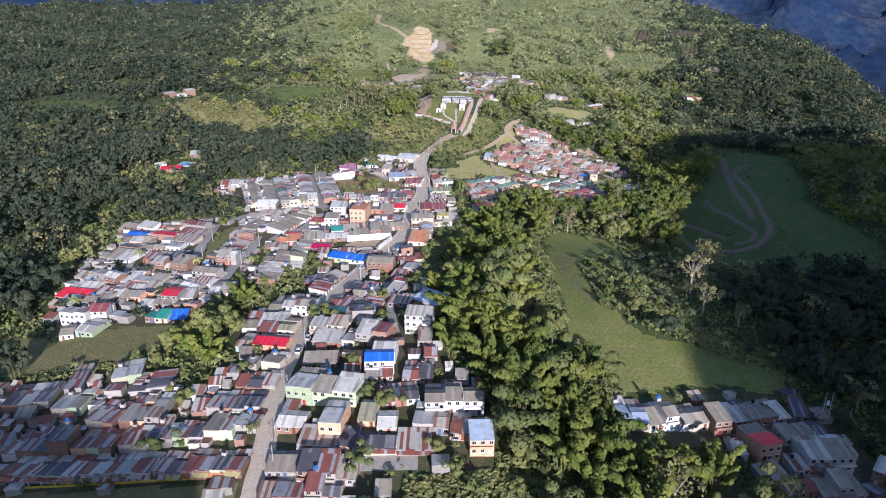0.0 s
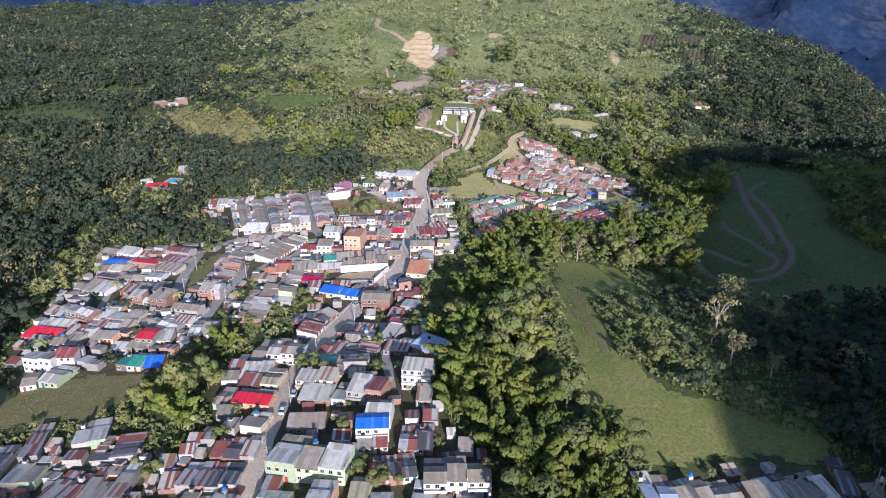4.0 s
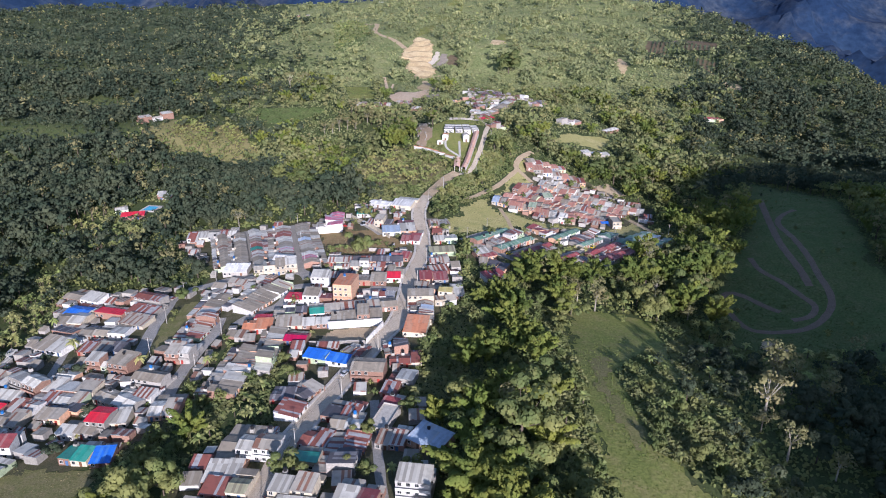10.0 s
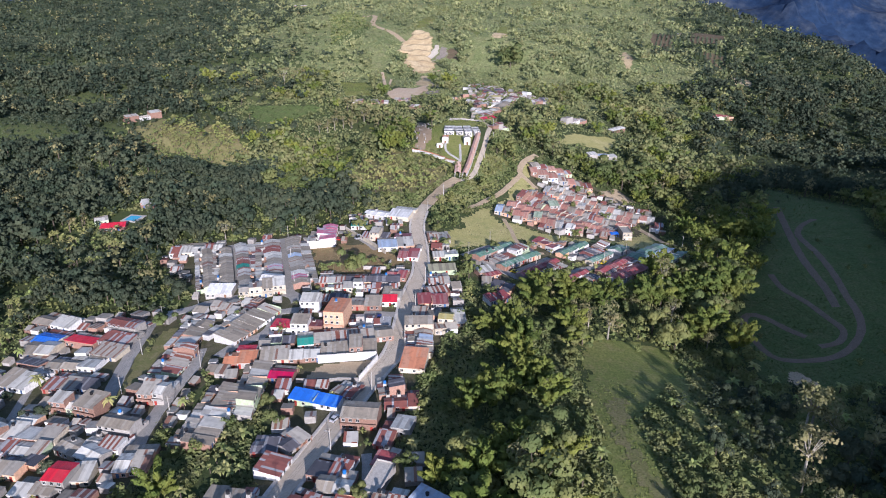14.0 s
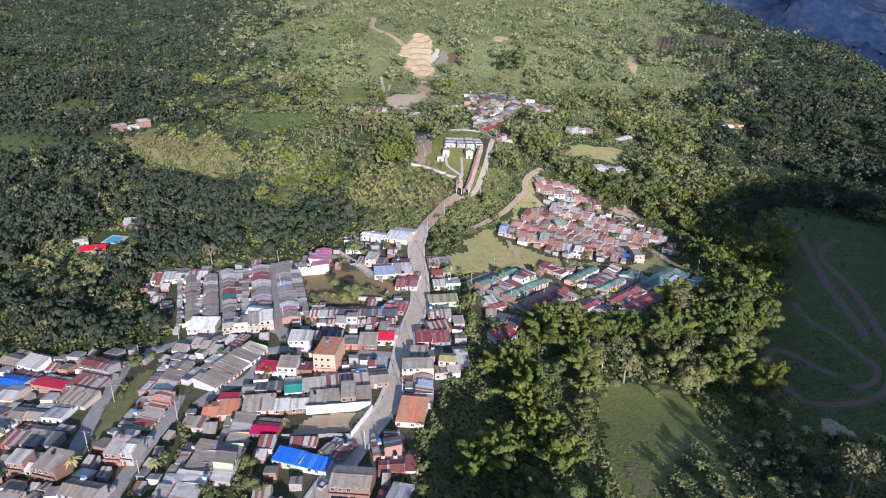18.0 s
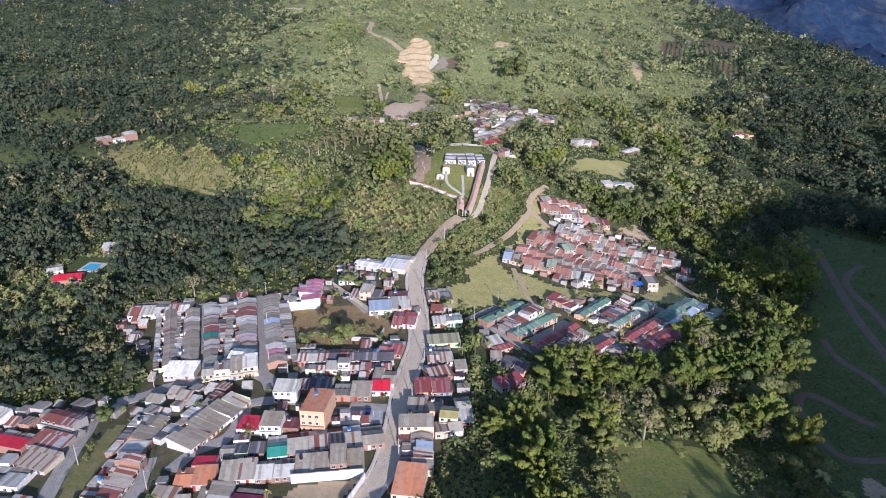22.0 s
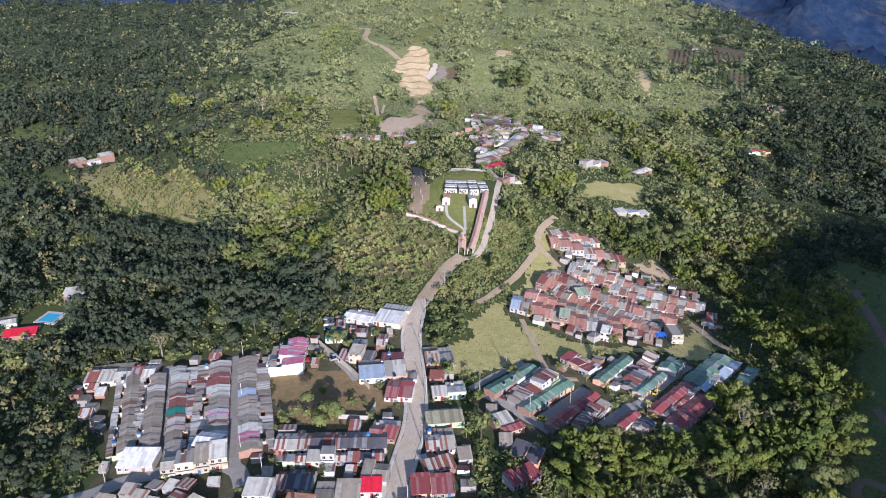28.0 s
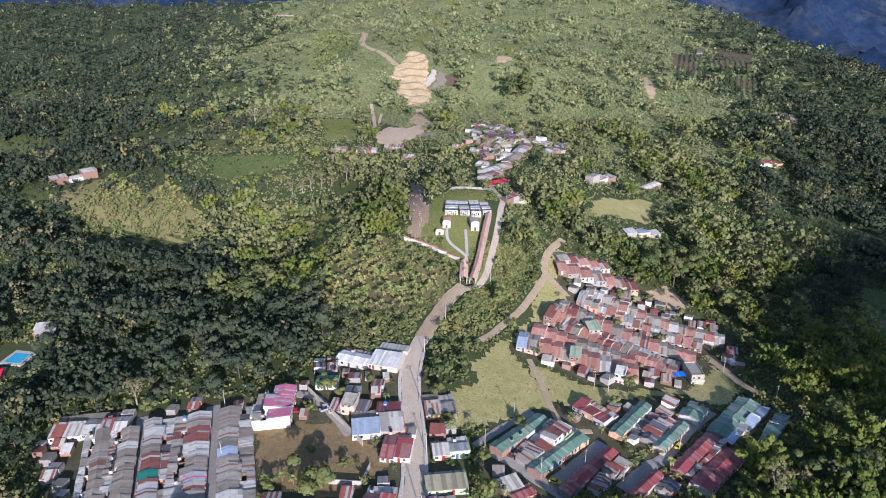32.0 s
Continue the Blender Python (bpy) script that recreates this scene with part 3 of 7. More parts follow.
claim([-224, -176, -172, -222], [436, 436, 481, 481], 2)
claim([-16, 22, 30, 10, -16], [108, 108, 146, 147, 134], 3)
claim([-12, 10, 22, 20, 2], [500, 496, 530, 552, 540], 3)
claim([239, 274, 230, 239, 213, 167, 135, 133, 153, 188], [615, 544, 421, 354, 310, 338, 332, 382, 439, 487], 5)
draped("meadow", [239, 274, 230, 239, 213, 167, 135, 133, 153, 188], [615, 544, 421, 354, 310, 338, 332, 382, 439, 487], PASTURE, 0.12, "green pasture in the side valley", "grass")
claim([6, 28, 32, 44, 39, 13, -6, -5, 9], [487, 518, 496, 474, 463, 447, 450, 466, 481], 5)
draped("meadow", [6, 28, 32, 44, 39, 13, -6, -5, 9], [487, 518, 496, 474, 463, 447, 450, 466, 481], DRYGRASS, 0.12, "dry grass slope beside the road", "grass")
claim([-175, -152, -135, -103, -97, -113, -135, -153], [245, 241, 247, 241, 230, 214, 212, 208], 5)
draped("meadow", [-175, -152, -135, -103, -97, -113, -135, -153], [245, 241, 247, 241, 230, 214, 212, 208], FIELD, 0.12, "rough dry grass bank below the houses", "grass")
claim([-73, -37, -20, -27, -39, -64], [451, 451, 426, 417, 408, 416], 5)
draped("meadow", [-73, -37, -20, -27, -39, -64], [451, 451, 426, 417, 408, 416], WEEDLOT, 0.12, "overgrown vacant lot with dry weeds", "grass", 2.0, 0.0, 0.5)
claim([-26, 1, 30, 18, 7], [616, 665, 672, 591, 570], 5)
draped("meadow", [-26, 1, 30, 18, 7], [616, 665, 672, 591, 570], GRASS, 0.12, "mown grass of the cemetery", "grass", 2.0, 0.0, 0.5)
claim([111, 127, 137, 122], [591, 602, 581, 575], 5)
draped("meadow", [111, 127, 137, 122], [591, 602, 581, 575], DIRT, 0.12, "bare levelled earth pad", "soil", 1.2, 0.0, 0.1)
claim([-74, -49, -22, 3, -1, -24, -54], [604, 617, 610, 575, 538, 527, 532], 2)
draped("meadow", [-74, -49, -22, 3, -1, -24, -54], [604, 617, 610, 575, 538, 527, 532], FIELD, 0.12, "dry weedy ground under the banana plants", "grass")
claim([-277, -247, -193, -164, -205, -250], [704, 744, 741, 697, 656, 672], 2)
draped("bare_soil", [-277, -247, -193, -164, -205, -250], [704, 744, 741, 697, 656, 672], FIELD, 0.12, "rough grass slope below the farm", "grass")
claim([-198, -205, -192, -176, -178], [324, 406, 398, 347, 306], 2)
claim([-95, -77, -65, -58, -83], [289, 290, 276, 262, 265], 2)
claim([14, 68, 188, 169, 87, 44, 24, 8, 2, 2], [392, 441, 549, 448, 380, 336, 298, 269, 291, 310], 1)
claim([0, 35, 40, 57, 47, 18, 15, -1], [233, 222, 200, 187, 164, 157, 183, 206], 1)
claim([48, 82, 88, 31, 32], [162, 162, 146, 140, 152], 1)
claim([-200, -133, -108, -148], [566, 575, 498, 496], 1)
claim([171, 214, 151, 80, 89, 140], [523, 536, 427, 420, 436, 465], 1)
claim([-96, -80, -71, -80, -90], [224, 222, 202, 195, 208], 1)
claim([8, 24, 40, 34, 5], [330, 352, 332, 294, 295], 1)
claim([-16, 6, 8, 17, 21, 12, 0, -8, -14], [270, 268, 300, 335, 384, 388, 352, 325, 300], 3)
claim([-98, -5, 0, -98], [790, 790, 866, 850], 3)
claim([-48, 2, 2, -20, -48], [492, 500, 540, 530, 536], 3)
claim([358, 375, 367, 348], [1010, 992, 953, 961], 6)
draped("bare_soil", [358, 375, 367, 348], [1010, 992, 953, 961], CLAY, 0.12, "reddish bare slope", "soil")
claim([84, 111, 160, 140, 112], [671, 720, 743, 685, 684], 6)
draped("bare_soil", [84, 111, 160, 140, 112], [671, 720, 743, 685, 684], DRYGRASS, 0.12, "ochre grassy cutting", "grass")
claim([-53, -32, -26, -47], [317, 318, 332, 329], 6)
draped("bare_soil", [-53, -32, -26, -47], [317, 318, 332, 329], DIRT, 0.12, "bare earth yard behind a white wall", "soil", 1.2, 0.0, 0.1)
claim([24, 42, 51, 57, 69, 61, 63, 46, 35], [508, 551, 575, 606, 613, 580, 555, 528, 509], 5)
draped("meadow", [24, 42, 51, 57, 69, 61, 63, 46, 35], [508, 551, 575, 606, 613, 580, 555, 528, 509], DRYGRASS, 0.12, "dry grassy bank beside the dirt track", "grass")
claim([32, 50, 72, 102, 129, 129, 117, 97, 75, 45, 38], [496, 491, 485, 494, 527, 499, 481, 487, 476, 467, 473], 5)
draped("meadow", [32, 50, 72, 102, 129, 129, 117, 97, 75, 45, 38], [496, 491, 485, 494, 527, 499, 481, 487, 476, 467, 473], DRYGRASS, 0.12, "rough dry grass between the rows of houses", "grass")
claim([-39, -22, -6, -6, -24, -34], [159, 156, 155, 147, 148, 153], 6)
draped("bare_soil", [-39, -22, -6, -6, -24, -34], [159, 156, 155, 147, 148, 153], PAVE, 0.12, "grey paved depot yard", "soil", 1.2, 0.0, 0.1)
claim([457, 474, 410, 367], [1478, 1344, 1180, 1195], 6)
draped("bare_soil", [457, 474, 410, 367], [1478, 1344, 1180, 1195], TILLED, 0.12, "brown tilled plantation slope", "soil")
claim([380, 398, 333, 315], [1463, 1351, 1183, 1222], 6)
draped("bare_soil", [380, 398, 333, 315], [1463, 1351, 1183, 1222], TILLED, 0.12, "brown tilled plantation slope", "soil")
claim([377, 398, 372, 351], [1162, 1133, 1060, 1073], 6)
draped("bare_soil", [377, 398, 372, 351], [1162, 1133, 1060, 1073], TILLED, 0.12, "brown tilled plantation slope", "soil")
claim([-49, -30, -16, -15, -22, -8, -17, -37, -43, -56, -51, -68, -61, -52], [1230, 1225, 1181, 1158, 1119, 1088, 1054, 1022, 1055, 1069, 1117, 1123, 1163, 1197], 6)
draped("bare_soil", [-49, -30, -16, -15, -22, -8, -17, -37, -43, -56, -51, -68, -61, -52], [1230, 1225, 1181, 1158, 1119, 1088, 1054, 1022, 1055, 1069, 1117, 1123, 1163, 1197], CLAY, 0.12, "bare terraced orange clay cut in the hillside", "soil", 1.6, 24.0, 0.75)
claim([-16, -8, -4, 6, 2, -16], [1105, 1135, 1149, 1142, 1108, 1100], 6)
draped("bare_soil", [-16, -8, -4, 6, 2, -16], [1105, 1135, 1149, 1142, 1108, 1100], STONY, 0.2, "grey stony ground beside the clay cut", "soil", 1.6, 0.0, 0.75)
claim([3, 10, 18, 18, 2], [1130, 1138, 1131, 1097, 1105], 6)
draped("bare_soil", [3, 10, 18, 18, 2], [1130, 1138, 1131, 1097, 1105], TILLED, 0.2, "brown spoil heap beside the clay cut", "soil", 1.6, 0.0, 0.75)
claim([-28, -12, -5, -8, -18], [1107, 1159, 1154, 1129, 1105], 6)
draped("bare_soil", [-28, -12, -5, -8, -18], [1107, 1159, 1154, 1129, 1105], CHALK, 0.9, "fresh pale face of the clay cut", "soil", 1.6, 0.0, 0.3)
claim([-41, -8, -3, -37], [1030, 1066, 1063, 1017], 6)
draped("bare_soil", [-41, -8, -3, -37], [1030, 1066, 1063, 1017], CLAY, 0.3, "clay access track below the cut", "soil", 1.6, 0.0, 0.4)
claim([-30, -19, -16, -5, -7, -23, -34], [1019, 1018, 963, 933, 911, 917, 943], 6)
draped("bare_soil", [-30, -19, -16, -5, -7, -23, -34], [1019, 1018, 963, 933, 911, 917, 943], CLAY, 0.12, "washed clay bank below the cut", "soil", 1.6, 0.0, 0.75)
claim([-63, -56, -37, -17, -18, -45, -61], [896, 932, 917, 936, 880, 848, 852], 6)
draped("bare_soil", [-63, -56, -37, -17, -18, -45, -61], [896, 932, 917, 936, 880, 848, 852], FOOTCLAY, 0.16, "levelled orange clay at the foot of the cut", "soil", 1.6, 0.0, 0.5)
claim([-21, -5, -5, -18], [888, 896, 875, 867], 6)
draped("bare_soil", [-21, -5, -5, -18], [888, 896, 875, 867], STONY, 0.2, "grey levelled ground at the foot of the cut", "soil", 1.6, 0.0, 0.4)
claim([-217, -132, -111, -131, -158], [1519, 1337, 1220, 1131, 1126], 3)
draped("meadow", [-217, -132, -111, -131, -158], [1519, 1337, 1220, 1131, 1126], PASTURE, 0.12, "green plantation on the far slope", "grass", 5.0, 0.0, 0.75)
claim([-201, -133, -121, -145, -179], [811, 821, 806, 782, 768], 5)
draped("meadow", [-201, -133, -121, -145, -179], [811, 821, 806, 782, 768], PASTURE, 0.12, "green field of crops in rows", "grass", 2.5, 0.0, 0.75)
claim([-125, -89, -75, -104], [958, 980, 863, 850], 5)
draped("meadow", [-125, -89, -75, -104], [958, 980, 863, 850], GRASS, 0.12, "grassy clearing on the far hillside", "grass")
claim([-90, -72, -65, -78, -87, -87], [715, 721, 661, 628, 641, 680], 5)
draped("meadow", [-90, -72, -65, -78, -87, -87], [715, 721, 661, 628, 641, 680], GRASS, 0.12, "bright green clearing in the woods", "grass")
claim([-26, -17, -12, -10, -12, -21, -24], [741, 732, 660, 627, 605, 604, 635], 6)
draped("bare_soil", [-26, -17, -12, -10, -12, -21, -24], [741, 732, 660, 627, 605, 604, 635], EARTH, 0.14, "bare earth slope with small graves", "soil", 2.0, 0.0, 0.6)
claim([-36, -2, -2, -36], [575, 575, 600, 606], 3)
claim([-38, 52, 49, -9, -25, -42], [1949, 2148, 1854, 1588, 1251, 1241], 5)
draped("meadow", [-38, 52, 49, -9, -25, -42], [1949, 2148, 1854, 1588, 1251, 1241], GRASS, 0.12, "pale grass strip on the far hill", "grass")
claim([34, 149, 240, 243, 156, 43], [1252, 1539, 2043, 1930, 1444, 1143], 5)
draped("meadow", [34, 149, 240, 243, 156, 43], [1252, 1539, 2043, 1930, 1444, 1143], GRASS, 0.12, "pale grass strip on the far hill", "grass")
claim([244, 268, 262, 250, 243], [1140, 1176, 1110, 1060, 1070], 6)
draped("bare_soil", [244, 268, 262, 250, 243], [1140, 1176, 1110, 1060, 1070], CLAY, 0.3, "orange landslip scar on the wooded slope", "soil", 2.0, 0.0, 0.5)
claim([68, 107, 89, 68], [1153, 1285, 1132, 1125], 6)
draped("bare_soil", [68, 107, 89, 68], [1153, 1285, 1132, 1125], CLAY, 0.12, "orange landslip scar", "soil")
claim([53, 66, 57, 60, 55, 50], [304, 316, 275, 246, 236, 248], 5)
draped("meadow", [53, 66, 57, 60, 55, 50], [304, 316, 275, 246, 236, 248], FIELD, 0.24, "worn dry strip along the ridge", "grass")
claim([61, 82, 77, 68, 61], [289, 323, 254, 234, 241], 3)
draped("meadow", [61, 82, 77, 68, 61], [289, 323, 254, 234, 241], PASTURE, 0.12, "rough grass under bushes", "grass")
claim([97, 116, 93, 97, 120, 118, 97, 79, 74, 79], [363, 364, 265, 232, 217, 205, 210, 228, 237, 266], 3)
draped("meadow", [97, 116, 93, 97, 120, 118, 97, 79, 74, 79], [363, 364, 265, 232, 217, 205, 210, 228, 237, 266], PASTURE, 0.12, "rough grass under bushes", "grass")
claim([103, 139, 143, 117, 102, 91], [295, 359, 304, 237, 228, 245], 7)
claim([52, 92, 141, 135, 101, 51], [374, 398, 404, 375, 379, 347], 7)
claim([35, 48, 47, 43, 35, 34], [362, 357, 275, 227, 227, 275], 3)
draped("meadow", [35, 48, 47, 43, 35, 34], [362, 357, 275, 227, 227, 275], GRASS, 0.12, "rough grass under bushes", "grass")
claim([13, 36, 51, 32, 16, 7, 2, 9], [589, 600, 589, 549, 535, 512, 522, 556], 3)
draped("meadow", [13, 36, 51, 32, 16, 7, 2, 9], [589, 600, 589, 549, 535, 512, 522, 556], GRASS, 0.12, "green bank beside the road", "grass")
claim([-107, -92, -46, -42, -79], [781, 811, 793, 747, 742], 7)
claim([-92, -73, -66, -83], [1002, 1017, 959, 949], 7)
claim([-241, -213, -178, -174, -208, -233], [668, 677, 693, 685, 664, 658], 6)
draped("bare_soil", [-241, -213, -178, -174, -208, -233], [668, 677, 693, 685, 664, 658], TILLED, 0.12, "brown fallow strip among banana plants", "soil")
claim([140, 158, 201, 193, 177, 148, 126, 129], [408, 420, 395, 368, 347, 341, 343, 379], 5)
draped("meadow", [140, 158, 201, 193, 177, 148, 126, 129], [408, 420, 395, 368, 347, 341, 343, 379], PASTURE, 0.12, "green pasture in the side valley", "grass")
claim([122, 126, 148, 177, 168, 130, 106], [368, 343, 341, 347, 323, 303, 304], 3)
draped("meadow", [122, 126, 148, 177, 168, 130, 106], [368, 343, 341, 347, 323, 303, 304], PASTURE, 0.12, "green pasture with bushes in the side valley", "grass")
draped("bare_soil", [140, 151, 149, 143, 138], [334, 342, 354, 356, 345], DIRT, 0.28, "bare trodden earth where the tracks meet", "soil", 1.2, 0.0, 0.5)


def sidewalk(points, side, label):
    """A raised pavement along a street."""
    line = smooth_line(points, 4.0)
    out = []
    for i, p in enumerate(line):
        d = (line[min(i + 1, len(line) - 1)] - line[max(i - 1, 0)]).normalized()
        out.append((round(p.x - d.y * side, 2), round(p.y + d.x * side, 2)))
    return road("pavement", out, 1.2, KERB, 0.42, label, "pavement")


KERB = plain("kerb_concrete", (0.50, 0.46, 0.40), 0.9)
road("road", [(-48.5, 100), (-48.3, 145), (-49.6, 163), (-51.8, 187), (-51.5, 213), (-50.2, 236), (-47.5, 253), (-44, 265), (-37, 287), (-32, 303), (-25, 323), (-20.3, 336), (-17.8, 358), (-16.5, 382), (-14.3, 398), (-12.1, 416), (-13.2, 442), (-15.9, 475), (-14.2, 497), (-10.6, 510)], 6.4, MAINPAVE, 0.25, "pale concrete main street of the town", "street")
road("road", [(-11.2, 508), (-7, 522), (1.8, 546), (8.5, 556)], 7.4, DIRT, 0.28, "pale unpaved stretch of the main street", "street")
road("road", [(8.0, 553), (15.0, 556), (19.8, 566), (24.3, 586), (29.0, 610), (33.2, 638), (35.5, 656), (31.5, 680), (31.2, 756)], 3.4, MAINPAVE, 0.25, "narrow road beside the cemetery", "street")
for side in (-3.9, 3.9):
    sidewalk([(-47.5, 253), (-44, 265), (-37, 287), (-32, 303), (-25, 323), (-20.3, 336), (-17.8, 358), (-16.5, 382), (-14.3, 398), (-12.1, 416), (-13.2, 442), (-15.9, 475), (-14.2, 497)], side, "raised concrete pavement along the main street")
road("road", [(-16.8, 220.8), (-20.8, 247.5), (-24.1, 273.7)], 3.0, PAVE, 0.18, "narrow grey concrete side street", "street")
road("road", [(-127.2, 373.1), (-125.2, 344.7), (-121.0, 316.4), (-119.1, 304.9)], 5.5, PAVE, 0.18, "narrow grey concrete side street", "street")
road("road", [(-97.2, 344.9), (-95.5, 329.2), (-96.8, 323.2), (-98.5, 299.0), (-97.6, 279.5), (-96.9, 273.5)], 5.0, PAVE, 0.18, "narrow grey concrete side street", "street")
road("road", [(-159.7, 364.7), (-156.8, 337.7), (-152.1, 312.5), (-148.9, 297.8)], 3.0, PAVE, 0.18, "narrow grey concrete side street", "street")
road("road", [(-123.0, 379.6), (-113.4, 383.2), (-104.1, 388.6), (-88.5, 391.7), (-71.7, 391.6), (-65.2, 381.8)], 6.0, PAVE, 0.18, "narrow grey concrete side street", "street")
road("road", [(-116.7, 458.8), (-105.3, 420.9), (-99.1, 400.4)], 4.0, PAVE, 0.18, "narrow grey concrete side street", "street")
road("road", [(-90.8, 463.1), (-80.3, 423.8), (-71.1, 391.0)], 5.0, PAVE, 0.18, "narrow grey concrete side street", "street")
road("road", [(-82.1, 354.4), (-77.6, 363.4), (-73.4, 371.6), (-64.3, 373.9), (-54.4, 373.4)], 5.0, PAVE, 0.18, "narrow grey concrete side street", "street")
road("road", [(-34.9, 369.4), (-21.7, 368.4)], 4.5, PAVE, 0.18, "narrow grey concrete side street", "street")
road("road", [(-88.1, 337.8), (-82.6, 347.4), (-75.2, 351.9), (-72.0, 361.7), (-73.0, 373.9)], 5.0, PAVE, 0.18, "narrow grey concrete side street", "street")
road("road", [(-39.0, 346.7), (-25.3, 348.7)], 3.5, PAVE, 0.18, "narrow grey concrete side street", "street")
road("road", [(-21.1, 396.1), (-29.7, 397.6), (-41.2, 397.3), (-58.7, 395.0)], 4.5, PAVE, 0.18, "narrow grey concrete side street", "street")
road("road", [(-35.3, 441.1), (-45.7, 457.1), (-54.4, 466.2), (-62.0, 466.9)], 4.0, PAVE, 0.18, "narrow grey concrete side street", "street")
road("dirt_track", [(69.3, 623.6), (57.8, 602.0), (52.6, 581.8), (57.4, 571.1), (62.2, 561.8)], 4.0, DIRT, 0.2, "pale worn dirt track through grass", "track")
road("dirt_track", [(53.3, 577.8), (37.1, 542.5), (26.5, 525.7), (19.2, 514.2), (12.6, 507.1)], 3.5, DIRT, 0.2, "pale worn dirt track through grass", "track")
road("dirt_track", [(125.6, 532.4), (129.3, 520.9), (131.0, 511.5), (132.5, 502.1), (137.8, 493.1)], 4.0, DIRT, 0.2, "pale worn dirt track through grass", "track")
road("dirt_track", [(34.9, 498.7), (38.1, 479.3), (38.9, 468.8), (43.0, 452.2), (53.0, 451.6)], 2.5, DIRT, 0.2, "pale worn dirt track through grass", "track")
road("road", [(14.2, 434.6), (21.6, 429.5), (28.5, 422.1), (36.7, 414.6)], 5.0, PAVE, 0.18, "narrow grey concrete side street", "street")
road("road", [(33.9, 420.5), (44.9, 432.4), (55.6, 445.0)], 5.0, PAVE, 0.18, "narrow grey concrete side street", "street")
road("road", [(56.7, 420.8), (67.4, 431.8), (77.1, 439.5)], 4.5, PAVE, 0.18, "narrow grey concrete side street", "street")
road("road", [(68.0, 433.9), (77.4, 440.6), (94.0, 460.8), (107.8, 475.7)], 4.0, PAVE, 0.18, "narrow grey concrete side street", "street")
road("road", [(8.4, 437.1), (19.4, 449.0), (31.9, 460.1)], 3.0, PAVE, 0.18, "narrow grey concrete side street", "street")
road("dirt_track", [(224.5, 554.6), (204.8, 491.1), (196.8, 461.4), (193.7, 441.1), (192.2, 424.1), (189.4, 407.3)], 4.0, TRAIL, 0.2, "dark rutted dirt track in the pasture", "track")
road("dirt_track", [(233.2, 521.3), (221.3, 512.0), (210.2, 493.7), (206.3, 462.3), (202.5, 436.5), (198.4, 416.0), (195.9, 399.6), (189.5, 385.0), (176.4, 371.9), (162.8, 366.5), (144.4, 367.0), (140.2, 380.8), (141.0, 396.8), (146.1, 404.2), (152.9, 401.8), (160.0, 391.4), (165.2, 385.2)], 3.5, TRAIL, 0.2, "dark rutted dirt track in the pasture", "track")
road("dirt_track", [(172.3, 442.4), (172.0, 427.6), (177.9, 413.6), (181.7, 398.6), (183.5, 388.4), (177.2, 379.7), (167.5, 377.1)], 3.2, TRAIL, 0.2, "dark rutted dirt track in the pasture", "track")
road("dirt_track", [(-137, 1352), (-116, 1352), (-112, 1273), (-81, 1226), (-59, 1180)], 8.0, DIRT, 0.2, "pale worn dirt track through grass", "track")
road("dirt_track", [(-79.6, 1030.7), (-73.7, 985.4), (-65.5, 915.0)], 3.6, FOOTCLAY, 0.2, "pale worn dirt track through grass", "track")
road("dirt_track", [(-63.9, 934.3), (-65.5, 965.0), (-65.8, 996.0)], 2.6, FOOTCLAY, 0.2, "pale worn dirt track through grass", "track")

# ---- houses ----


def window(x, y, z, w, hh, wall, parent):
    s = Solid()
    s.box(x - w / 2, y - 0.10, z, x + w / 2, y + 0.02, z + hh, 0)
    s.box(x - w / 2 + 0.08, y - 0.115, z + 0.08, x - 0.03, y - 0.09, z + hh - 0.08, 1)
    s.box(x + 0.03, y - 0.115, z + 0.08, x + w / 2 - 0.08, y - 0.09, z + hh - 0.08, 1)
    s.box(x - w / 2 - 0.08, y - 0.2, z - 0.08, x + w / 2 + 0.08, y, z, 0)
    return part("window", s.mesh("window", [FRAME, GLASS]), parent)


def slab(y0, z0, y1, z1, t=0.09):
    """A sloping sheet's profile."""
    return [(y0, z0), (y1, z1), (y1, z1 + t), (y0, z0 + t)]


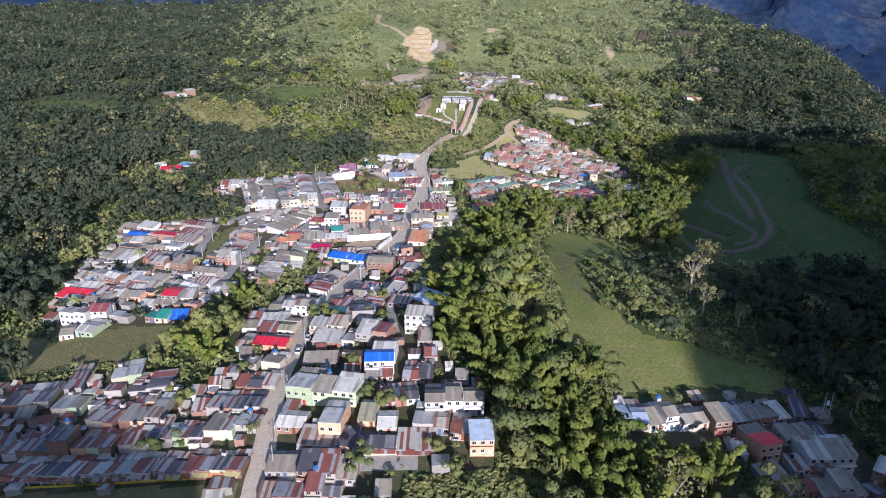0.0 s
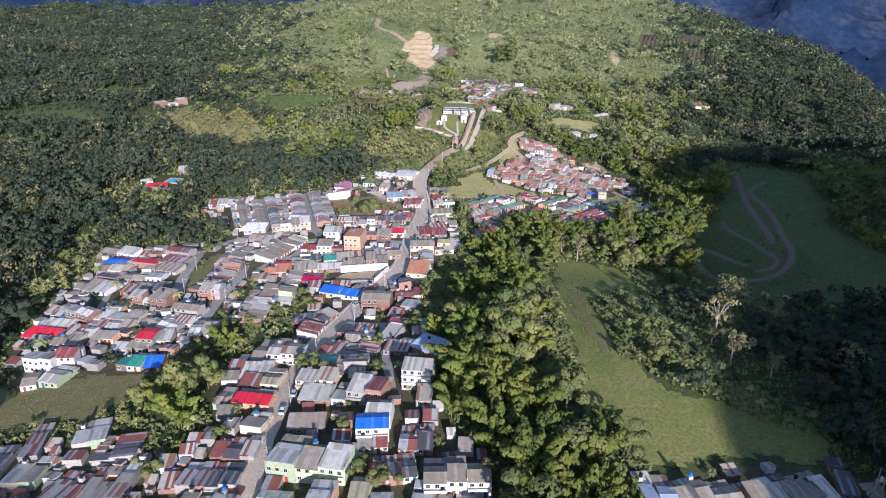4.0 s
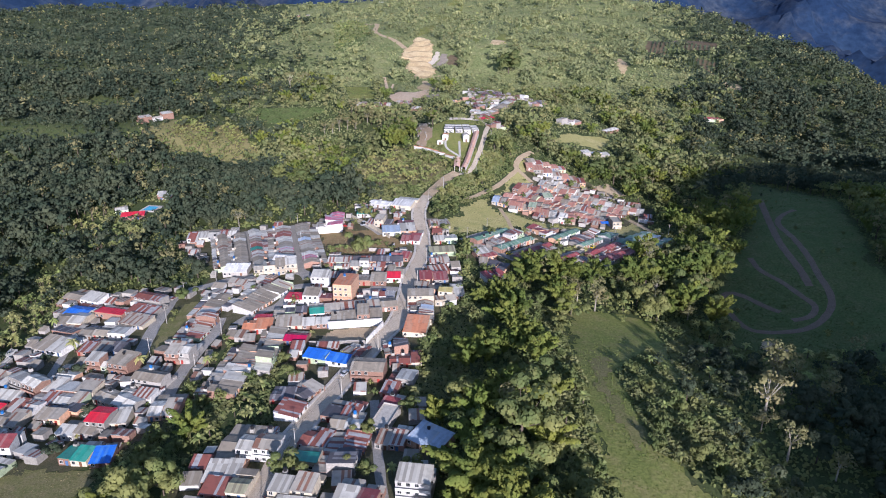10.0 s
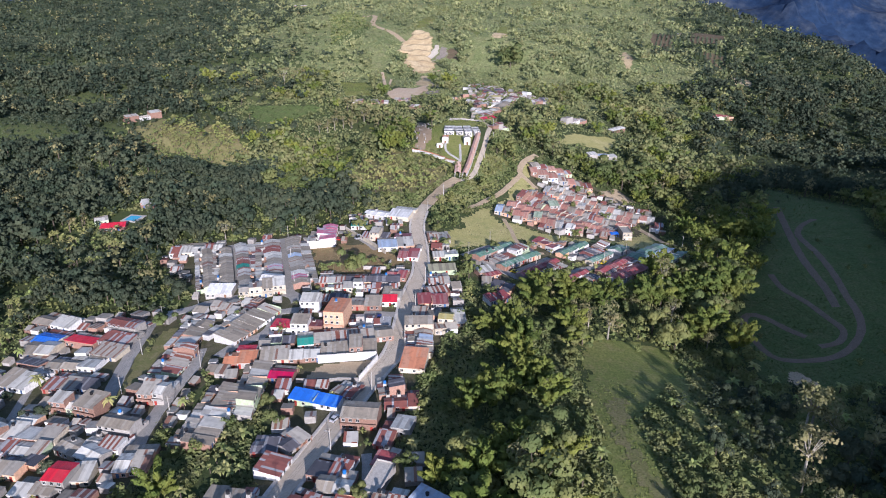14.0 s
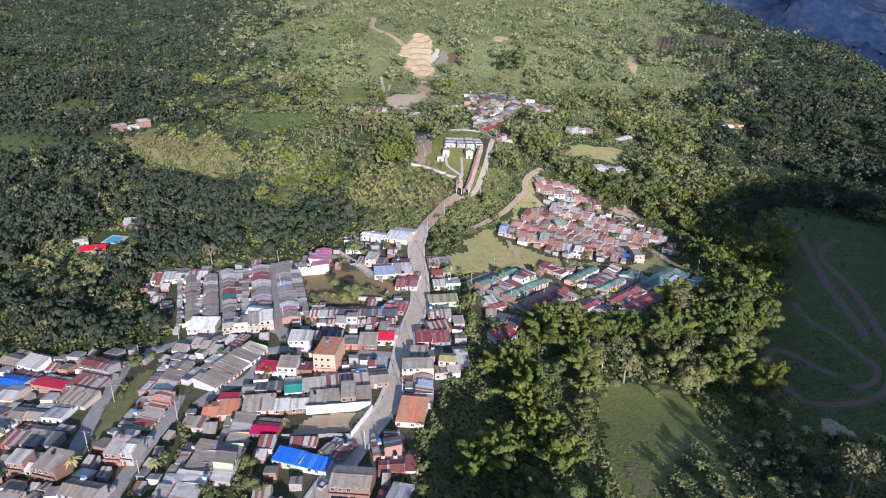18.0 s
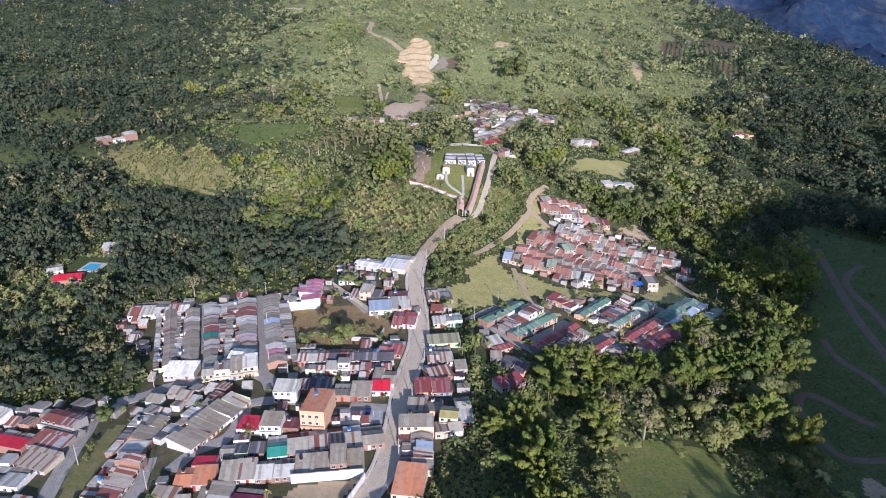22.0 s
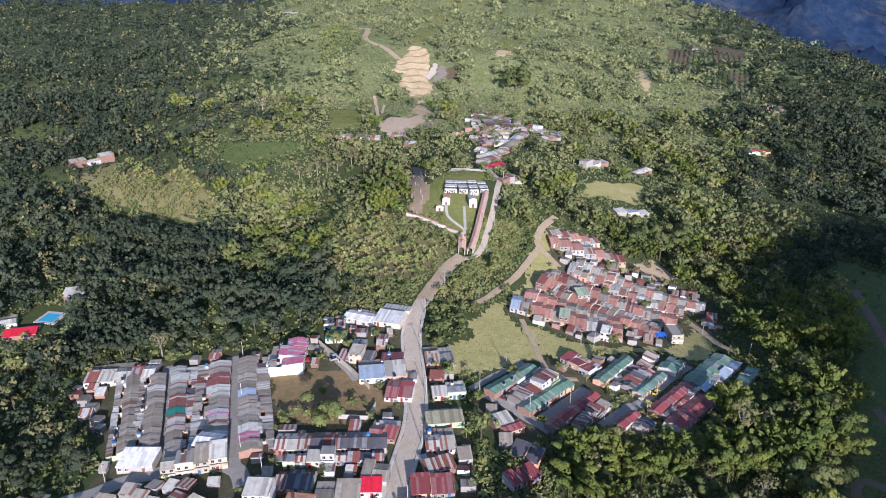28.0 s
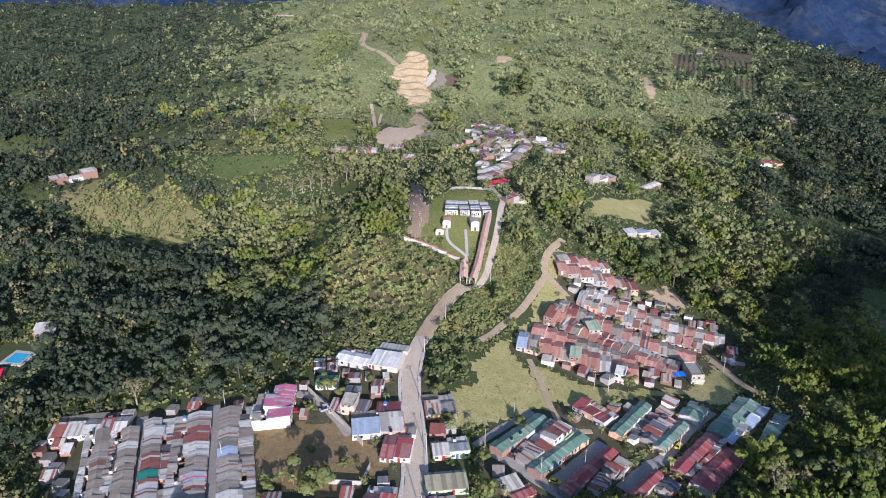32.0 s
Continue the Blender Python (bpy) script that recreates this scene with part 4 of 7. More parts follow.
def house(x, y, deg, w, d, storeys, style, rng, group="", shape="", detail=2, wall=None, name="house", even=None, pad=0.5):
    """A house with its front along local x, its depth along local y."""
    c, s_ = math.cos(radians(deg)), math.sin(radians(deg))
    corners = [(x + c * a - s_ * b, y + s_ * a + c * b) for a, b in ((0, 0), (w, 0), (w, d), (0, d))]
    hs = [h(*p) for p in corners]
    z0, low = sum(hs) / 4, min(hs) - sum(hs) / 4 - 0.6
    claim([p[0] for p in [(x + c * a - s_ * b, y + s_ * a + c * b) for a, b in ((-pad, -pad), (w + pad, -pad), (w + pad, d + pad), (-pad, d + pad))]],
          [p[1] for p in [(x + c * a - s_ * b, y + s_ * a + c * b) for a, b in ((-pad, -pad), (w + pad, -pad), (w + pad, d + pad), (-pad, d + pad))]], 8)
    k = wall if wall is not None else rng.choices(range(6), (6, 6, 32, 42, 9, 5) if name == "shack" else (9, 17, 34, 25, 12, 3) if name == "row_house" else (22, 17, 24, 23, 9, 5))[0]
    root = new(name)
    root.matrix_world = pose(x, y, z0, 0, 0, deg)
    floors = {1: "one-storey", 2: "two-storey", 3: "three-storey"}[storeys]
    tagged(root, "%s %s house under a %s roof" % (floors, WALL_WORDS[k], ROOF_WORDS[style]), name.replace("_", " "), group)
    top = 2.55 * storeys - 0.15 + rng.uniform(-0.2, 0.35)
    rise = rng.uniform(0.3, 0.7)
    if name == "shack":
        top, rise = top - rng.uniform(0.2, 0.5), rise * 0.7
    if even:
        top, rise = 2.55 * storeys - 0.15 + even + rng.uniform(-0.06, 0.06), 0.5
    wl = Solid()
    rf, rear = Solid(), None
    shape = shape or rng.choices(("shed", "gable", "back"), (45, 35, 20))[0]
    main = d
    if d > 8.5 and style not in "of" and shape != "whole":
        main = d * rng.uniform(0.52, 0.68)
    o = rng.uniform(0.2, 0.5)
    e = 0.03
    if style == "f":
        wl.box(0, 0, low, w, d, top)
        rf.box(0.02, 0.02, top, w - 0.02, d - 0.02, top + 0.15)
        for q in ((0, 0, w, 0.15), (0, d - 0.15, w, d), (0, 0.15, 0.15, d - 0.15), (w - 0.15, 0.15, w, d - 0.15)):
            wl.box(q[0], q[1], top, q[2], q[3], top + 0.7)
    elif shape in ("gable", "whole"):
        r = top + rise + main * 0.05
        wl.prism([(0, low), (main, low), (main, top), (main / 2, r), (0, top)], 0, w)
        sl = (r - top) / (main / 2)
        rf.prism(slab(-o, top - o * sl + 0.02, main / 2, r + 0.02), -e, w + e)
        rf.prism(slab(main / 2, r + 0.02, main + 0.2, top - 0.2 * sl + 0.02), -e, w + e)
        rf.box(-e, main / 2 - 0.15, r + 0.09, w + e, main / 2 + 0.15, r + 0.16)
    else:
        f, b = (top, top + rise + main * 0.06) if shape == "shed" else (top + rise + main * 0.06, top)
        wl.prism([(0, low), (main, low), (main, b), (0, f)], 0, w)
        sl = (b - f) / main
        rf.prism(slab(-o, f - o * sl + 0.02, main + 0.15, b + 0.15 * sl + 0.02), -e, w + e)
    if main < d:
        rear = Solid()
        t2 = top - rng.uniform(0.3, 0.9) - (2.4 if storeys > 1 and rng.random() < 0.6 else 0)
        a = main + 0.02
        patio = rng.random() < 0.35
        lo = main + (d - main) * (0.45 if patio else 0)
        if patio:
            a = lo
            side = rng.choice((0, 1))
            wl.box(0 if side else w - 0.14, main, low, 0.14 if side else w, lo, t2 - 0.2)
        wl.prism([(a, low), (d, low), (d, t2 - 0.25), (a, t2)], 0, w)
        part_w = w if rng.random() < 0.6 else w * rng.uniform(0.45, 0.7)
        rear.prism(slab(a - 0.05 if not patio else a - 0.2, t2 + 0.03, d + 0.2, t2 - 0.25), -e, part_w + e)
        if part_w < w:
            rear.prism(slab(a - 0.02, t2 - 0.12, d + 0.1, t2 + 0.05), part_w + e + 0.02, w + e)
    if rng.random() < 0.45 and style != "f" and not even:
        wl.box(w - 0.07, 0.0, top - 0.5, w + 0.07, main, top + rise + 0.35 if shape != "gable" else top + 0.3)
    part("wall", wl.mesh("wall", [WALLS[k]]), root)
    part("roof", rf.mesh("roof", [ROOF[style]]), root, ROOF_WORDS[style] + " roof")
    if rear:
        kin = dict(c="cmwd", m="mwcr", mix="mrwx", rust="rmx", dark="dmx", g="mwx", r="mwx", R="mc", w="wmc", b="mr").get(style, "mcw")
        pick = {"c": "c", "m": "m", "w": "w", "d": "dark", "r": "rust", "x": "mix"}[rng.choice(kin)]
        part("rear_roof", rear.mesh("rear_roof", [ROOF[pick]]), root, ROOF_WORDS[pick] + " roof")
    if detail == 1:
        dx = rng.uniform(0.9, max(1.0, w - 0.9))
        part("door", Solid().box(dx - 0.45, -0.05, 0.02, dx + 0.45, 0.02, 2.05).mesh("door", [rng.choice(DOORS)]), root)
        part("awning", Solid().prism(slab(-1.3, top - 0.75, 0.0, top - 0.35, 0.05), 0.1, w - 0.1).mesh("awning", [ROOF[rng.choice(("rust", "mix", "o", "y"))]]), root)
    elif detail:
        dx = rng.uniform(0.9, max(1.0, w - 0.9))
        part("door", Solid().box(dx - 0.45, -0.05, 0.02 + low * 0, dx + 0.45, 0.02, 2.05).mesh("door", [rng.choice(DOORS)]), root)
        for st in range(storeys):
            spots = [q for q in np.arange(1.1, w - 0.6, 2.3) if st or abs(q - dx) > 1.2][: 2 if st == 0 else 3]
            for q in spots:
                window(q, 0, 0.95 + 2.6 * st, 1.1, 1.1, WALLS[k], root)
            if st:
                sl_ = Solid().box(0.1, -0.85, 2.6 * st - 0.12, w - 0.1, 0.0, 2.6 * st)
                sl_.box(0.1, -0.85, 2.6 * st, w - 0.1, -0.79, 2.6 * st + 0.75)
                if rng.random() < 0.55:
                    part("balcony", sl_.mesh("balcony", [WALLS[k]]), root)
    return root, top + 0.1


def infill(px, py, deg, share, styles, seed, size=1.0):
    """Sheds and lean-tos in the gaps between the houses of a quarter."""
    rng = random.Random(seed)
    c, s_ = math.cos(radians(deg)), math.sin(radians(deg))
    for gy_, gx_, k in [(b, a, k) for k, st in ((size, 4.4 * size), (0.7 * size, 3.0 * size), *(((0.5 * size, 2.4 * size),) if share >= 0.9 else ())) for b in np.arange(min(py), max(py), st) for a in np.arange(min(px), max(px), st * 1.1)]:
        x, y = gx_ + rng.uniform(-1, 1), gy_ + rng.uniform(-1, 1)
        w, d = rng.uniform(3.4, 6.2) * k, rng.uniform(3.6, 5.6) * k
        dg = deg + rng.uniform(-6, 6)
        spots = [(x + c * a * w - s_ * b * d, y + s_ * a * w + c * b * d) for a in (0, 0.5, 1) for b in (0, 0.5, 1)]
        if (share < 0.9 or y > 157) and all(code_at(*p) == 4 for p in spots) and rng.random() < (share * min(1, k * k) if share < 0.9 else share):
            house(x, y, dg, w, d, 1, rng.choice(styles), rng, "sheds between the houses", rng.choice(("shed", "back")), 0, rng.choice((2, 3, 3, 0)), "shed", -rng.uniform(0.05, 0.5) - (0.5 if k < 0.8 else 0), 0.3)


def code_at(x, y):
    i, j = int((x - X0) / CELL), int((y - Y0) / CELL)
    return int(TAKEN[j, i]) if 0 <= i < 700 and 0 <= j < 700 else 0


TANK_SPOTS = []


def terrace(x, y, deg, length, depth, storeys, n, style, detail=2, shape="", wall=None):
    """A row of houses wall to wall; its front runs from (x, y) in the direction deg, its depth to the left."""
    rng = random.Random(int(x * 13 + y * 7 + length))
    group = "houses of one row" if n > 1 else ""
    ws = [rng.uniform(0.8, 1.2) for _ in range(n)]
    at = 0.0
    same = rng.choice(("gable", "shed")) if n > 4 and style in "cgr" else shape
    long_row = n > 3 and (style in ("g", "r") or y > 490 or n >= 9) and depth < 14
    even = rng.uniform(0.05, 0.25) if long_row else None
    style = style if style in ROOF or n > 1 else "k"
    if style == "c" and x < -95 and y < 385 and rng.random() < 0.6:
        style = "w"
    if long_row:
        same = "whole" if y > 490 or style in ("g", "r") else "gable"
    alike = dict(c="cccccmw", m="mmcwxr", mix="xxrrdmd", rust="rrrxmd", dark="ddxmr", w="wwwmc", g="g", r="r", lb="lwl", tile="wkmkcwkm", tiler="kkkkrcm").get(style)
    name = "row_house" if n > 6 else "shack" if style in ("mix", "rust", "dark") else "house"
    shanty = x < -52 and y < 206
    if shanty and not same and rng.random() < 0.75:
        same = "back"
    if shanty:
        detail, depth = (1 if y < 157 else 0), depth * 1.06
        alike = alike and {"mix": "xrrddx", "rust": "rrrxd", "dark": "dddxr"}.get(style, alike)
    for k in ws:
        w = length * k / sum(ws)
        st, sto = style, storeys
        if alike and n > 1:
            st = {"c": "c", "m": "m", "w": "w", "x": "mix", "r": "rust" if style != "r" else "r", "d": "dark", "g": "g", "l": "lb", "k": "k"}[rng.choice(alike)]
            if style in ("c", "m", "w", "tile") and rng.random() < 0.025:
                st = rng.choice(("R", "b", "teal", "p", "lb"))
            if storeys == 1 and n > 2 and style not in "gr" and not long_row and rng.random() < 0.07:
                sto = 2
        inset = rng.uniform(-0.4, 0.5) * (0.2 if long_row else 1)
        c, s_ = math.cos(radians(deg)), math.sin(radians(deg))
        d = depth * (rng.uniform(0.93, 1.05) if not long_row else 1)
        px, py = x + c * (at + 0.02) - s_ * inset, y + s_ * (at + 0.02) + c * inset
        root, roof = house(px, py, deg, w - 0.04, d, sto, st, rng, group, same, detail, wall, name, even)
        if rng.random() < 0.22 and d > 5:
            TANK_SPOTS.append((px, py, deg, w, d, root.location.z + roof + 0.9))
        at += w


# ---- the town, street by street ----
terrace(-99.1, 400.8, 107, 51.7, 9.7, 1, 12, "c")
terrace(-107.9, 401.1, 109, 52.0, 8.7, 1, 11, "c")
terrace(-112.5, 452.5, -73, 62.2, 9.9, 1, 12, "m")
terrace(-75.3, 399.0, 104, 59.7, 12.6, 1, 13, "m")
terrace(-86.3, 456.4, -75, 63.4, 11.7, 1, 13, "c")
terrace(-57.6, 446.5, 94, 20.4, 14.5, 2, 3, "p")
terrace(-52.4, 469.2, 0, 8.8, 6.3, 1, 1, "teal")
terrace(-58.7, 396.1, 1, 37.6, 8.2, 1, 9, "mix")
terrace(-54.2, 389.5, 1, 32.6, 4.4, 1, 8, "mix")
terrace(-28.0, 403.1, -9, 9.3, 10.8, 1, 2, "r")
terrace(-28.4, 381.8, -6, 8.5, 8.0, 1, 2, "c")
terrace(-109.8, 392.1, 0, 12.1, 8.6, 1, 1, "wh")
terrace(-92.6, 386.0, 13, 20.7, 8.3, 2, 4, "m", wall=1)
terrace(-85.9, 397.7, -10, 9.1, 7.2, 2, 1, "wh")
terrace(-145.9, 445.4, 6, 27.4, 13.4, 1, 5, "m")
terrace(-62.6, 372.3, -3, 8.5, 12.3, 2, 1, "w", wall=0)
terrace(-55.0, 377.3, -2, 12.3, 9.0, 1, 3, "dark")
terrace(-41.5, 372.2, 0, 13.9, 8.6, 1, 2, "c")
terrace(-28.2, 375.2, 1, 7.1, 6.1, 1, 1, "R")
terrace(-49.6, 354.4, -6, 8.3, 15.3, 3, 1, "o", wall=4)
terrace(-71.1, 353.8, -4, 8.5, 8.2, 1, 1, "R")
terrace(-62.7, 351.7, -3, 7.1, 11.3, 2, 1, "c")
terrace(-56.4, 353.8, -2, 6.3, 6.6, 1, 1, "r")
terrace(-83.4, 345.2, 64, 29.5, 16.9, 1, 6, "c")
terrace(-69.7, 328.5, 6, 43.9, 8.4, 1, 8, "c")
terrace(-57.3, 339.1, 11, 37.3, 10.6, 1, 6, "m")
terrace(-73.2, 341.2, 4, 14.1, 5.0, 1, 3, "dark")
terrace(-83.2, 327.7, 4, 12.3, 7.7, 1, 2, "o")
terrace(-80.0, 335.9, 2, 7.5, 5.3, 1, 1, "R")
terrace(-64.0, 317.5, -7, 9.0, 8.8, 1, 1, "mag")
terrace(-53.8, 302.8, -17, 18.1, 5.3, 1, 2, "b")
terrace(-40.0, 306.5, -24, 8.4, 9.9, 1, 2, "rust")
terrace(-12.1, 375.4, 5, 13.5, 8.2, 1, 2, "r")
terrace(-14.9, 364.5, -6, 12.3, 10.1, 1, 2, "m")
terrace(-3.3, 357.7, -7, 6.3, 10.2, 2, 1, "y", wall=1)
terrace(3.0, 358.9, 5, 5.7, 15.2, 1, 1, "w")
terrace(-16.7, 351.7, 2, 11.7, 9.3, 2, 1, "c", wall=1)
terrace(-4.7, 351.4, 10, 9.7, 6.5, 1, 2, "m")
terrace(-5.4, 332.2, 90, 19.1, 10.3, 1, 4, "m")
terrace(-17.3, 321.8, -7, 9.4, 12.2, 1, 1, "o")
terrace(-14.2, 305.3, 98, 12.4, 9.2, 1, 3, "rust")
terrace(-20.6, 296.3, 4, 11.8, 10.0, 1, 3, "rust")
terrace(-6.1, 428.5, 7, 12.8, 9.1, 1, 2, "w")
terrace(-8.1, 411.1, 7, 13.6, 9.4, 1, 1, "olive")
terrace(-7.8, 396.9, 6, 10.1, 12.6, 1, 2, "m")
terrace(-7.6, 385.3, 17, 10.2, 10.2, 1, 2, "dark")
terrace(-8.8, 450.4, 8, 11.9, 13.8, 1, 2, "rust")
terrace(-34.5, 437.8, 8, 18.7, 13.2, 1, 2, "w")
terrace(-24.1, 427.1, -6, 10.3, 17.9, 1, 2, "r")
terrace(-47.3, 486.5, -20, 14.4, 11.6, 1, 1, "wh", wall=0)
terrace(-33.3, 482.7, -15, 12.7, 19.2, 1, 1, "wh", wall=1)
terrace(-27.1, 450.3, 1, 9.1, 7.4, 1, 1, "r")
terrace(-45.1, 454.1, -11, 14.6, 6.7, 1, 3, "mix")
terrace(-59.6, 274.5, 0, 8.5, 9.6, 1, 2, "mix")
terrace(-48.0, 262.5, 76, 8.8, 8.1, 1, 1, "rust")
terrace(-47.4, 274.2, 52, 9.5, 9.2, 1, 2, "mix")
terrace(-33.8, 287.2, -5, 11.9, 8.6, 2, 1, "c", wall=2)
terrace(-22.5, 276.0, -14, 5.6, 12.6, 1, 1, "rust")
terrace(-17.6, 282.2, -13, 6.2, 8.5, 1, 1, "w")
terrace(-22.0, 265.9, -21, 5.7, 9.4, 1, 1, "r")
terrace(-24.1, 253.5, -18, 5.7, 14.0, 1, 1, "f")
terrace(-40.2, 261.8, -15, 11.8, 12.2, 1, 2, "dark")
terrace(-181.1, 375.0, -19, 20.8, 11.2, 1, 2, "w")
terrace(-171.9, 356.8, -14, 11.6, 13.2, 1, 1, "b")
terrace(-171.8, 347.3, -8, 13.4, 16.5, 1, 2, "c")
terrace(-168.8, 324.5, -17, 15.5, 15.3, 1, 2, "c")
terrace(-167.8, 339.0, -15, 10.6, 9.4, 1, 1, "dark")
terrace(-160.2, 295.2, -27, 15.9, 9.4, 2, 2, "c")
terrace(-165.2, 286.6, -9, 13.4, 9.0, 1, 1, "w")
terrace(-164.9, 295.1, -13, 12.4, 7.8, 1, 1, "c")
terrace(-169.2, 277.4, -12, 14.7, 7.6, 1, 1, "R")
terrace(-164.2, 269.1, -9, 7.6, 8.0, 1, 1, "c")
terrace(-167.3, 282.4, -8, 4.9, 7.6, 1, 1, "w")
terrace(-156.6, 354.7, -14, 13.8, 8.9, 1, 1, "R")
terrace(-142.8, 364.4, -18, 14.1, 11.1, 2, 1, "rust")
terrace(-142.3, 353.5, -17, 13.6, 11.8, 1, 1, "rust")
terrace(-141.1, 343.8, -17, 12.6, 9.0, 1, 1, "m")
terrace(-154.1, 334.5, -7, 20.9, 10.4, 1, 3, "w")
terrace(-147.6, 320.2, -10, 19.6, 11.6, 1, 3, "mix")
terrace(-142.6, 306.1, -9, 17.1, 9.0, 1, 3, "w")
terrace(-126.7, 302.3, -16, 8.8, 8.9, 2, 1, "c")
terrace(-112.5, 289.7, -13, 12.0, 9.6, 2, 1, "c", wall=3)
terrace(-114.3, 281.7, -12, 13.1, 8.7, 1, 2, "m")
terrace(-145.0, 296.1, -9, 7.6, 7.3, 1, 1, "c")
terrace(-146.3, 289.4, -9, 21.6, 7.4, 1, 3, "c")
terrace(-123.3, 281.2, -27, 19.1, 6.7, 1, 2, "w")
terrace(-136.6, 280.4, -9, 10.5, 6.6, 1, 2, "w")
terrace(-147.1, 282.0, -9, 9.7, 7.7, 1, 2, "mix")
terrace(-152.4, 277.1, -13, 11.7, 7.4, 1, 2, "m")
terrace(-153.6, 269.1, -9, 11.7, 8.1, 1, 2, "w")
terrace(-138.0, 270.9, -9, 9.7, 8.9, 1, 2, "c")
terrace(-130.5, 275.0, -17, 6.2, 5.1, 1, 1, "dark")
terrace(-116.6, 263.0, -8, 7.0, 8.1, 2, 1, "R")
terrace(-110.6, 264.4, 4, 6.4, 8.1, 1, 1, "w")
terrace(-125.5, 260.8, -8, 13.2, 8.3, 1, 2, "w")
terrace(-153.4, 252.1, -12, 12.1, 10.7, 2, 2, "w", wall=0)
terrace(-142.5, 251.9, 2, 7.8, 9.0, 2, 1, "r", wall=0)
terrace(-141.3, 239.1, -13, 7.6, 11.2, 1, 1, "w")
terrace(-146.6, 237.3, 14, 5.1, 8.6, 1, 1, "c")
terrace(-117.2, 246.6, -8, 9.6, 10.1, 1, 2, "teal")
terrace(-106.3, 243.7, 5, 6.3, 9.8, 1, 1, "b")
terrace(-98.7, 267.8, 2, 9.9, 13.4, 1, 2, "w")
terrace(-100.2, 344.7, 81, 20.0, 12.5, 1, 3, "w")
terrace(-99.1, 324.7, 82, 17.4, 12.7, 1, 4, "mix")
terrace(-107.0, 307.5, -7, 9.6, 12.5, 2, 2, "w")
terrace(-72.8, 279.2, 85, 34.5, 13.7, 1, 7, "c")
terrace(-64.0, 294.1, 90, 34.4, 10.0, 1, 6, "c")
terrace(-68.4, 245.2, -8, 5.7, 14.7, 1, 1, "c")
terrace(-61.8, 242.4, -8, 12.8, 12.7, 2, 2, "w", wall=0)
terrace(-68.5, 231.2, -3, 10.3, 12.5, 1, 2, "w")
terrace(-67.5, 226.2, -8, 7.7, 6.7, 1, 1, "rust")
terrace(-59.9, 225.2, -7, 5.8, 10.6, 1, 1, "olive")
terrace(-66.1, 214.6, -9, 12.1, 9.3, 1, 1, "R", wall=4)
terrace(-72.4, 215.1, -8, 4.3, 10.2, 1, 1, "m")
terrace(-59.8, 200.0, -12, 6.6, 8.9, 1, 1, "c")
terrace(-65.4, 199.5, -7, 4.4, 6.5, 1, 1, "m")
terrace(-65.1, 188.5, -6, 12.8, 8.7, 1, 3, "mix")
terrace(-44.6, 247.8, -20, 9.0, 11.4, 1, 2, "mix")
terrace(-44.4, 236.5, -7, 7.8, 8.8, 1, 1, "teal")
terrace(-47.5, 222.5, -11, 12.3, 11.0, 2, 2, "w", wall=1)
terrace(-45.3, 213.0, -7, 10.4, 7.7, 1, 1, "w")
terrace(-34.8, 211.8, -9, 4.7, 11.8, 1, 1, "w")
terrace(-30.1, 212.3, -12, 6.1, 13.5, 2, 1, "w", wall=3)
terrace(-24.1, 211.6, -13, 5.0, 13.1, 2, 1, "r", wall=2)
terrace(-25.5, 231.6, 83, 19.6, 11.8, 1, 4, "mix")
terrace(-36.7, 254.2, -8, 10.3, 9.7, 1, 2, "w")
terrace(-21.4, 244.8, -13, 9.1, 10.5, 1, 2, "mix")
terrace(-12.1, 245.5, -35, 11.7, 8.8, 1, 1, "lb")
terrace(-13.4, 219.8, -8, 9.3, 10.1, 3, 1, "w", wall=0)
terrace(-8.6, 209.5, -3, 4.7, 7.4, 1, 1, "m")
terrace(-24.7, 191.3, 3, 9.3, 6.9, 2, 1, "b", wall=0)
terrace(-23.0, 198.3, -4, 7.5, 9.3, 2, 1, "w", wall=0)
terrace(-45.4, 197.1, 3, 11.2, 6.7, 1, 1, "c")
terrace(-23.9, 187.1, 4, 8.5, 6.7, 1, 2, "rust")
terrace(-12.3, 188.0, -6, 8.2, 10.3, 1, 2, "mix")
terrace(-46.9, 178.6, -11, 21.7, 13.9, 2, 3, "c", wall=5)
terrace(-34.1, 160.6, -5, 6.3, 12.5, 2, 1, "w", wall=4)
terrace(-47.3, 164.8, -6, 8.4, 7.7, 1, 1, "w")
terrace(-47.0, 172.1, -7, 4.4, 5.6, 1, 1, "rust")
terrace(-39.5, 156.6, -5, 16.0, 7.5, 1, 2, "mix", 1, "shed", wall=1)
terrace(-23.3, 154.0, -1, 21.3, 8.4, 1, 2, "mix", 1, "shed", wall=1)
terrace(-8.5, 162.0, -5, 10.1, 11.8, 1, 2, "w")
terrace(1.8, 159.6, -7, 5.1, 11.7, 1, 1, "mix")
terrace(7.1, 153.2, 2, 6.5, 13.0, 2, 1, "lb", wall=4)
terrace(-5.2, 169.4, 1, 17.0, 10.5, 2, 3, "c", wall=0)
terrace(-19.0, 173.8, 8, 12.3, 10.5, 1, 3, "mix")
terrace(-24.2, 165.3, -4, 5.5, 10.5, 1, 1, "olive")
terrace(-18.3, 161.9, 0, 5.6, 7.6, 1, 1, "w")
terrace(-46.0, 147.0, -1, 8.0, 9.1, 1, 1, "c")
terrace(-37.2, 143.5, -3, 15.1, 8.0, 1, 3, "mix")
terrace(-46.3, 137.8, -2, 21.3, 9.7, 1, 5, "mix")
terrace(-12.6, 186.0, -3, 9.4, 12.1, 1, 2, "mix")
terrace(-120.7, 155.0, -9, 22.6, 9.5, 1, 6, "mix")
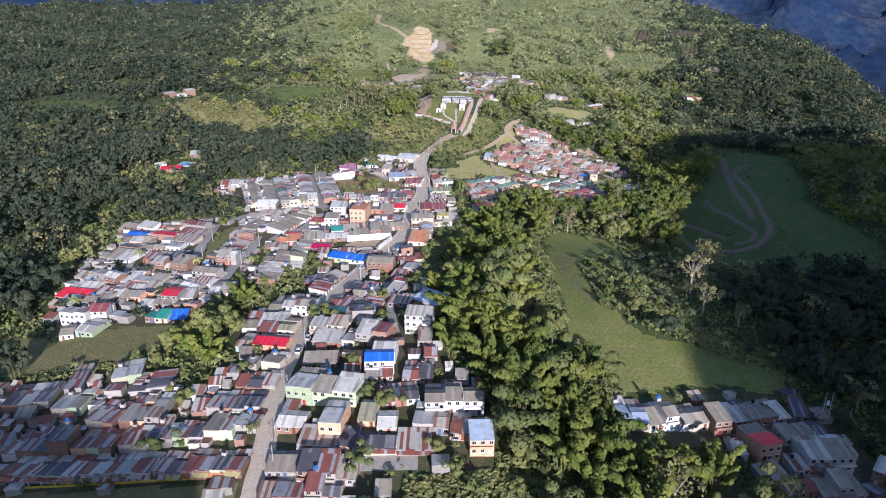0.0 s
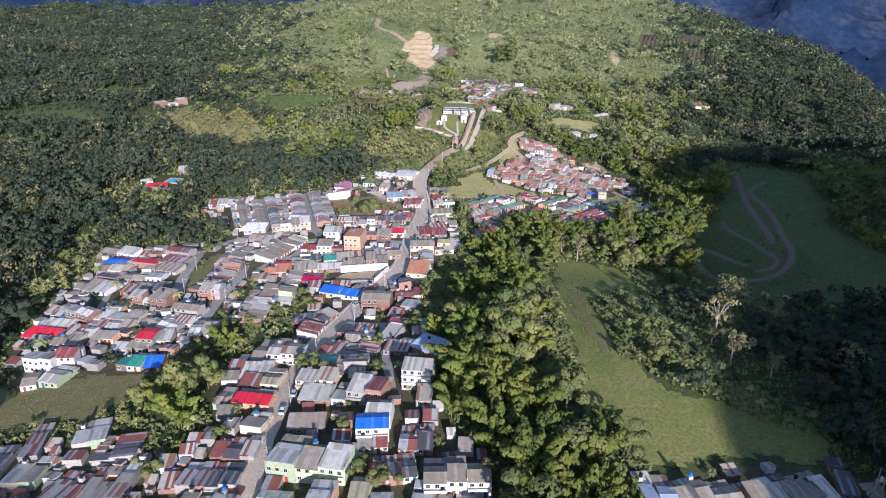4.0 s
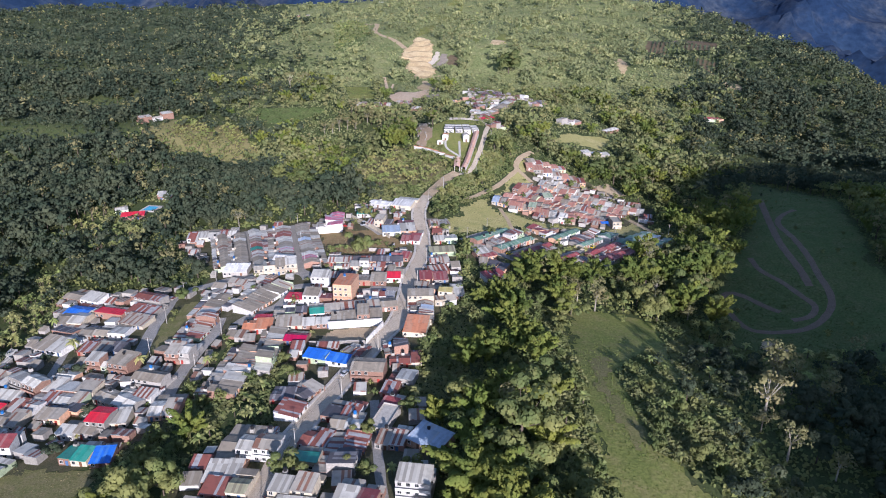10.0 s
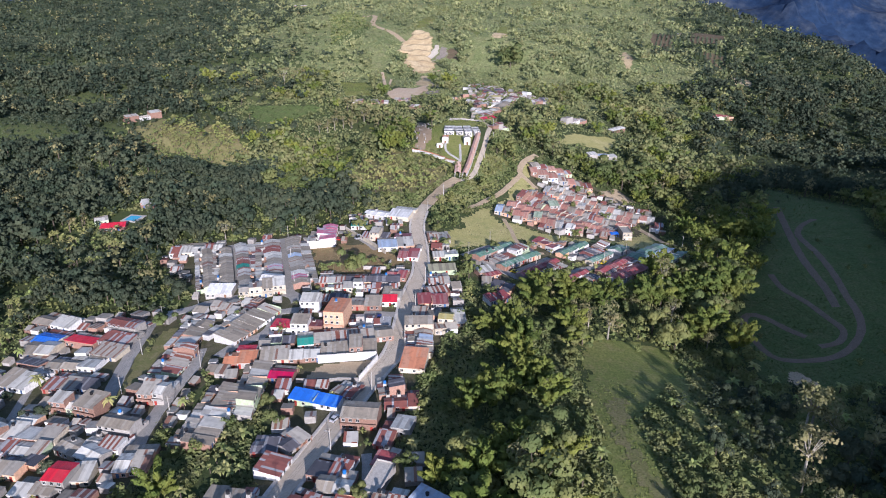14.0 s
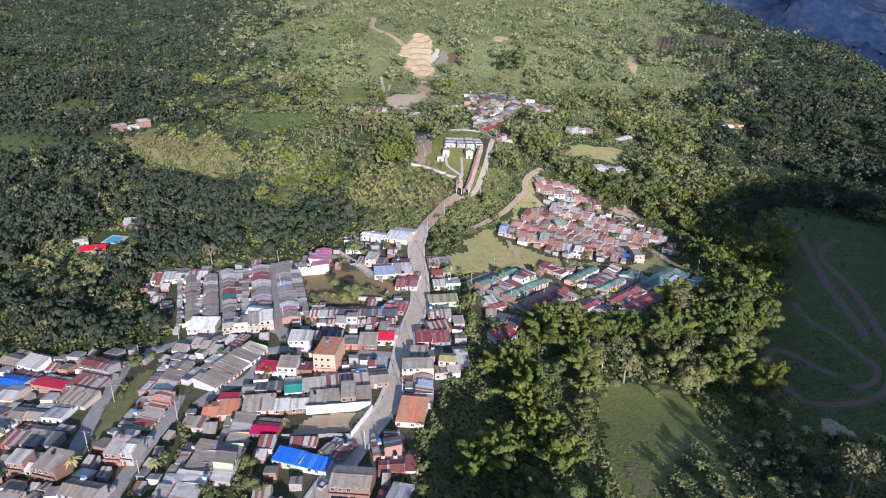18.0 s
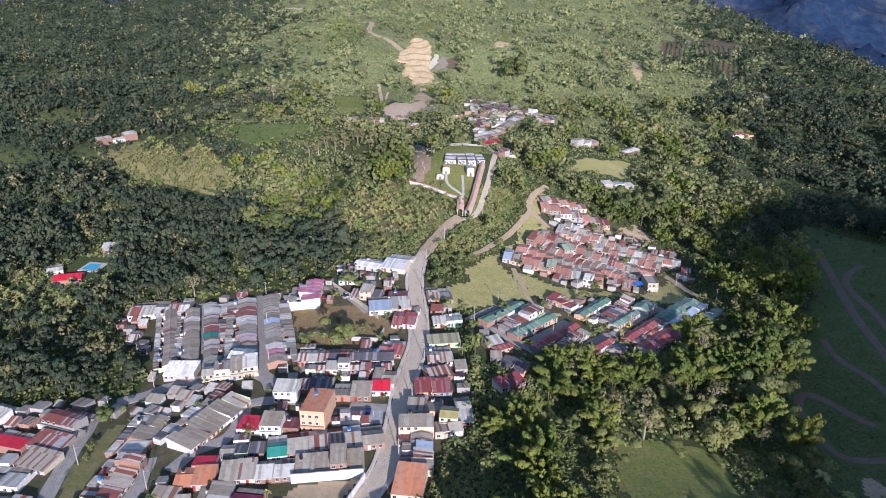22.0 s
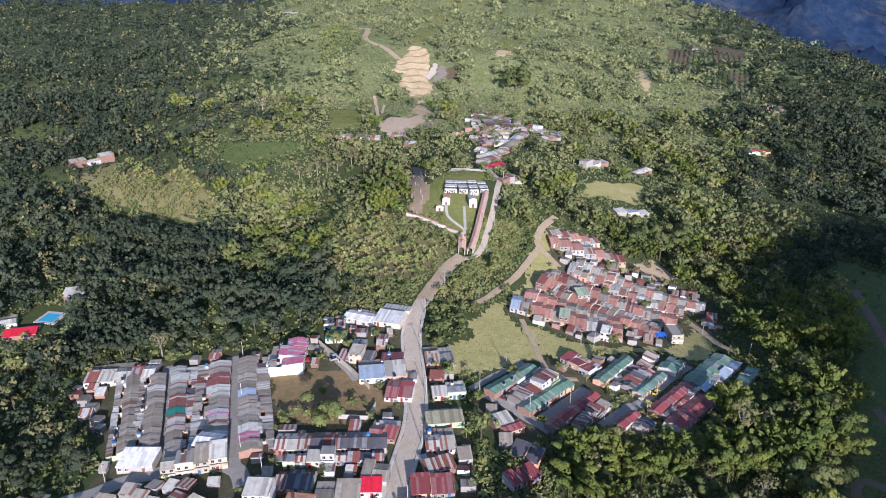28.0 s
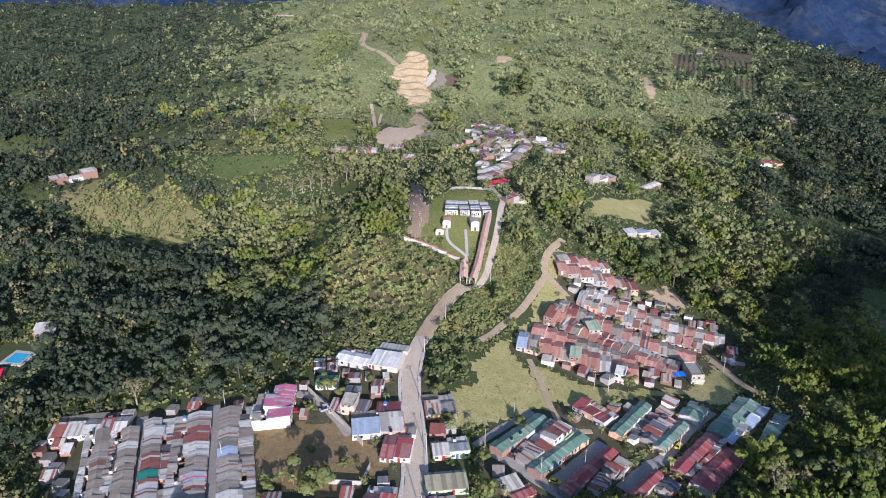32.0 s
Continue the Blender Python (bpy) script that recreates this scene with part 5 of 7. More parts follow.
terrace(-97.2, 151.4, -5, 19.8, 9.7, 1, 4, "mix")
terrace(-76.8, 150.0, -4, 24.2, 9.4, 1, 6, "rust")
terrace(-125.8, 163.7, 0, 19.5, 12.0, 1, 4, "dark")
terrace(-105.4, 163.0, -2, 12.2, 10.2, 1, 3, "rust")
terrace(-91.1, 162.4, 2, 11.8, 13.4, 1, 3, "mix")
terrace(-79.1, 163.5, -1, 11.6, 9.0, 1, 3, "mix")
terrace(-67.5, 164.7, -3, 8.3, 13.0, 1, 2, "m")
terrace(-59.5, 167.3, -8, 6.6, 9.3, 1, 1, "mix")
terrace(-70.5, 175.9, -3, 16.3, 10.2, 1, 4, "dark")
terrace(-140.1, 188.0, 5, 14.7, 13.6, 1, 3, "dark")
terrace(-121.2, 183.2, 1, 9.5, 12.2, 1, 2, "w")
terrace(-122.6, 194.3, 12, 5.2, 18.1, 1, 1, "rust")
terrace(-108.6, 197.8, 15, 9.4, 12.2, 1, 2, "w")
terrace(-106.8, 175.2, -9, 8.9, 12.3, 1, 2, "dark")
terrace(-87.5, 192.1, 93, 11.1, 12.0, 1, 3, "dark")
terrace(-95.5, 172.6, -1, 12.2, 14.7, 1, 3, "m")
terrace(49.3, 167.3, 0, 9.5, 13.7, 1, 2, "lb")
terrace(58.8, 166.6, 12, 18.5, 10.7, 1, 4, "c")
terrace(77.7, 167.9, 9, 5.1, 11.6, 2, 1, "c")
terrace(85.0, 171.8, 13, 19.7, 11.4, 1, 4, "c")
terrace(106.2, 179.2, -11, 4.3, 16.1, 1, 1, "dark")
terrace(86.8, 158.0, 13, 6.9, 10.8, 2, 1, "R", wall=4)
terrace(80.1, 157.9, -1, 3.7, 9.2, 1, 1, "w")
terrace(97.9, 165.9, 15, 9.9, 10.2, 1, 2, "c")
terrace(99.7, 156.2, 2, 13.6, 11.3, 2, 2, "w", wall=0)
terrace(85.1, 147.9, 19, 7.6, 6.5, 1, 1, "c")
terrace(94.9, 153.5, 7, 7.5, 6.4, 1, 2, "mix")
terrace(87.8, 144.1, 12, 10.8, 4.8, 1, 2, "mix")
terrace(98.1, 144.2, 6, 12.6, 12.2, 1, 3, "c")
terrace(116.0, 154.0, -42, 3.1, 12.9, 2, 1, "w")
terrace(33.0, 456.1, -133, 28.7, 5.4, 1, 6, "g")
terrace(29.5, 421.5, 47, 30.1, 5.6, 1, 7, "g")
terrace(26.0, 426.3, 47, 30.1, 9.0, 1, 6, "mix")
terrace(55.9, 439.8, -132, 32.6, 4.5, 1, 6, "r")
terrace(48.3, 415.4, 50, 22.2, 4.9, 1, 5, "mix")
terrace(69.4, 429.6, -133, 21.6, 4.2, 1, 4, "r")
terrace(71.9, 417.2, 51, 8.5, 5.2, 1, 2, "mix")
terrace(76.9, 473.1, -128, 29.2, 4.9, 1, 5, "g")
terrace(77.1, 441.0, 50, 23.8, 4.5, 1, 5, "g")
terrace(74.6, 445.5, 51, 21.0, 9.9, 1, 5, "mix")
terrace(47.8, 465.1, -47, 15.0, 9.3, 1, 3, "r")
terrace(97.3, 462.9, 53, 11.1, 8.3, 1, 2, "g")
terrace(122.6, 485.4, -131, 36.2, 8.7, 1, 4, "g")
terrace(105.6, 449.5, 46, 37.0, 3.5, 1, 4, "lb")
terrace(119.9, 448.8, 52, 27.1, 5.1, 1, 3, "g")
terrace(97.7, 455.5, -132, 31.6, 5.0, 1, 4, "r")
terrace(82.9, 429.3, 45, 29.8, 2.5, 1, 4, "mix")
terrace(86.5, 420.6, 46, 29.5, 7.5, 1, 4, "r")
terrace(16.5, 411.1, 25, 7.8, 6.0, 1, 1, "w")
terrace(19.8, 408.3, 28, 8.1, 4.4, 1, 1, "r")
terrace(19.6, 397.8, -25, 10.8, 7.8, 1, 2, "mix")
terrace(19.5, 380.9, 32, 11.6, 6.1, 1, 3, "r")
terrace(62.5, 591.3, 13, 31.0, 11.3, 1, 5, "tiler")
terrace(60.2, 580.9, 3, 45.2, 13.5, 1, 7, "tiler")
terrace(142.1, 550.6, 159, 71.1, 10.0, 1, 16, "tile")
terrace(66.0, 556.9, -21, 62.9, 14.5, 1, 15, "tile")
terrace(120.2, 529.5, 159, 67.5, 11.4, 1, 15, "tiler")
terrace(45.6, 531.6, -28, 62.6, 15.6, 1, 15, "tiler")
terrace(85.4, 513.3, 163, 46.7, 11.7, 1, 9, "tile")
terrace(29.7, 504.4, -13, 53.4, 13.1, 1, 10, "tile")
terrace(66.7, 526.8, 8, 6.4, 11.0, 2, 1, "lg")
terrace(52.6, 500.3, -14, 5.1, 11.0, 2, 1, "lg")
terrace(70.7, 491.8, -21, 4.4, 11.0, 2, 1, "w")
terrace(107.8, 500.4, 2, 5.8, 11.0, 2, 1, "f")
terrace(51.5, 846.4, 102, 30.4, 9.5, 1, 5, "mix", 0)
terrace(65.4, 840.5, 97, 32.3, 9.5, 1, 4, "rust", 0)
terrace(48.3, 818.3, 25, 12.3, 9.5, 1, 2, "y", 0)
terrace(21.4, 808.5, -11, 9.5, 9.5, 1, 2, "w", 0)
terrace(19.2, 839.0, 13, 6.8, 9.5, 1, 1, "w", 0)
terrace(7.1, 831.3, -18, 7.9, 9.5, 1, 2, "mix", 0)
terrace(40.9, 788.2, 106, 20.3, 9.5, 1, 3, "m", 0)
terrace(41.6, 782.9, 12, 14.7, 9.5, 1, 4, "w", 0)
terrace(53.3, 767.2, 68, 58.6, 9.5, 1, 6, "m", 0)
terrace(32.0, 739.4, 49, 32.0, 9.5, 1, 6, "w", 0)
terrace(31.6, 718.4, 60, 25.2, 9.5, 1, 4, "rust", 0)
terrace(95.3, 840.4, 128, 22.3, 9.5, 1, 3, "m", 0)
terrace(86.9, 803.5, 45, 23.3, 9.5, 1, 4, "rust", 0)
terrace(101.7, 838.1, 53, 17.8, 9.5, 1, 3, "mix", 0)
terrace(-94.4, 826.0, -6, 11.0, 9.5, 1, 2, "w", 0)
terrace(-74.9, 825.7, -3, 17.4, 9.5, 1, 4, "mix", 0)
terrace(-52.0, 838.5, -10, 15.8, 9.5, 1, 4, "m", 0)
terrace(-35.1, 805.4, -22, 9.1, 9.5, 1, 2, "m", 0)
terrace(30.7, 693.4, 35, 16.9, 9.5, 1, 1, "R", 0)
terrace(37.6, 649.6, 34, 16.9, 9.5, 1, 3, "rust", 0)
terrace(22.7, 806.0, -10, 8.5, 9.5, 1, 1, "w", 0)
terrace(-198.2, 480.6, 14, 13.8, 9.5, 1, 1, "R")
terrace(-204.8, 489.1, 26, 7.6, 9.5, 1, 1, "w")
terrace(-189.6, 518.7, -6, 9.0, 8.6, 1, 1, "w")
terrace(-278.2, 717.4, 44, 31.6, 9.5, 1, 3, "w", 0)
terrace(160.8, 769.4, 42, 20.5, 9.5, 1, 1, "w", 0)
terrace(293.5, 866.6, 14, 18.2, 9.5, 1, 2, "r", 0)
terrace(116.2, 655.3, 17, 25.7, 9.5, 1, 3, "w", 0)
terrace(160.5, 769.0, 40, 19.9, 9.4, 1, 1, "w", 0)
terrace(292.4, 865.2, 15, 24.5, 7.7, 1, 3, "r", 0)
terrace(394.5, 1343.4, 67, 88.5, 9.5, 1, 3, "r", 0)
terrace(-213.0, 2340.0, 1, 36.5, 9.5, 1, 1, "w", 0)
terrace(-391.0, 2014.1, 0, 40.4, 9.5, 1, 1, "w", 0)
terrace(112.2, 745.3, 45, 32.2, 7.4, 1, 3, "m", 0)
terrace(-191.3, 522.5, 10, 8.2, 5.1, 1, 1, "w")
infill([-182, -128, -92, -84, -92, -105, -150, -172, -178], [380, 384, 352, 300, 262, 242, 235, 268, 330], -12, 0.85, ("c", "w", "m", "mix", "m"), 3)
infill([-55, -12, -10, 14, 18, 0, -2, -12, -8, 12, 10, 4, 2, -20, -55, -62, -120, -152, -150, -118, -122, -96, -76, -60, -56, -75, -78, -70, -80, -74], [120, 128, 146, 148, 175, 205, 250, 290, 320, 350, 380, 440, 460, 500, 492, 470, 466, 456, 440, 398, 376, 345, 300, 300, 262, 248, 225, 205, 190, 180], 2, 0.80, ("c", "m", "mix", "rust", "w"), 4)
infill([-150, -95, -78, -56, -54, -130, -150], [203, 206, 188, 190, 158, 160, 180], -3, 0.95, ("rust", "dark", "mix", "rust", "m"), 5)
infill([46, 52, 110, 125, 122, 84], [160, 182, 196, 185, 138, 140], 10, 0.35, ("c", "m", "dark"), 6)
infill([25, 45, 58, 112, 150, 142, 110, 70], [500, 540, 602, 598, 558, 520, 492, 484], -21, 0.8, ("rust", "c", "m"), 7)
infill([8, 32, 80, 125, 145, 98, 35, 12, 22], [428, 466, 480, 490, 470, 408, 402, 374, 368], 48, 0.55, ("mix", "m", "w"), 8)
infill([20, 40, 57, 77, 78, 59, 51, 33, 24, 29], [887, 974, 953, 891, 830, 786, 756, 733, 771, 804], -25, 0.5, ("w", "m", "rust", "mix", "c", "k"), 40, 1.35)

# ---- things in the streets and yards ----


def car(x, y, deg, paint, label, tall=0.0, long=4.0):
    """A parked car: shaped body, glass house, wheels with rims, lamps."""
    root = new("car" if tall < 0.5 else "truck")
    root.matrix_world = pose(x, y, h(x, y) + 0.26, 0, 0, deg)
    tagged(root, label, "car" if tall < 0.5 else "truck", "parked vehicles")
    L, W = long, 1.68
    body = Solid()
    lower = [(0, 0.3), (0.06 * L, 0.24), (0.94 * L, 0.24), (L, 0.34), (L, 0.78), (0.96 * L, 0.88), (0.74 * L, 0.94), (0.28 * L, 0.97), (0.03 * L, 0.9), (0, 0.75)]
    n = len(lower)
    for inset, w0, w1 in ((0, -W / 2, W / 2),):
        vs = [(px, w0, pz) for px, pz in lower] + [(px, w1, pz) for px, pz in lower]
        body.add(vs, [tuple(range(n)), tuple(reversed(range(n, 2 * n)))] + [(i, i + n, (i + 1) % n + n, (i + 1) % n) for i in range(n)])
    part("body", body.mesh("body", [paint]), root)
    cab = [(0.10 * L, 0.93), (0.72 * L, 0.93), (0.58 * L, 1.42 + tall), (0.20 * L, 1.45 + tall)]
    glass = Solid().add([(px, s * (W / 2 - (0.06 if pz < 1 else 0.2)), pz) for s in (-1, 1) for px, pz in cab],
                        [(0, 1, 2, 3), (7, 6, 5, 4), (0, 4, 5, 1), (1, 5, 6, 2), (2, 6, 7, 3), (3, 7, 4, 0)])
    part("glasshouse", glass.mesh("glasshouse", [GLASS]), root, "dark tinted glass")
    part("top", Solid().box(0.21 * L, -W / 2 + 0.19, 1.42 + tall, 0.575 * L, W / 2 - 0.19, 1.49 + tall).mesh("top", [paint]), root)
    for wx in (0.19 * L, 0.80 * L):
        for s in (-1, 1):
            tyre = part("wheel", Solid().tube((wx, s * (W / 2 - 0.18), 0.30), (wx, s * (W / 2 + 0.02), 0.30), 0.31, 0.31, 12).mesh("wheel", [RUBBER]), root)
            part("rim", Solid().tube((wx, s * (W / 2 + 0.021), 0.30), (wx, s * (W / 2 + 0.035), 0.30), 0.18, 0.17, 10).mesh("rim", [STEEL]), tyre)
    for s in (-1, 1):
        part("headlight", Solid().box(L - 0.03, s * 0.6 - 0.16, 0.62, L + 0.015, s * 0.6 + 0.16, 0.76).mesh("headlight", [WHITEPAINT]), root)
        part("tail_light", Solid().box(-0.015, s * 0.62 - 0.1, 0.62, 0.03, s * 0.62 + 0.1, 0.82).mesh("tail_light", [DOORS[3]]), root)
    return root


def paint(name, col):
    return plain(name, col, 0.3, 0.0, 0.08)


WHITE_CAR, SILVER, BLACKCAR, BLUECAR, REDCAR, TAXI = (paint("car_white", (0.72, 0.72, 0.72)), paint("car_silver", (0.42, 0.44, 0.47)), paint("car_black", (0.025, 0.025, 0.03)),
                                                      paint("car_blue", (0.03, 0.05, 0.22)), paint("car_red", (0.38, 0.03, 0.03)), paint("car_yellow", (0.75, 0.58, 0.03)))
car(-48.3, 224.2, 84, BLACKCAR, "dark car parked at the roadside")
car(-48.0, 218.6, 84, SILVER, "silver car parked at the roadside")
car(-49.4, 208.5, 88, WHITE_CAR, "white van parked at the roadside")
car(-47.1, 166.7, 86, WHITE_CAR, "white car parked at the roadside")
car(3.4, 158.0, 85, WHITE_CAR, "white car parked at the roadside")
car(-17.0, 156.4, -5, WHITE_CAR, "white car parked at the roadside")
car(-37.3, 291.0, 60, SILVER, "silver car parked at the roadside")
car(-39.2, 362.4, 88, BLACKCAR, "black car parked at the roadside")
car(-28.0, 362.6, 88, BLUECAR, "dark blue car parked at the roadside")
car(32.6, 421.6, -30, TAXI, "yellow taxi parked at the roadside")
car(83.1, 445.6, 50, TAXI, "yellow taxi parked at the roadside")
car(-59.3, 455.9, -5, REDCAR, "red car parked at the roadside")
car(-56.1, 461.0, 5, BLACKCAR, "dark car parked at the roadside")
car(-15.6, 427.1, 75, WHITE_CAR, "white car parked at the roadside")
car(-48.5, 455, 35, SILVER, "grey delivery truck standing by the lot wall", 0.9, 5.6)


def pole(x, y, tall=8.5, arms=True, lamp=None):
    """A concrete utility pole with crossarm and insulators, here and there a street lamp."""
    root = new("utility_pole")
    root.matrix_world = pose(x, y, h(x, y))
    tagged(root, "grey concrete utility pole with a crossarm" if arms else "slim grey concrete post beside the lane", "utility pole", "poles along the streets")
    part("shaft", Solid().tube((0, 0, -0.5), (0, 0, tall), 0.16, 0.09, 8).mesh("shaft", [CONCRETE]), root)
    if arms:
        arm = part("crossarm", Solid().box(-0.9, -0.06, tall - 0.55, 0.9, 0.06, tall - 0.43).mesh("crossarm", [BARK]), root)
        for q in (-0.8, 0, 0.8):
            part("insulator", Solid().tube((q, 0, tall - 0.43), (q, 0, tall - 0.22), 0.05, 0.03, 6).mesh("insulator", [CONCRETE]), arm)
    if lamp:
        part("lamp_arm", Solid().tube((0, 0, tall - 1.2), (lamp * 1.5, 0, tall - 0.8), 0.04, 0.03, 5).mesh("lamp_arm", [STEEL]), root)
        part("lamp_head", Solid().box(lamp * 1.4 - 0.25, -0.13, tall - 0.85, lamp * 1.4 + 0.3, 0.13, tall - 0.72).mesh("lamp_head", [STEEL]), root)
    return root


def wires(name, spots, tall=8.2):
    s = Solid()
    for (ax, ay), (bx, by) in zip(spots[:-1], spots[1:]):
        for off in (-0.7, 0.0, 0.7):
            pts = []
            for k in range(7):
                t = k / 6
                px, py = ax + (bx - ax) * t, ay + (by - ay) * t
                pts.append((px + off, py, h(ax, ay) * (1 - t) + h(bx, by) * t + tall - 1.0 * 4 * t * (1 - t) * 0.6))
            for p, q in zip(pts[:-1], pts[1:]):
                s.tube(p, q, 0.018, 0.018, 3)
    tagged(new(name, s.mesh(name, [BLACK])), "black overhead wires strung from pole to pole", "wires", kind="stuff")


MAIN_POLES = [(-44.6, 118), (-44.4, 150), (-46.9, 182), (-47.6, 214), (-44.9, 246), (-35.2, 276), (-25.8, 309), (-15.9, 340), (-13.0, 372), (-9.4, 402), (-8.4, 432), (-11.4, 464), (-10.2, 494), (-1.0, 524)]
for i, (px, py) in enumerate(MAIN_POLES):
    pole(px, py, 8.5, True, -1 if i % 2 else None)
wires("overhead_wires", MAIN_POLES)
WEST_POLES = [(-122.0, 372), (-120.2, 344), (-116.5, 316), (-93.0, 300), (-92.2, 330)]
for px, py in WEST_POLES:
    pole(px, py, 8.0, True, 1)
wires("overhead_wires", WEST_POLES[:3], 7.7)
EAST_POLES = [(12, 437), (30, 424), (46, 430), (58, 424), (84, 445), (100, 463), (66, 482), (60, 482), (128, 515), (140, 488), (24, 455)]
for px, py in EAST_POLES:
    pole(px, py, 8.0, True)
NORTH_POLES = [(-86, 462), (-78, 430), (-70, 398), (-112, 388), (-60, 386), (22, 560), (28, 590), (36, 620), (38, 652)]
for px, py in NORTH_POLES:
    pole(px, py, 8.0, True)


def transformer_frame(x, y):
    """Two poles with a platform and a transformer between them."""
    root = new("transformer_frame")
    root.matrix_world = pose(x, y, h(x, y))
    tagged(root, "two concrete poles carrying a transformer platform", "transformer")
    for q in (-1, 1):
        part("post", Solid().tube((q, 0, -0.5), (q, 0, 10), 0.17, 0.10, 8).mesh("post", [CONCRETE]), root)
    part("platform", Solid().box(-1.3, -0.5, 5.6, 1.3, 0.5, 5.75).mesh("platform", [STEEL]), root)
    part("transformer", Solid().tube((0, 0, 5.75), (0, 0, 6.9), 0.45, 0.42, 12).mesh("transformer", [WHITEPAINT]), root)
    part("crossarm", Solid().box(-1.6, -0.07, 9.5, 1.6, 0.07, 9.64).mesh("crossarm", [BARK]), root)


transformer_frame(117, 181)
pole(122.3, 177.4, 7.5, False)


def water_tank(x, y, z, deg, colour):
    root = new("water_tank")
    root.matrix_world = pose(x, y, z, 0, 0, deg)
    tagged(root, "black plastic water tank on a roof" if colour is BLACK else "blue plastic water tank on a roof", "water tank", "water tanks")
    s = Solid().tube((0, 0, 0), (0, 0, 0.95), 0.48, 0.56, 12)
    part("tank", s.mesh("tank", [colour]), root)
    part("lid", Solid().tube((0, 0, 0.95), (0, 0, 1.12), 0.5, 0.16, 12).mesh("lid", [colour]), root)
    part("stand", Solid().box(-0.6, -0.6, -1.1, 0.6, 0.6, 0.0).mesh("stand", [CONCRETE]), root)


BLUETANK = plain("blue_plastic", (0.03, 0.15, 0.42), 0.4)
for i, (px, py, dg, w, d, z) in enumerate(TANK_SPOTS[:110]):
    c, s_ = math.cos(radians(dg)), math.sin(radians(dg))
    a, b = w * 0.3 + 0.3, d * 0.72
    water_tank(px + c * a - s_ * b, py + s_ * a + c * b, z - 0.25, dg, BLACK if i % 5 else BLUETANK)


def wall_run(points, high, mat, label, cap=None):
    """A free-standing wall along a line, with a coping."""
    root = new("boundary_wall")
    x0, y0 = points[0]
    root.matrix_world = pose(x0, y0, h(x0, y0))
    tagged(root, label, "wall")
    for (ax, ay), (bx, by) in zip(points[:-1], points[1:]):
        n = max(1, int(math.hypot(bx - ax, by - ay) / 6))
        for k in range(n):
            p = [(ax + (bx - ax) * t, ay + (by - ay) * t) for t in (k / n, (k + 1) / n)]
            d = Vector((p[1][0] - p[0][0], p[1][1] - p[0][1]))
            ang = math.atan2(d.y, d.x)
            z = min(h(*p[0]), h(*p[1]))
            m = Matrix.LocRotScale((p[0][0] - x0, p[0][1] - y0, z - h(x0, y0)), Euler((0, 0, ang)), None)
            pn = part("panel", Solid().box(0, -0.1, -1.0, d.length, 0.1, high).mesh("panel", [mat]), root)
            pn.matrix_basis = m
            cp = part("coping", Solid().box(-0.01, -0.16 if not cap else -0.7, high, d.length + 0.01, 0.16 if not cap else 0.7, high + 0.12).mesh("coping", [cap or CONCRETE]), root)
            cp.matrix_basis = m


wall_run([(-48, 329.6), (-26.2, 331.8)], 3.6, WALLS[0], "long white wall along the earth yard")
wall_run([(-31.1, 316.4), (-25.7, 331.2)], 2.6, WALLS[0], "white yard wall beside the street")
wall_run([(-53.7, 316.8), (-31.5, 316.4)], 1.8, WALLS[3], "low block wall of the yard")
wall_run([(-55, 468.5), (-38.4, 446.2), (-30.5, 435.0)], 2.4, WALLS[1], "pale wall along the lane by the vacant lot")
wall_run([(-40, 416.2), (-29.2, 415.3), (-27, 424)], 1.9, WALLS[3], "grey block wall around a small court")
wall_run([(-23.7, 604.4), (-9.6, 592.0), (-0.1, 583.8), (6.9, 578.2)], 2.6, WALLS[0], "white cemetery wall with a clay tile roof", ROOF["o"])
wall_run([(4, 669), (30, 672)], 1.6, WALLS[3], "grey wall at the back of the cemetery")


# football field and its fence
draped("sports_field", (-125, -52.5, -52.5, -125), (60, 60, 147.5, 151), FIELD, 0.14, "worn grass of a football field", "grass", 1.5, 0.0, 0.0)
claim((-130, -52, -52, -130), (60, 60, 150, 152), 5)


def fence(points, step=3.0):
    root = new("fence")
    x0, y0 = points[0]
    root.matrix_world = pose(x0, y0, h(x0, y0))
    tagged(root, "low yellow wall with white posts round the field", "fence")
    line = smooth_line(points, step)
    for p, q in zip(line[:-1], line[1:]):
        d = q - p
        m = Matrix.LocRotScale((p.x - x0, p.y - y0, h(p.x, p.y) - h(x0, y0)), Euler((0, math.atan2(h(p.x, p.y) - h(q.x, q.y), d.length), math.atan2(d.y, d.x))), None)
        a = part("kerb_wall", Solid().box(0, -0.12, -0.4, d.length + 0.02, 0.12, 0.65).mesh("kerb_wall", [YELLOWPAINT]), root)
        b = part("post", Solid().box(-0.07, -0.07, -0.3, 0.07, 0.07, 2.3).mesh("post", [WHITEPAINT]), root)
        c = part("rail", Solid().box(0, -0.03, 2.2, d.length, 0.03, 2.26).mesh("rail", [STEEL]), root)
        a.matrix_basis = b.matrix_basis = c.matrix_basis = m


fence([(-125, 152.6), (-86.2, 150.4), (-53.2, 149.0)])

# car park beside the main street
PARK = plain("car_park_concrete", (0.36, 0.36, 0.36), 0.9)
draped("car_park", (-42, -22.6, -22.2, -41), (369, 368.6, 358.5, 357.5), PARK, 0.16, "grey concrete car park", "pavement", 0.8, 0.0, 0.0)
for k in range(8):
    x = -40 + k * 2.3
    tagged(new("bay_line", Solid().box(0, 0, 0, 0.12, 4.0, 0.02).mesh("bay_line", [WHITEPAINT])), "white painted parking bay line", "line marking", kind="structure").matrix_world = pose(x, 362.6, h(x, 364) + 0.24, 0, 0, 2)


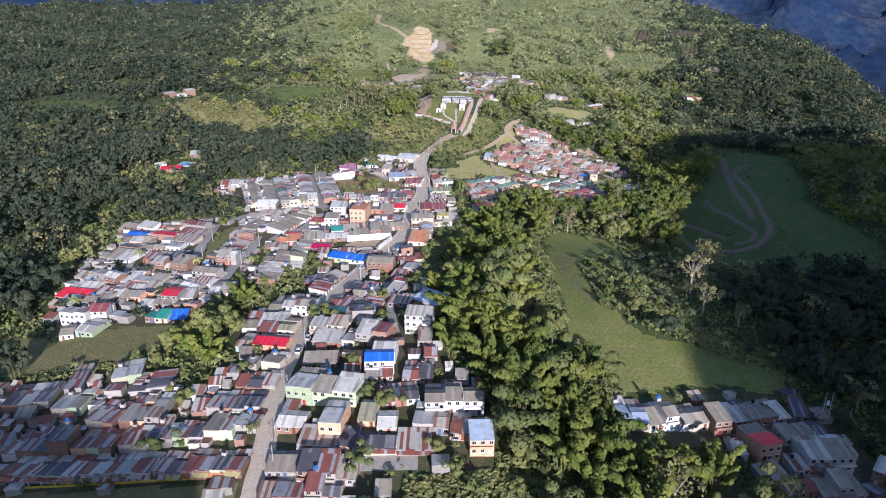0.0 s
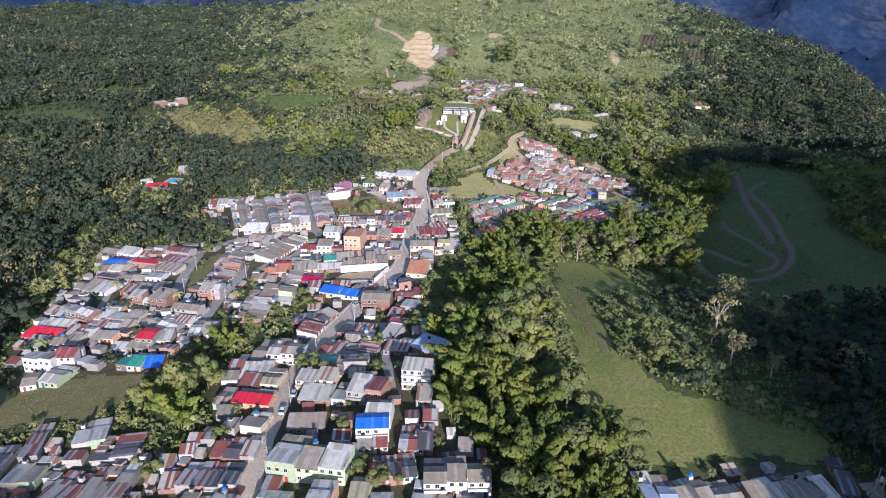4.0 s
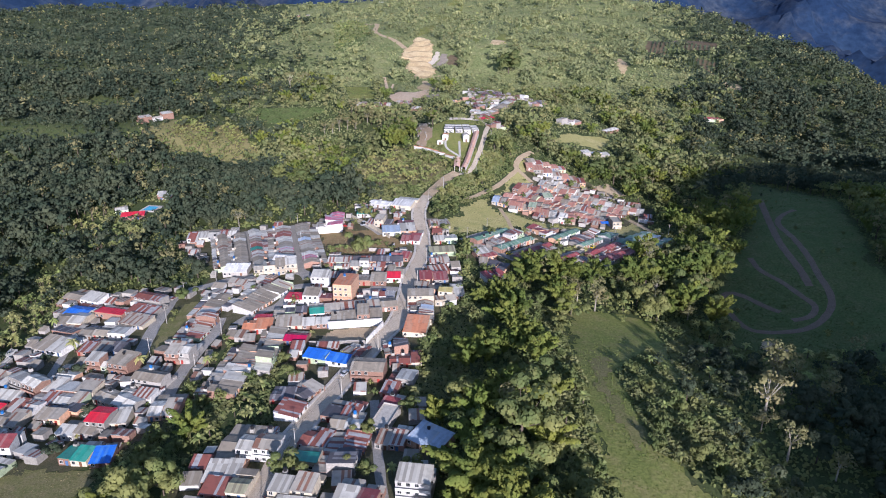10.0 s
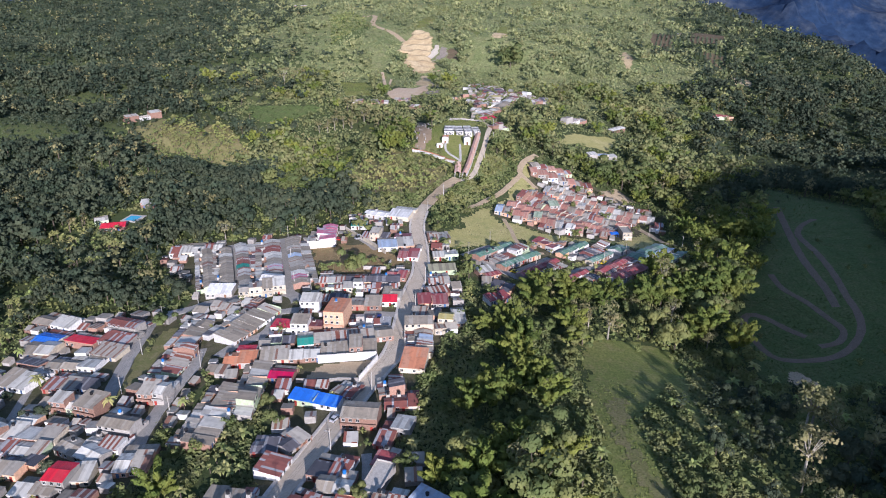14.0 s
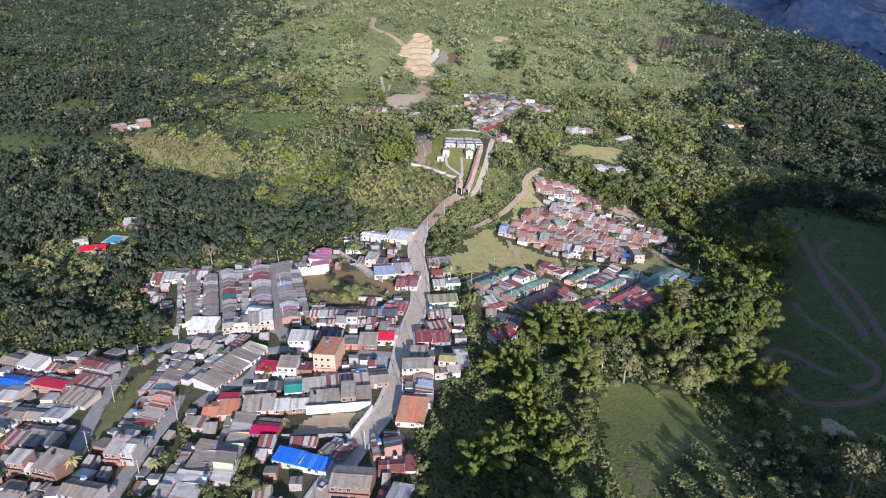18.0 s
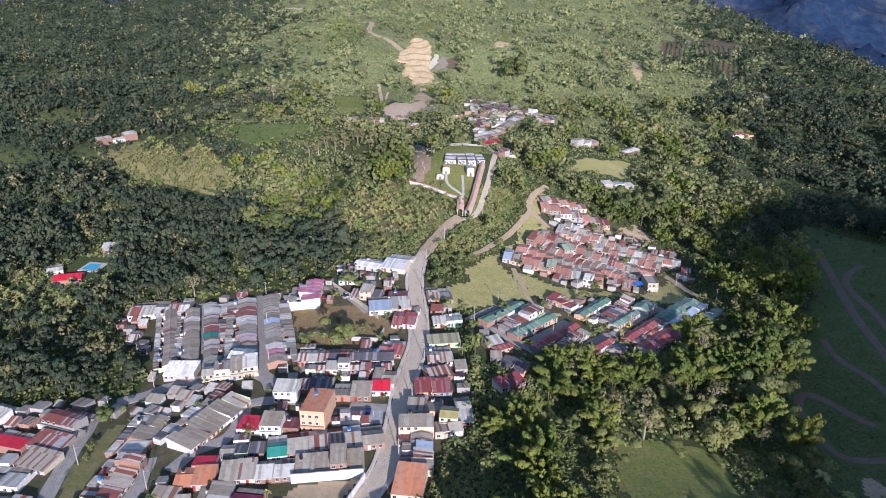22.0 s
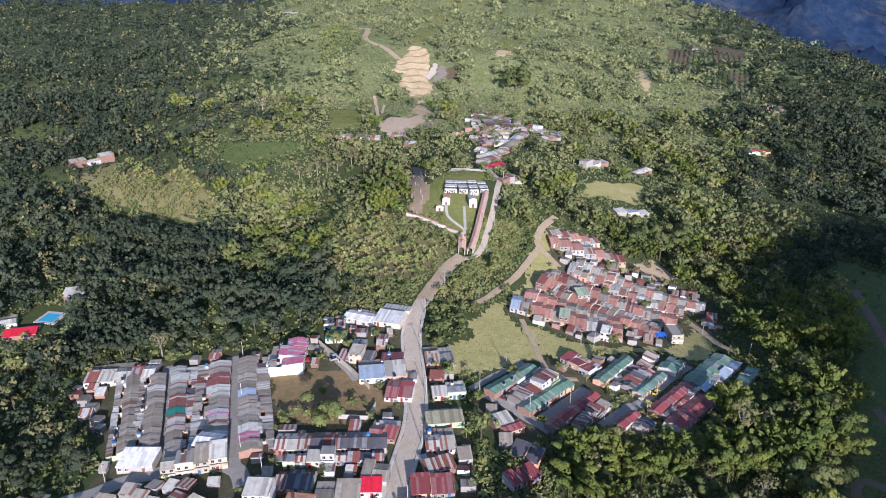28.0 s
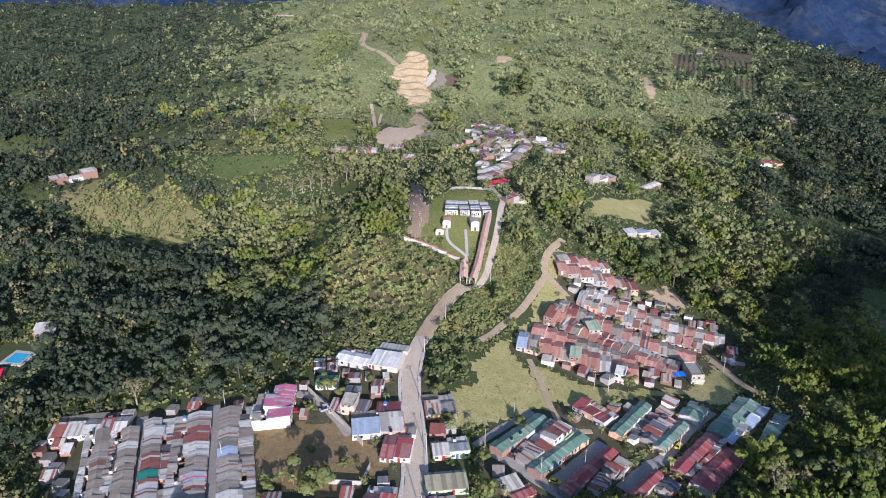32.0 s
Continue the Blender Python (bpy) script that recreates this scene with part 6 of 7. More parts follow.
# ---- cemetery ----
def vault(x, y, w, d, tall, deg):
    """A block of burial vaults with a slab roof in bands and rows of niches in front."""
    root = new("burial_vault")
    root.matrix_world = pose(x, y, h(x, y), 0, 0, deg)
    tagged(root, "white block of burial niches with a dark banded roof", "vault", "burial vaults")
    part("block", Solid().box(0, 0, -1.5, w, d, tall).mesh("block", [WALLS[0]]), root)
    for k in range(4):
        part("roof_slab", Solid().box(-0.2, d * k / 4, tall, w + 0.2, d * (k + 0.62) / 4, tall + 0.22).mesh("roof_slab", [ROOF["dark"] if k % 2 == 0 else ROOF["w"]]), root)
    for i in range(int(w / 1.1)):
        for j in range(3):
            part("niche", Solid().box(0.2 + i * 1.1, -0.04, 0.25 + j * 0.85, 1.05 + i * 1.1, 0.0, 0.9 + j * 0.85).mesh("niche", [GLASS if (i + j) % 3 else WALLS[3]]), root)


vault(-0.6, 624, 7.4, 17, 3.2, -3)
vault(8.4, 623, 5.4, 17, 3.0, 3)
vault(14.9, 622, 5.4, 19, 3.4, 3)
vault(21.8, 625, 4.8, 15, 3.0, 6)
claim((-4, 32, 32, -4), (598, 598, 648, 648), 8)


def chapel(x, y, w, d, tall, deg, dome):
    root = new("chapel")
    root.matrix_world = pose(x, y, h(x, y), 0, 0, deg)
    tagged(root, "small white chapel with an arched front", "chapel")
    s = Solid().box(0, 0, -1.5, w, d, tall)
    part("wall", s.mesh("wall", [WALLS[0]]), root)
    n = 10
    arc = [(w / 2 + w / 2 * math.cos(math.pi * k / n), tall + w * 0.26 * math.sin(math.pi * k / n)) for k in range(n + 1)]
    vs = [(px, q, pz) for q in (0, 0.5) for px, pz in arc]
    m = len(arc)
    g = Solid().add(vs, [tuple(reversed(range(m))), tuple(range(m, 2 * m))] + [(i, (i + 1) % m, m + (i + 1) % m, m + i) for i in range(m)])
    part("front_gable", g.mesh("front_gable", [WALLS[0]]), root)
    part("roof", Solid().box(0.05, 0.5, tall, w - 0.05, d, tall + 0.2).mesh("roof", [ROOF["f"] if dome else ROOF["o"]]), root)
    part("door", Solid().box(w / 2 - 0.6, -0.05, 0, w / 2 + 0.6, 0.0, 2.3).mesh("door", [DOORS[0]]), root)


chapel(14.0, 607, 4.6, 9, 4.6, 4, True)
chapel(-2.0, 610, 4.4, 8, 4.0, -3, False)
chapel(-6, 604, 4.5, 4.0, 2.6, -8, False)


def gallery(points, width, tall, label):
    """A long walk with a wall on one side, posts on the other, under one clay tile roof."""
    root = new("covered_gallery")
    x0, y0 = points[0]
    z0 = h(x0, y0)
    root.matrix_world = pose(x0, y0, z0)
    tagged(root, label, "gallery")
    line = smooth_line(points, 4.0)
    rows = []
    for i, p in enumerate(line):
        d = (line[min(i + 1, len(line) - 1)] - line[max(i - 1, 0)]).normalized()
        rows.append((p, Vector((-d.y, d.x, 0)), h(p.x, p.y) - z0))
    rf, wl = Solid(), Solid()
    half = width / 2 + 0.35
    vs = [tuple(p + n * o - Vector((x0, y0, -(z + t)))) for p, n, z in rows for o, t in ((-half, tall), (0, tall + 1.0), (half, tall), (half, tall - 0.1), (0, tall + 0.9), (-half, tall - 0.1))]
    fs = [(a + j, a + (j + 1) % 6, a + 6 + (j + 1) % 6, a + 6 + j) for a in range(0, 6 * (len(rows) - 1), 6) for j in range(6)]
    rf.add(vs, fs + [tuple(range(6)), tuple(range(len(vs) - 1, len(vs) - 7, -1))])
    part("roof", rf.mesh("roof", [ROOF["wt"]]), root, "weathered clay tile roof")
    o0, o1 = -width / 2, -width / 2 + 0.25
    vs = [tuple(p + n * o - Vector((x0, y0, -(z + t)))) for p, n, z in rows for o, t in ((o0, -1.2), (o0, tall + 0.05), (o1, tall + 0.05), (o1, -1.2))]
    fs = [(a + j, a + (j + 1) % 4, a + 4 + (j + 1) % 4, a + 4 + j) for a in range(0, 4 * (len(rows) - 1), 4) for j in range(4)]
    wl.add(vs, fs + [(0, 1, 2, 3), tuple(range(len(vs) - 1, len(vs) - 5, -1))])
    part("wall", wl.mesh("wall", [WALLS[0]]), root)
    for p, n, z in rows:
        q = p + n * (width / 2 - 0.15) - Vector((x0, y0, 0))
        part("post", Solid().box(q.x - 0.14, q.y - 0.14, z - 1.0, q.x + 0.14, q.y + 0.14, z + tall + 0.05).mesh("post", [WALLS[0]]), root)


gallery([(12.8, 558), (17.0, 577), (25.0, 623)], 3.0, 3.0, "long white gallery under a clay tile roof at the cemetery")
gallery([(8.3, 558.0), (9.2, 574)], 3.6, 3.4, "white gatehouse gallery under a clay tile roof")


def graves(count):
    """Small white headstones with low kerbs, set in rough rows on the bare slope."""
    r = random.Random(19)
    s = Solid()
    for _ in range(count):
        y = r.uniform(602, 700)
        x = -13 - (y - 602) * 0.10 + r.uniform(-7, 7)
        if code_at(x, y) != 6:
            continue
        z, w = h(x, y), r.uniform(0.4, 0.7)
        s.box(x - w / 2, y, z - 0.3, x + w / 2, y + 0.18, z + r.uniform(0.5, 0.9))
        s.box(x - w / 2, y - 1.7, z - 0.4, x + w / 2, y - 0.02, z + 0.3)
    tagged(new("graves", s.mesh("graves", [CONCRETE])), "small pale headstones and kerbed graves on bare earth", "graves", kind="stuff")


graves(46)
# pale paths between the graves
for line in ([(1, 616), (1, 598), (10.4, 583), (9.6, 575)], [(11, 608), (11, 583)]):
    road("footpath", line, 1.6, CONCRETE, 0.3, "pale concrete footpath in the cemetery", "path")

# ---- swimming pool of the red-roofed house ----
POOLWATER = plain("pool_water", (0.04, 0.32, 0.48), 0.08, 0, 0.1)
root = new("swimming_pool")
root.matrix_world = pose(-192, 499, h(-189, 503) + 0.3, 0, 0, -10)
tagged(root, "small swimming pool with a pale paved edge", "pool")
part("basin_edge", Solid().box(-1.5, -1.5, -2.5, 9, 9.5, 0.0).mesh("basin_edge", [CONCRETE]), root)
part("water", Solid().box(0, 0, 0.0, 7, 7.5, 0.03).mesh("water", [POOLWATER]), root)
claim((-200, -178, -178, -200), (488, 488, 514, 514), 8)

# blue tarpaulin over a yard, container by the track
s = Solid()
s.prism(slab(0, 2.4, 3.2, 2.9), 0, 5.2)
s.box(0.1, 0.1, -0.8, 0.2, 0.2, 2.4)
s.box(5.0, 0.1, -0.8, 5.1, 0.2, 2.4)
s.box(0.1, 3.0, -0.8, 0.2, 3.1, 2.88)
s.box(5.0, 3.0, -0.8, 5.1, 3.1, 2.88)
ob = new("tarpaulin", s.mesh("tarpaulin", [ROOF["b"]]))
ob.matrix_world = pose(101, 502, h(103, 503), 0, 0, 10)
tagged(ob, "bright blue tarpaulin on poles beside a house", "tarpaulin")
root = new("container")
root.matrix_world = pose(137, 523, h(138.7, 526), 0, 0, 80)
tagged(root, "small white container standing by the dirt track", "container")
part("box", Solid().box(0, 0, 0, 5.5, 2.3, 2.3).mesh("box", [WHITEPAINT]), root)
part("door", Solid().box(5.5, 0.3, 0.1, 5.54, 2.0, 2.2).mesh("door", [STEEL]), root)

# ---- plants ----
RNG = np.random.default_rng(7)


def quads_at(centres, normals, size, stretch=1.0, play=0.26, rng=RNG):
    """Bent leaf clumps: one quad each, turned to its normal with some play; with the soft outward normals of the foliage."""
    c = np.asarray(centres, float)
    soft = np.asarray(normals, float)
    n = soft + rng.normal(0, play, c.shape)
    n /= np.linalg.norm(n, axis=1)[:, None] + 1e-9
    soft = soft / (np.linalg.norm(soft, axis=1)[:, None] + 1e-9) * 0.6 + n * 0.4
    soft /= np.linalg.norm(soft, axis=1)[:, None] + 1e-9
    up = np.tile((0.0, 0.0, 1.0), (len(c), 1)) + rng.normal(0, 0.5, c.shape)
    a = np.cross(n, up)
    a /= np.linalg.norm(a, axis=1)[:, None] + 1e-9
    b = np.cross(n, a)
    s = size * rng.uniform(0.65, 1.35, (len(c), 1))
    a, b = a * s * 0.40, b * s * 0.40 * stretch
    lift = n * s * 0.12
    v = np.stack([c - a * 0.8 - b, c + a - b * 0.8 + lift, c + a * 0.8 + b - lift, c - a + b * 0.8 + lift], 1)
    return v.reshape(-1, 3), np.arange(len(c) * 4).reshape(-1, 4), np.repeat(soft, 4, axis=0)


def crown_leaves(seed, height, wide, count, size):
    """A crown of several uneven domes on limbs, with gaps between them."""
    r = np.random.default_rng(seed)
    k = r.integers(8, 14)
    cen = np.stack([r.normal(0, wide * 0.25, k), r.normal(0, wide * 0.25, k), height * r.uniform(0.34, 0.90, k)], 1)
    rad = wide * r.uniform(0.15, 0.27, k)
    pick = r.integers(0, k, count)
    d = r.normal(0, 1, (count, 3))
    d[:, 2] = np.abs(d[:, 2]) * 1.1 - 0.25
    d /= np.linalg.norm(d, axis=1)[:, None]
    p = cen[pick] + d * (rad[pick] * r.uniform(0.78, 1.10, count))[:, None] * (1, 1, 0.74)
    return (*quads_at(p, d + (0, 0, 0.25), size, 1.0, 0.28, rng=r), cen)


def broadleaf(seed, height, wide, count, size):
    v, f, n, cen = crown_leaves(seed, height, wide, count, size)
    s = Solid()
    s.tube((0, 0, -0.8), (0.1, 0.1, height * 0.45), 0.028 * height, 0.018 * height)
    for q in cen:
        s.tube((0.1, 0.1, height * 0.42), tuple(q * (0.9, 0.9, 0.97)), 0.008 * height, 0.003 * height, 4)
    return v, f, s, n


def bamboo(seed, height, wide, plumes, size, leaves=46, leaf=0.78):
    """Culms that arch outwards and carry feathery, drooping foliage."""
    r = np.random.default_rng(seed)
    s = Solid()
    pts, nrm = [], []
    for k in range(plumes):
        a = k * 2.4 + r.uniform(-0.4, 0.4)
        hh, reach = height * r.uniform(0.60, 1.08), wide * r.uniform(0.10, 0.56)
        out = np.array((math.cos(a), math.sin(a), 0))
        base = out * wide * r.uniform(0.02, 0.16)
        path = [base + out * reach * t ** 2.4 + np.array((0, 0, hh * (t - 0.24 * t ** 4))) for t in np.linspace(0, 1.12, 12)]
        for i in (0, 4):
            s.tube(tuple(path[i]), tuple(path[i + 4]), 0.07, 0.05, 4)
        for _ in range(3):
            i = r.uniform(5.0, 10.4)
            j = int(i)
            axis = path[j + 1] - path[j] + r.normal(0, 0.16, 3) + (0, 0, 0.25)
            axis /= np.linalg.norm(axis)
            mid = path[j] + (path[j + 1] - path[j]) * (i - j)
            n = leaves
            d = r.normal(0, 1, (n, 3))
            d -= np.outer(d @ axis, axis)
            d[:, 2] = np.abs(d[:, 2]) * 1.1 - 0.25
            d /= np.linalg.norm(d, axis=1)[:, None]
            u = r.uniform(-1, 1, n)
            thick = height * 0.082 * size * np.sqrt(1.05 - u * u) * (1 - 0.25 * u)
            pts.append(mid + np.outer(u * height * 0.16, axis) + d * thick[:, None])
            nrm.append(d + np.outer(u * 0.5, axis) + (0, 0, 0.2))
    v, f, n = quads_at(np.concatenate(pts), np.concatenate(nrm), leaf, 1.3, 0.24, rng=r)
    return v, f, s, n


def banana_leaves(seed, height, count=11):
    r = np.random.default_rng(seed)
    v = []
    for k in range(count):
        a = k * 2.4 + r.uniform(-0.3, 0.3)
        o, sd = np.array((math.cos(a), math.sin(a), 0)), np.array((-math.sin(a), math.cos(a), 0))
        L, wd = height * r.uniform(0.45, 0.65), height * 0.09
        lean = r.uniform(0.55, 1.1)
        mid = [np.array((0, 0, height * 0.55)) + o * L * t * (0.45 + 0.4 * t) * lean + np.array((0, 0, L * (1.05 * t - 1.0 * t * t * lean))) for t in (0.05, 0.4, 0.75, 1.0)]
        for i, (w0, w1) in enumerate(((0.4, 1.0), (1.0, 0.85), (0.85, 0.15))):
            v += [mid[i] - sd * wd * w0, mid[i] + sd * wd * w0, mid[i + 1] + sd * wd * w1, mid[i + 1] - sd * wd * w1]
    s = Solid().tube((0, 0, -0.5), (0, 0, height * 0.58), 0.045 * height, 0.03 * height)
    return np.array(v), np.arange(len(v)).reshape(-1, 4), s, None


def palm_leaves(seed, height):
    r = np.random.default_rng(seed)
    v = []
    for k in range(15):
        a = k * 2.4
        o, sd = np.array((math.cos(a), math.sin(a), 0)), np.array((-math.sin(a), math.cos(a), 0))
        L, up = r.uniform(2.4, 3.3), r.uniform(0.1, 1.0)
        mid = [np.array((0, 0, height)) + o * L * t + np.array((0, 0, L * (up * t - 0.95 * t * t))) for t in (0, 0.35, 0.7, 1.0)]
        for i, (w0, w1) in enumerate(((0.1, 0.5), (0.5, 0.45), (0.45, 0.1))):
            for g in (-1, 1):
                v += [mid[i], mid[i] + sd * g * w0 - (0, 0, 0.18), mid[i + 1] + sd * g * w1 - (0, 0, 0.22), mid[i + 1]]
    s = Solid().tube((0, 0, -0.5), (0.3, 0.1, height), 0.17, 0.11)
    return np.array(v), np.arange(len(v)).reshape(-1, 4), s, None


KINDS = {
    "tree": [broadleaf(s, 1.0 * hh, ww, cc, sz) for s, hh, ww, cc, sz in ((1, 10, 9, 900, 0.98), (2, 12, 9, 940, 0.98), (3, 8, 8, 740, 0.90), (4, 14, 10, 1000, 1.05), (5, 7, 7.5, 680, 0.84), (6, 11, 11, 1040, 1.08))],
    "bamboo": [bamboo(s, hh, ww, pl, 1.0) for s, hh, ww, pl in ((11, 13, 12, 15), (12, 15, 13, 16), (13, 11, 10, 13), (14, 14, 12, 14))],
    "banana": [banana_leaves(s, hh) for s, hh in ((21, 4.2), (22, 3.4), (23, 5.0))],
    "sparse": [broadleaf(s, hh, ww, 330, 0.72) for s, hh, ww in ((31, 14, 8), (32, 12, 7), (33, 16, 9))],
    "palm": [palm_leaves(s, hh) for s, hh in ((41, 5.5), (42, 7.0))],
}
FINE = {
    "tree": [broadleaf(s, 1.0 * hh, ww, int(cc * 1.7), sz * 0.74) for s, hh, ww, cc, sz in ((1, 10, 9, 900, 0.98), (2, 12, 9, 940, 0.98), (3, 8, 8, 740, 0.90), (4, 14, 10, 1000, 1.05), (5, 7, 7.5, 680, 0.84), (6, 11, 11, 1040, 1.08))],
    "bamboo": [bamboo(s, hh, ww, pl, 1.0, 68, 0.64) for s, hh, ww, pl in ((11, 13, 12, 15), (12, 15, 13, 16), (13, 11, 10, 13), (14, 14, 12, 14))],
}
LEAVES = dict(tree=LEAF, bamboo=BAMBOO, banana=BANANA, sparse=DRYLEAF, palm=BANANA)
STEMS = dict(tree=BARK, bamboo=CULM, banana=CULM, sparse=PALEBARK, palm=BARK)
NAMES = dict(tree=("tree", "broadleaf tree with an uneven dark green crown", "tree"), bamboo=("bamboo_clump", "tall bamboo clump with feathery yellow-green plumes", "bamboo"),
             banana=("banana_plant", "banana plant with long drooping green leaves", "banana plant"), sparse=("bare_tree", "tall pale-trunked tree with a thin dry crown", "tree"),
             palm=("palm_tree", "palm tree with a slim trunk and arching fronds", "palm"))
MADE = {}


def grow(kind, v, x, y, scale, turn, squash=1.0):
    """A plant that stands on its own, with trunk and crown."""
    dark = bool(dark_shaded_wood(x, y)) and kind in ("tree", "bamboo")
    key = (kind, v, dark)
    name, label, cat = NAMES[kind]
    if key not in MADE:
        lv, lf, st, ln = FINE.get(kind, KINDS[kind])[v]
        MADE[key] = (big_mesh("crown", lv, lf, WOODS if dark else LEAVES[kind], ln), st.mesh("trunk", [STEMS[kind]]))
    root = new(name)
    root.matrix_world = Matrix.LocRotScale((x, y, h(x, y)), Euler((0, 0, turn)), (scale, scale, scale * squash))
    tagged(root, label, cat, "standing %s" % name.replace("_", " ") + "s")
    if kind == "bamboo":
        tagged(part("stem", MADE[key][1], root), kind="stuff")
    else:
        part("trunk", MADE[key][1], root)
    part("crown", MADE[key][0], root)
    return root


STOCK = {}


def plant(kind, v, x, y, scale, turn, thin=1):
    drift = RNG.normal(0, 1) * min(max(y - 560, 0) * 0.14, 62)
    STOCK.setdefault((kind, v, thin, bool(dark_shaded_wood(x + drift, y + 0.4 * drift))), []).append((x, y, scale, turn))


SINGLES = dict(tree=0, bamboo=0, banana=0, sparse=0, palm=0)
LIMIT = dict(tree=210, bamboo=190, banana=120, sparse=40, palm=20)


def sow(x, y, near):
    """Chooses a plant for a spot by what grows there."""
    code = code_at(x, y)
    if code == 5 and RNG.random() < (0.09 if abs(x) > 30 else 0.0) + (0.5 if -62 < x < -22 and 400 < y < 423 else 0) and y < 640:
        plant("tree", 4, x, y, RNG.uniform(0.2, 0.5), 1.0, 5)
    if code >= 5 and code != 7:
        return
    u = RNG.random()
    if code == 0 and y > 700 and not dark_shaded_wood(x, y) and noise.noise((x / 34, y / 60, 6.0)) + 0.35 * noise.noise((x / 11, y / 14, 8.0)) < -0.06:
        # open grassy slope round the clay cut: bushes only
        if u < 0.45:
            plant("tree", 4, x, y, RNG.uniform(0.25, 0.6), u * 30, near)
        return
    if code == 4:
        if u > 0.30 or y > 620:
            if u < 0.8:
                plant("tree", int(RNG.integers(0, 6)), x, y, RNG.uniform(0.18, 0.38) * (1.5 if y > 620 else 1), u * 20, 5)
            return
        kind = "banana" if u < 0.12 else "tree" if u < 0.27 else "palm"
        grow(kind, int(RNG.integers(0, len(KINDS[kind]))), x, y, RNG.uniform(0.45, 0.75) if kind == "tree" else RNG.uniform(0.7, 1.0), RNG.uniform(0, 6.28))
        return
    if code == 3:
        if u > 0.92:
            return
        kind = "banana" if u < 0.25 else "tree"
    elif code == 0:
        patch = noise.noise((x / 60, y / 70, 2.0))
        kind = ("bamboo" if u < 0.62 else "tree" if u < 0.9 else "sparse") if patch > (0.22 if y < 620 else 0.38) else "tree" if u < 0.74 else "bamboo" if u < 0.84 else "banana" if u < 0.92 else "sparse"
    elif code == 1:
        if RNG.random() < 0.22:
            return
        kind = "bamboo" if u < 0.78 else "tree" if u < 0.90 else "sparse"
    elif code == 7:
        if u > 0.7:
            return
        kind = "sparse" if u < 0.32 else "tree"
    elif code == 2:
        kind = "banana" if u < 0.93 else "tree"
    else:
        return
    if code == 3 and kind == "tree":
        plant(kind, 4, x, y, RNG.uniform(0.3, 0.75), u * 9, max(near, 2))
        return
    v = int(RNG.integers(0, len(KINDS[kind])))
    scale, turn = RNG.uniform(0.75, 1.2), RNG.uniform(0, 6.28)
    if kind == "tree":
        scale = RNG.uniform(1.0, 1.28) if RNG.random() < (0.34 if y < 620 else 0.6) else RNG.uniform(0.5, 0.9)
    if kind in ("tree", "bamboo"):
        scale *= 1.0 + 0.32 * noise.noise((x / 42, y / 55, 9.0))
    if y > 620 and noise.noise((x / 75, y / 110, 0.3)) + 0.6 * noise.noise((x / 24, y / 30, 5.0)) < -0.25:
        if u < 0.10:
            return
        kind, v, scale = "tree", 4, RNG.uniform(0.3, 0.7)
    if near <= 4 and abs(x) < 150 and y < 470 and SINGLES[kind] < LIMIT[kind] and RNG.random() < (0.95 if y < 240 else 0.6):
        SINGLES[kind] += 1
        grow(kind, v, x, y, scale, turn, RNG.uniform(0.85, 1.15))
    else:
        plant(kind, v, x, y, scale * (1.25 if kind == "banana" else 1), turn, 1 if kind == "banana" and near <= 11 else near)


def reach(y):
    return max(46 + 0.60 * y, 165)


def sow_band(y0, y1, step, thin):
    for yy in np.arange(y0, y1, step):
        for xx in np.arange(-min(reach(yy), 1300), min(reach(yy), 1300), step):
            jx, jy = xx + RNG.uniform(-0.45, 0.45) * step, yy + RNG.uniform(-0.45, 0.45) * step
            if thin <= 4 and abs(jx) > 0.59 * jy + 42:
                sow(jx, jy, 11)
                continue
            sow(jx, jy, thin)
            if thin <= 11 and code_at(jx, jy) == 2:
                for _ in range(7):
                    bx, by = jx + RNG.uniform(-4, 4), jy + RNG.uniform(-4, 4)
                    if code_at(bx, by) == 2:
                        plant("banana", int(RNG.integers(0, 3)), bx, by, RNG.uniform(0.75, 1.15), RNG.uniform(0, 6.28), 1)


